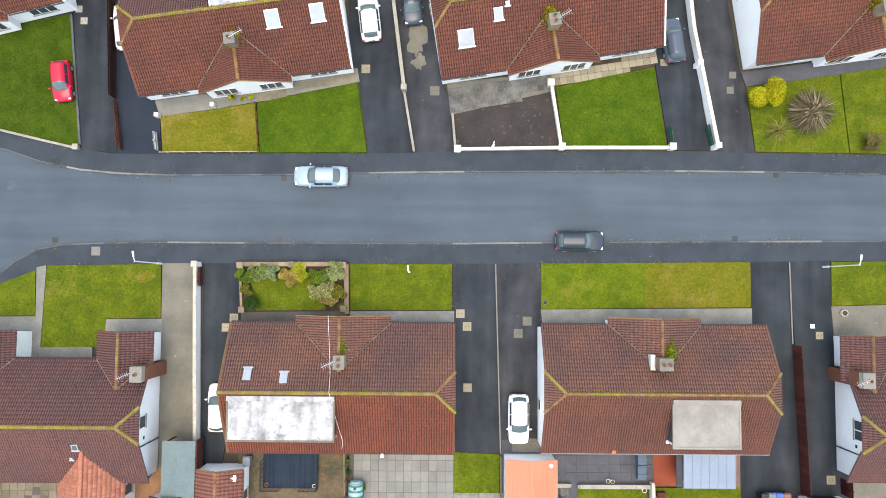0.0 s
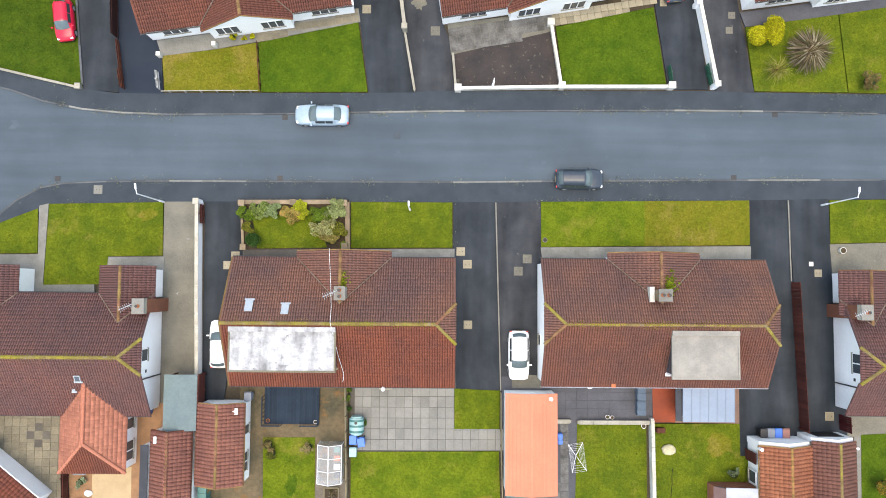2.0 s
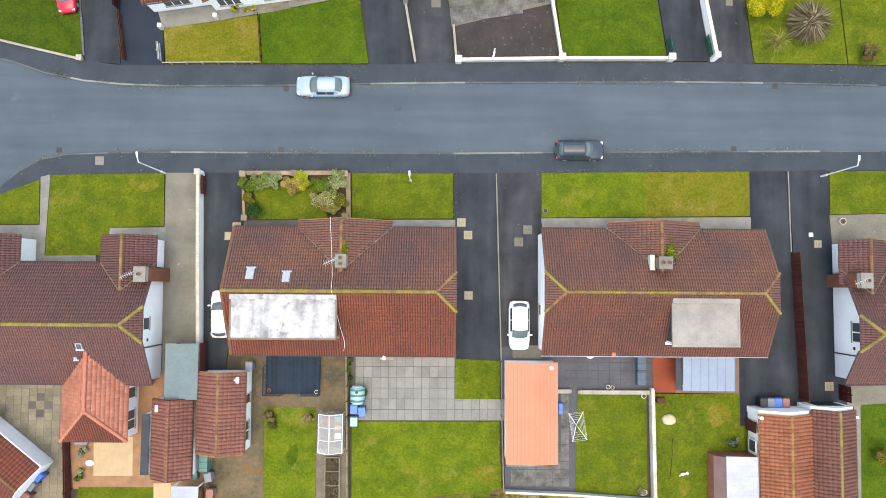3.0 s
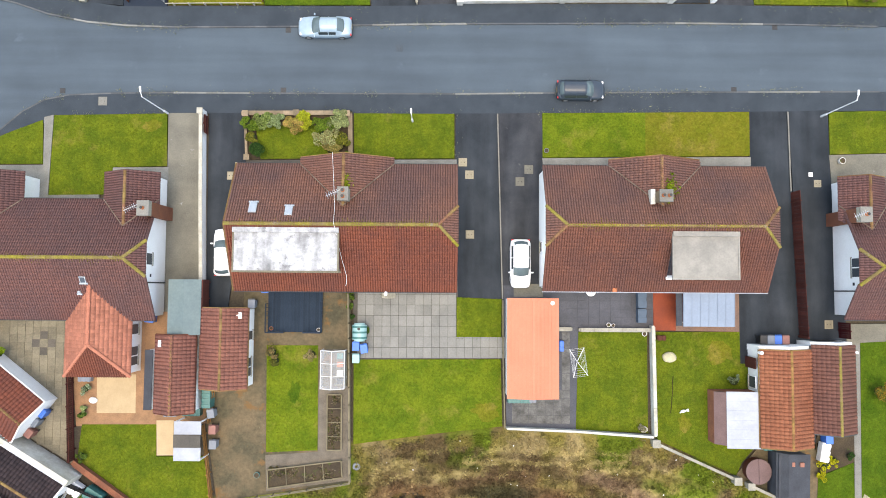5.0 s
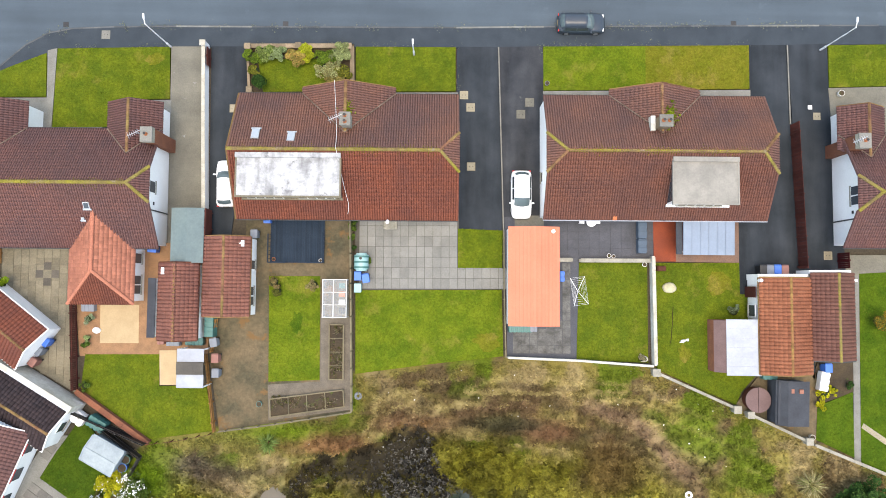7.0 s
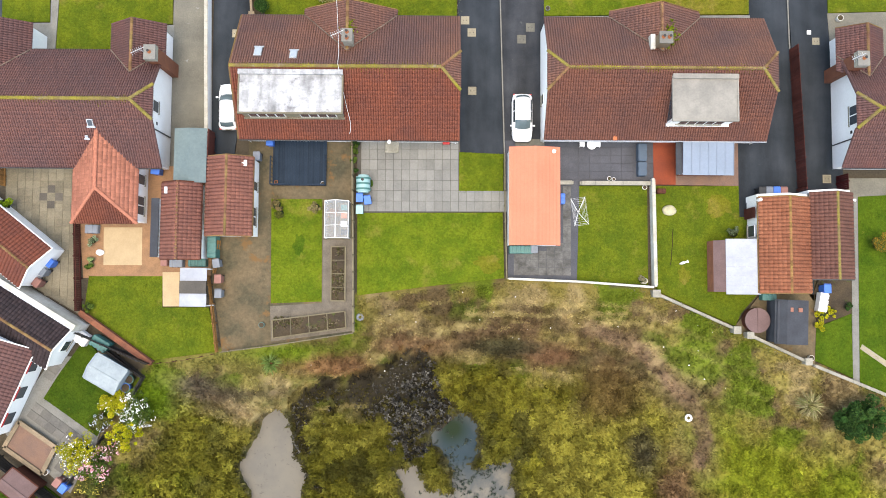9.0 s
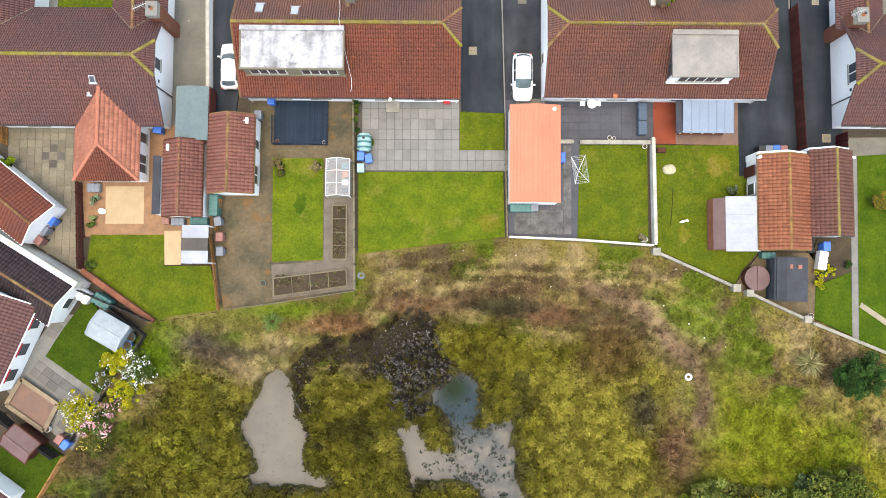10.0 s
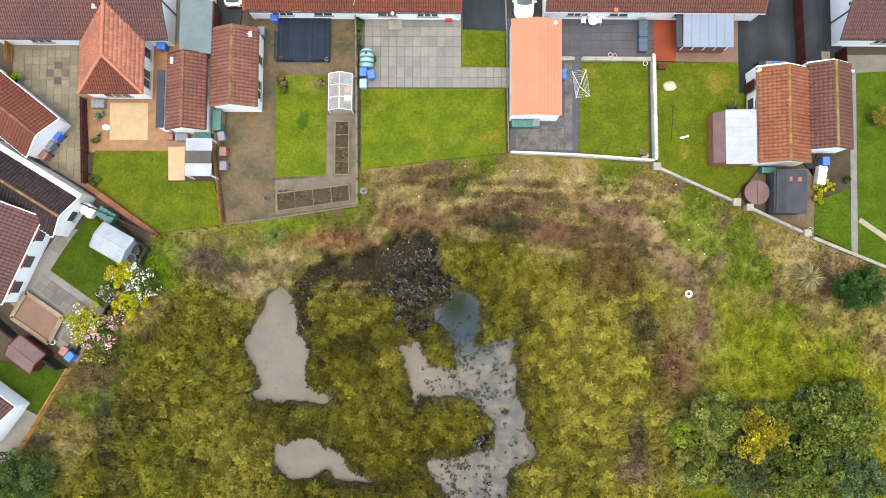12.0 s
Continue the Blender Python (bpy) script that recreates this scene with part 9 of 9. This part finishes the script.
pave("pale grey square patio slabs with dark joints", [(-9.99, -13.85), (-1.13, -13.85), (-1.10, -19.02), (2.69, -19.00), (2.70, -20.40), (-9.72, -20.51)], 0.7, 0.9, SLAB, 0.055, 0.3, oy=-0.12)
pave("mossy brown patio slabs", [(-40.07, -16.82), (-33.95, -16.80), (-33.49, -29.16), (-37.25, -27.00), (-35.73, -23.58), (-39.96, -20.79)], 0.66, 0.66, SLAB_MOSS, 0.055)
pave("grey yard slabs with fine joints", [(7.67, -13.89), (15.22, -13.89), (15.22, -17.73), (7.84, -17.75)], 0.92, 0.7, YARD_GREY, 0.05, alt=None)
pave("tan path slabs below a house front", [(7.35, 17.05), (16.03, 19.37), (16.04, 17.92), (7.37, 16.10)], 0.62, 0.62, SLAB_TAN, 0.045, 9.2)
pave("stained grey slabs of a forecourt", [(-1.89, 16.09), (7.26, 17.31), (7.27, 15.71), (-1.59, 13.60)], 0.7, 0.7, SLAB_STAINED, 0.045, 9.0)
pave("grey path slabs below a house front", [(-18.77, 15.31), (-15.41, 16.12), (-9.81, 17.36), (-9.62, 16.42), (-18.43, 14.61)], 0.7, 0.6, SLAB_MOSS, 0.05, 8.3)
pave("pale path slabs along a house front", [(-10.10, -3.57), (-1.24, -3.47), (-1.23, -4.47), (-10.07, -4.57)], 0.9, 0.55, SLAB, 0.05)
pave("pale terrace slabs", [(-37.51, -38.07), (-35.34, -33.71), (-31.20, -39.45), (-32.34, -41.14), (-34.00, -44.25), (-34.93, -42.36), (-34.72, -40.44)], 0.9, 0.7, SLAB_TERRACE, 0.055, -35, clear=[(-36.6, -36.6), (-35.2, -34.3), (-32.8, -31.2), (-29.2, -36.2), (-31.5, -40.2)])
pave("stained grey slabs round a garage", [(7.74, -17.85), (8.52, -17.84), (8.81, -26.17), (3.25, -26.01), (3.24, -23.43), (7.75, -23.39)], 0.7, 0.7, SLAB_STAINED, 0.05, alt=None)
cross = (-36.17, -19.43)
inlay = thing("paving", "cross of dark slabs let into the mossy paving", "paving", kind="structure")
for dx, dy in ((0, 0.68), (0, -0.68), (0.68, 0), (-0.68, 0), (0, 0)):
    part("slab", block(cross[0] + dx - 0.32, cross[1] + dy - 0.32, 0.0, cross[0] + dx + 0.32, cross[1] + dy + 0.32, 0.066, 0.008), SLAB_MOSS if dx == dy == 0 else SLAB_DARK, inlay)
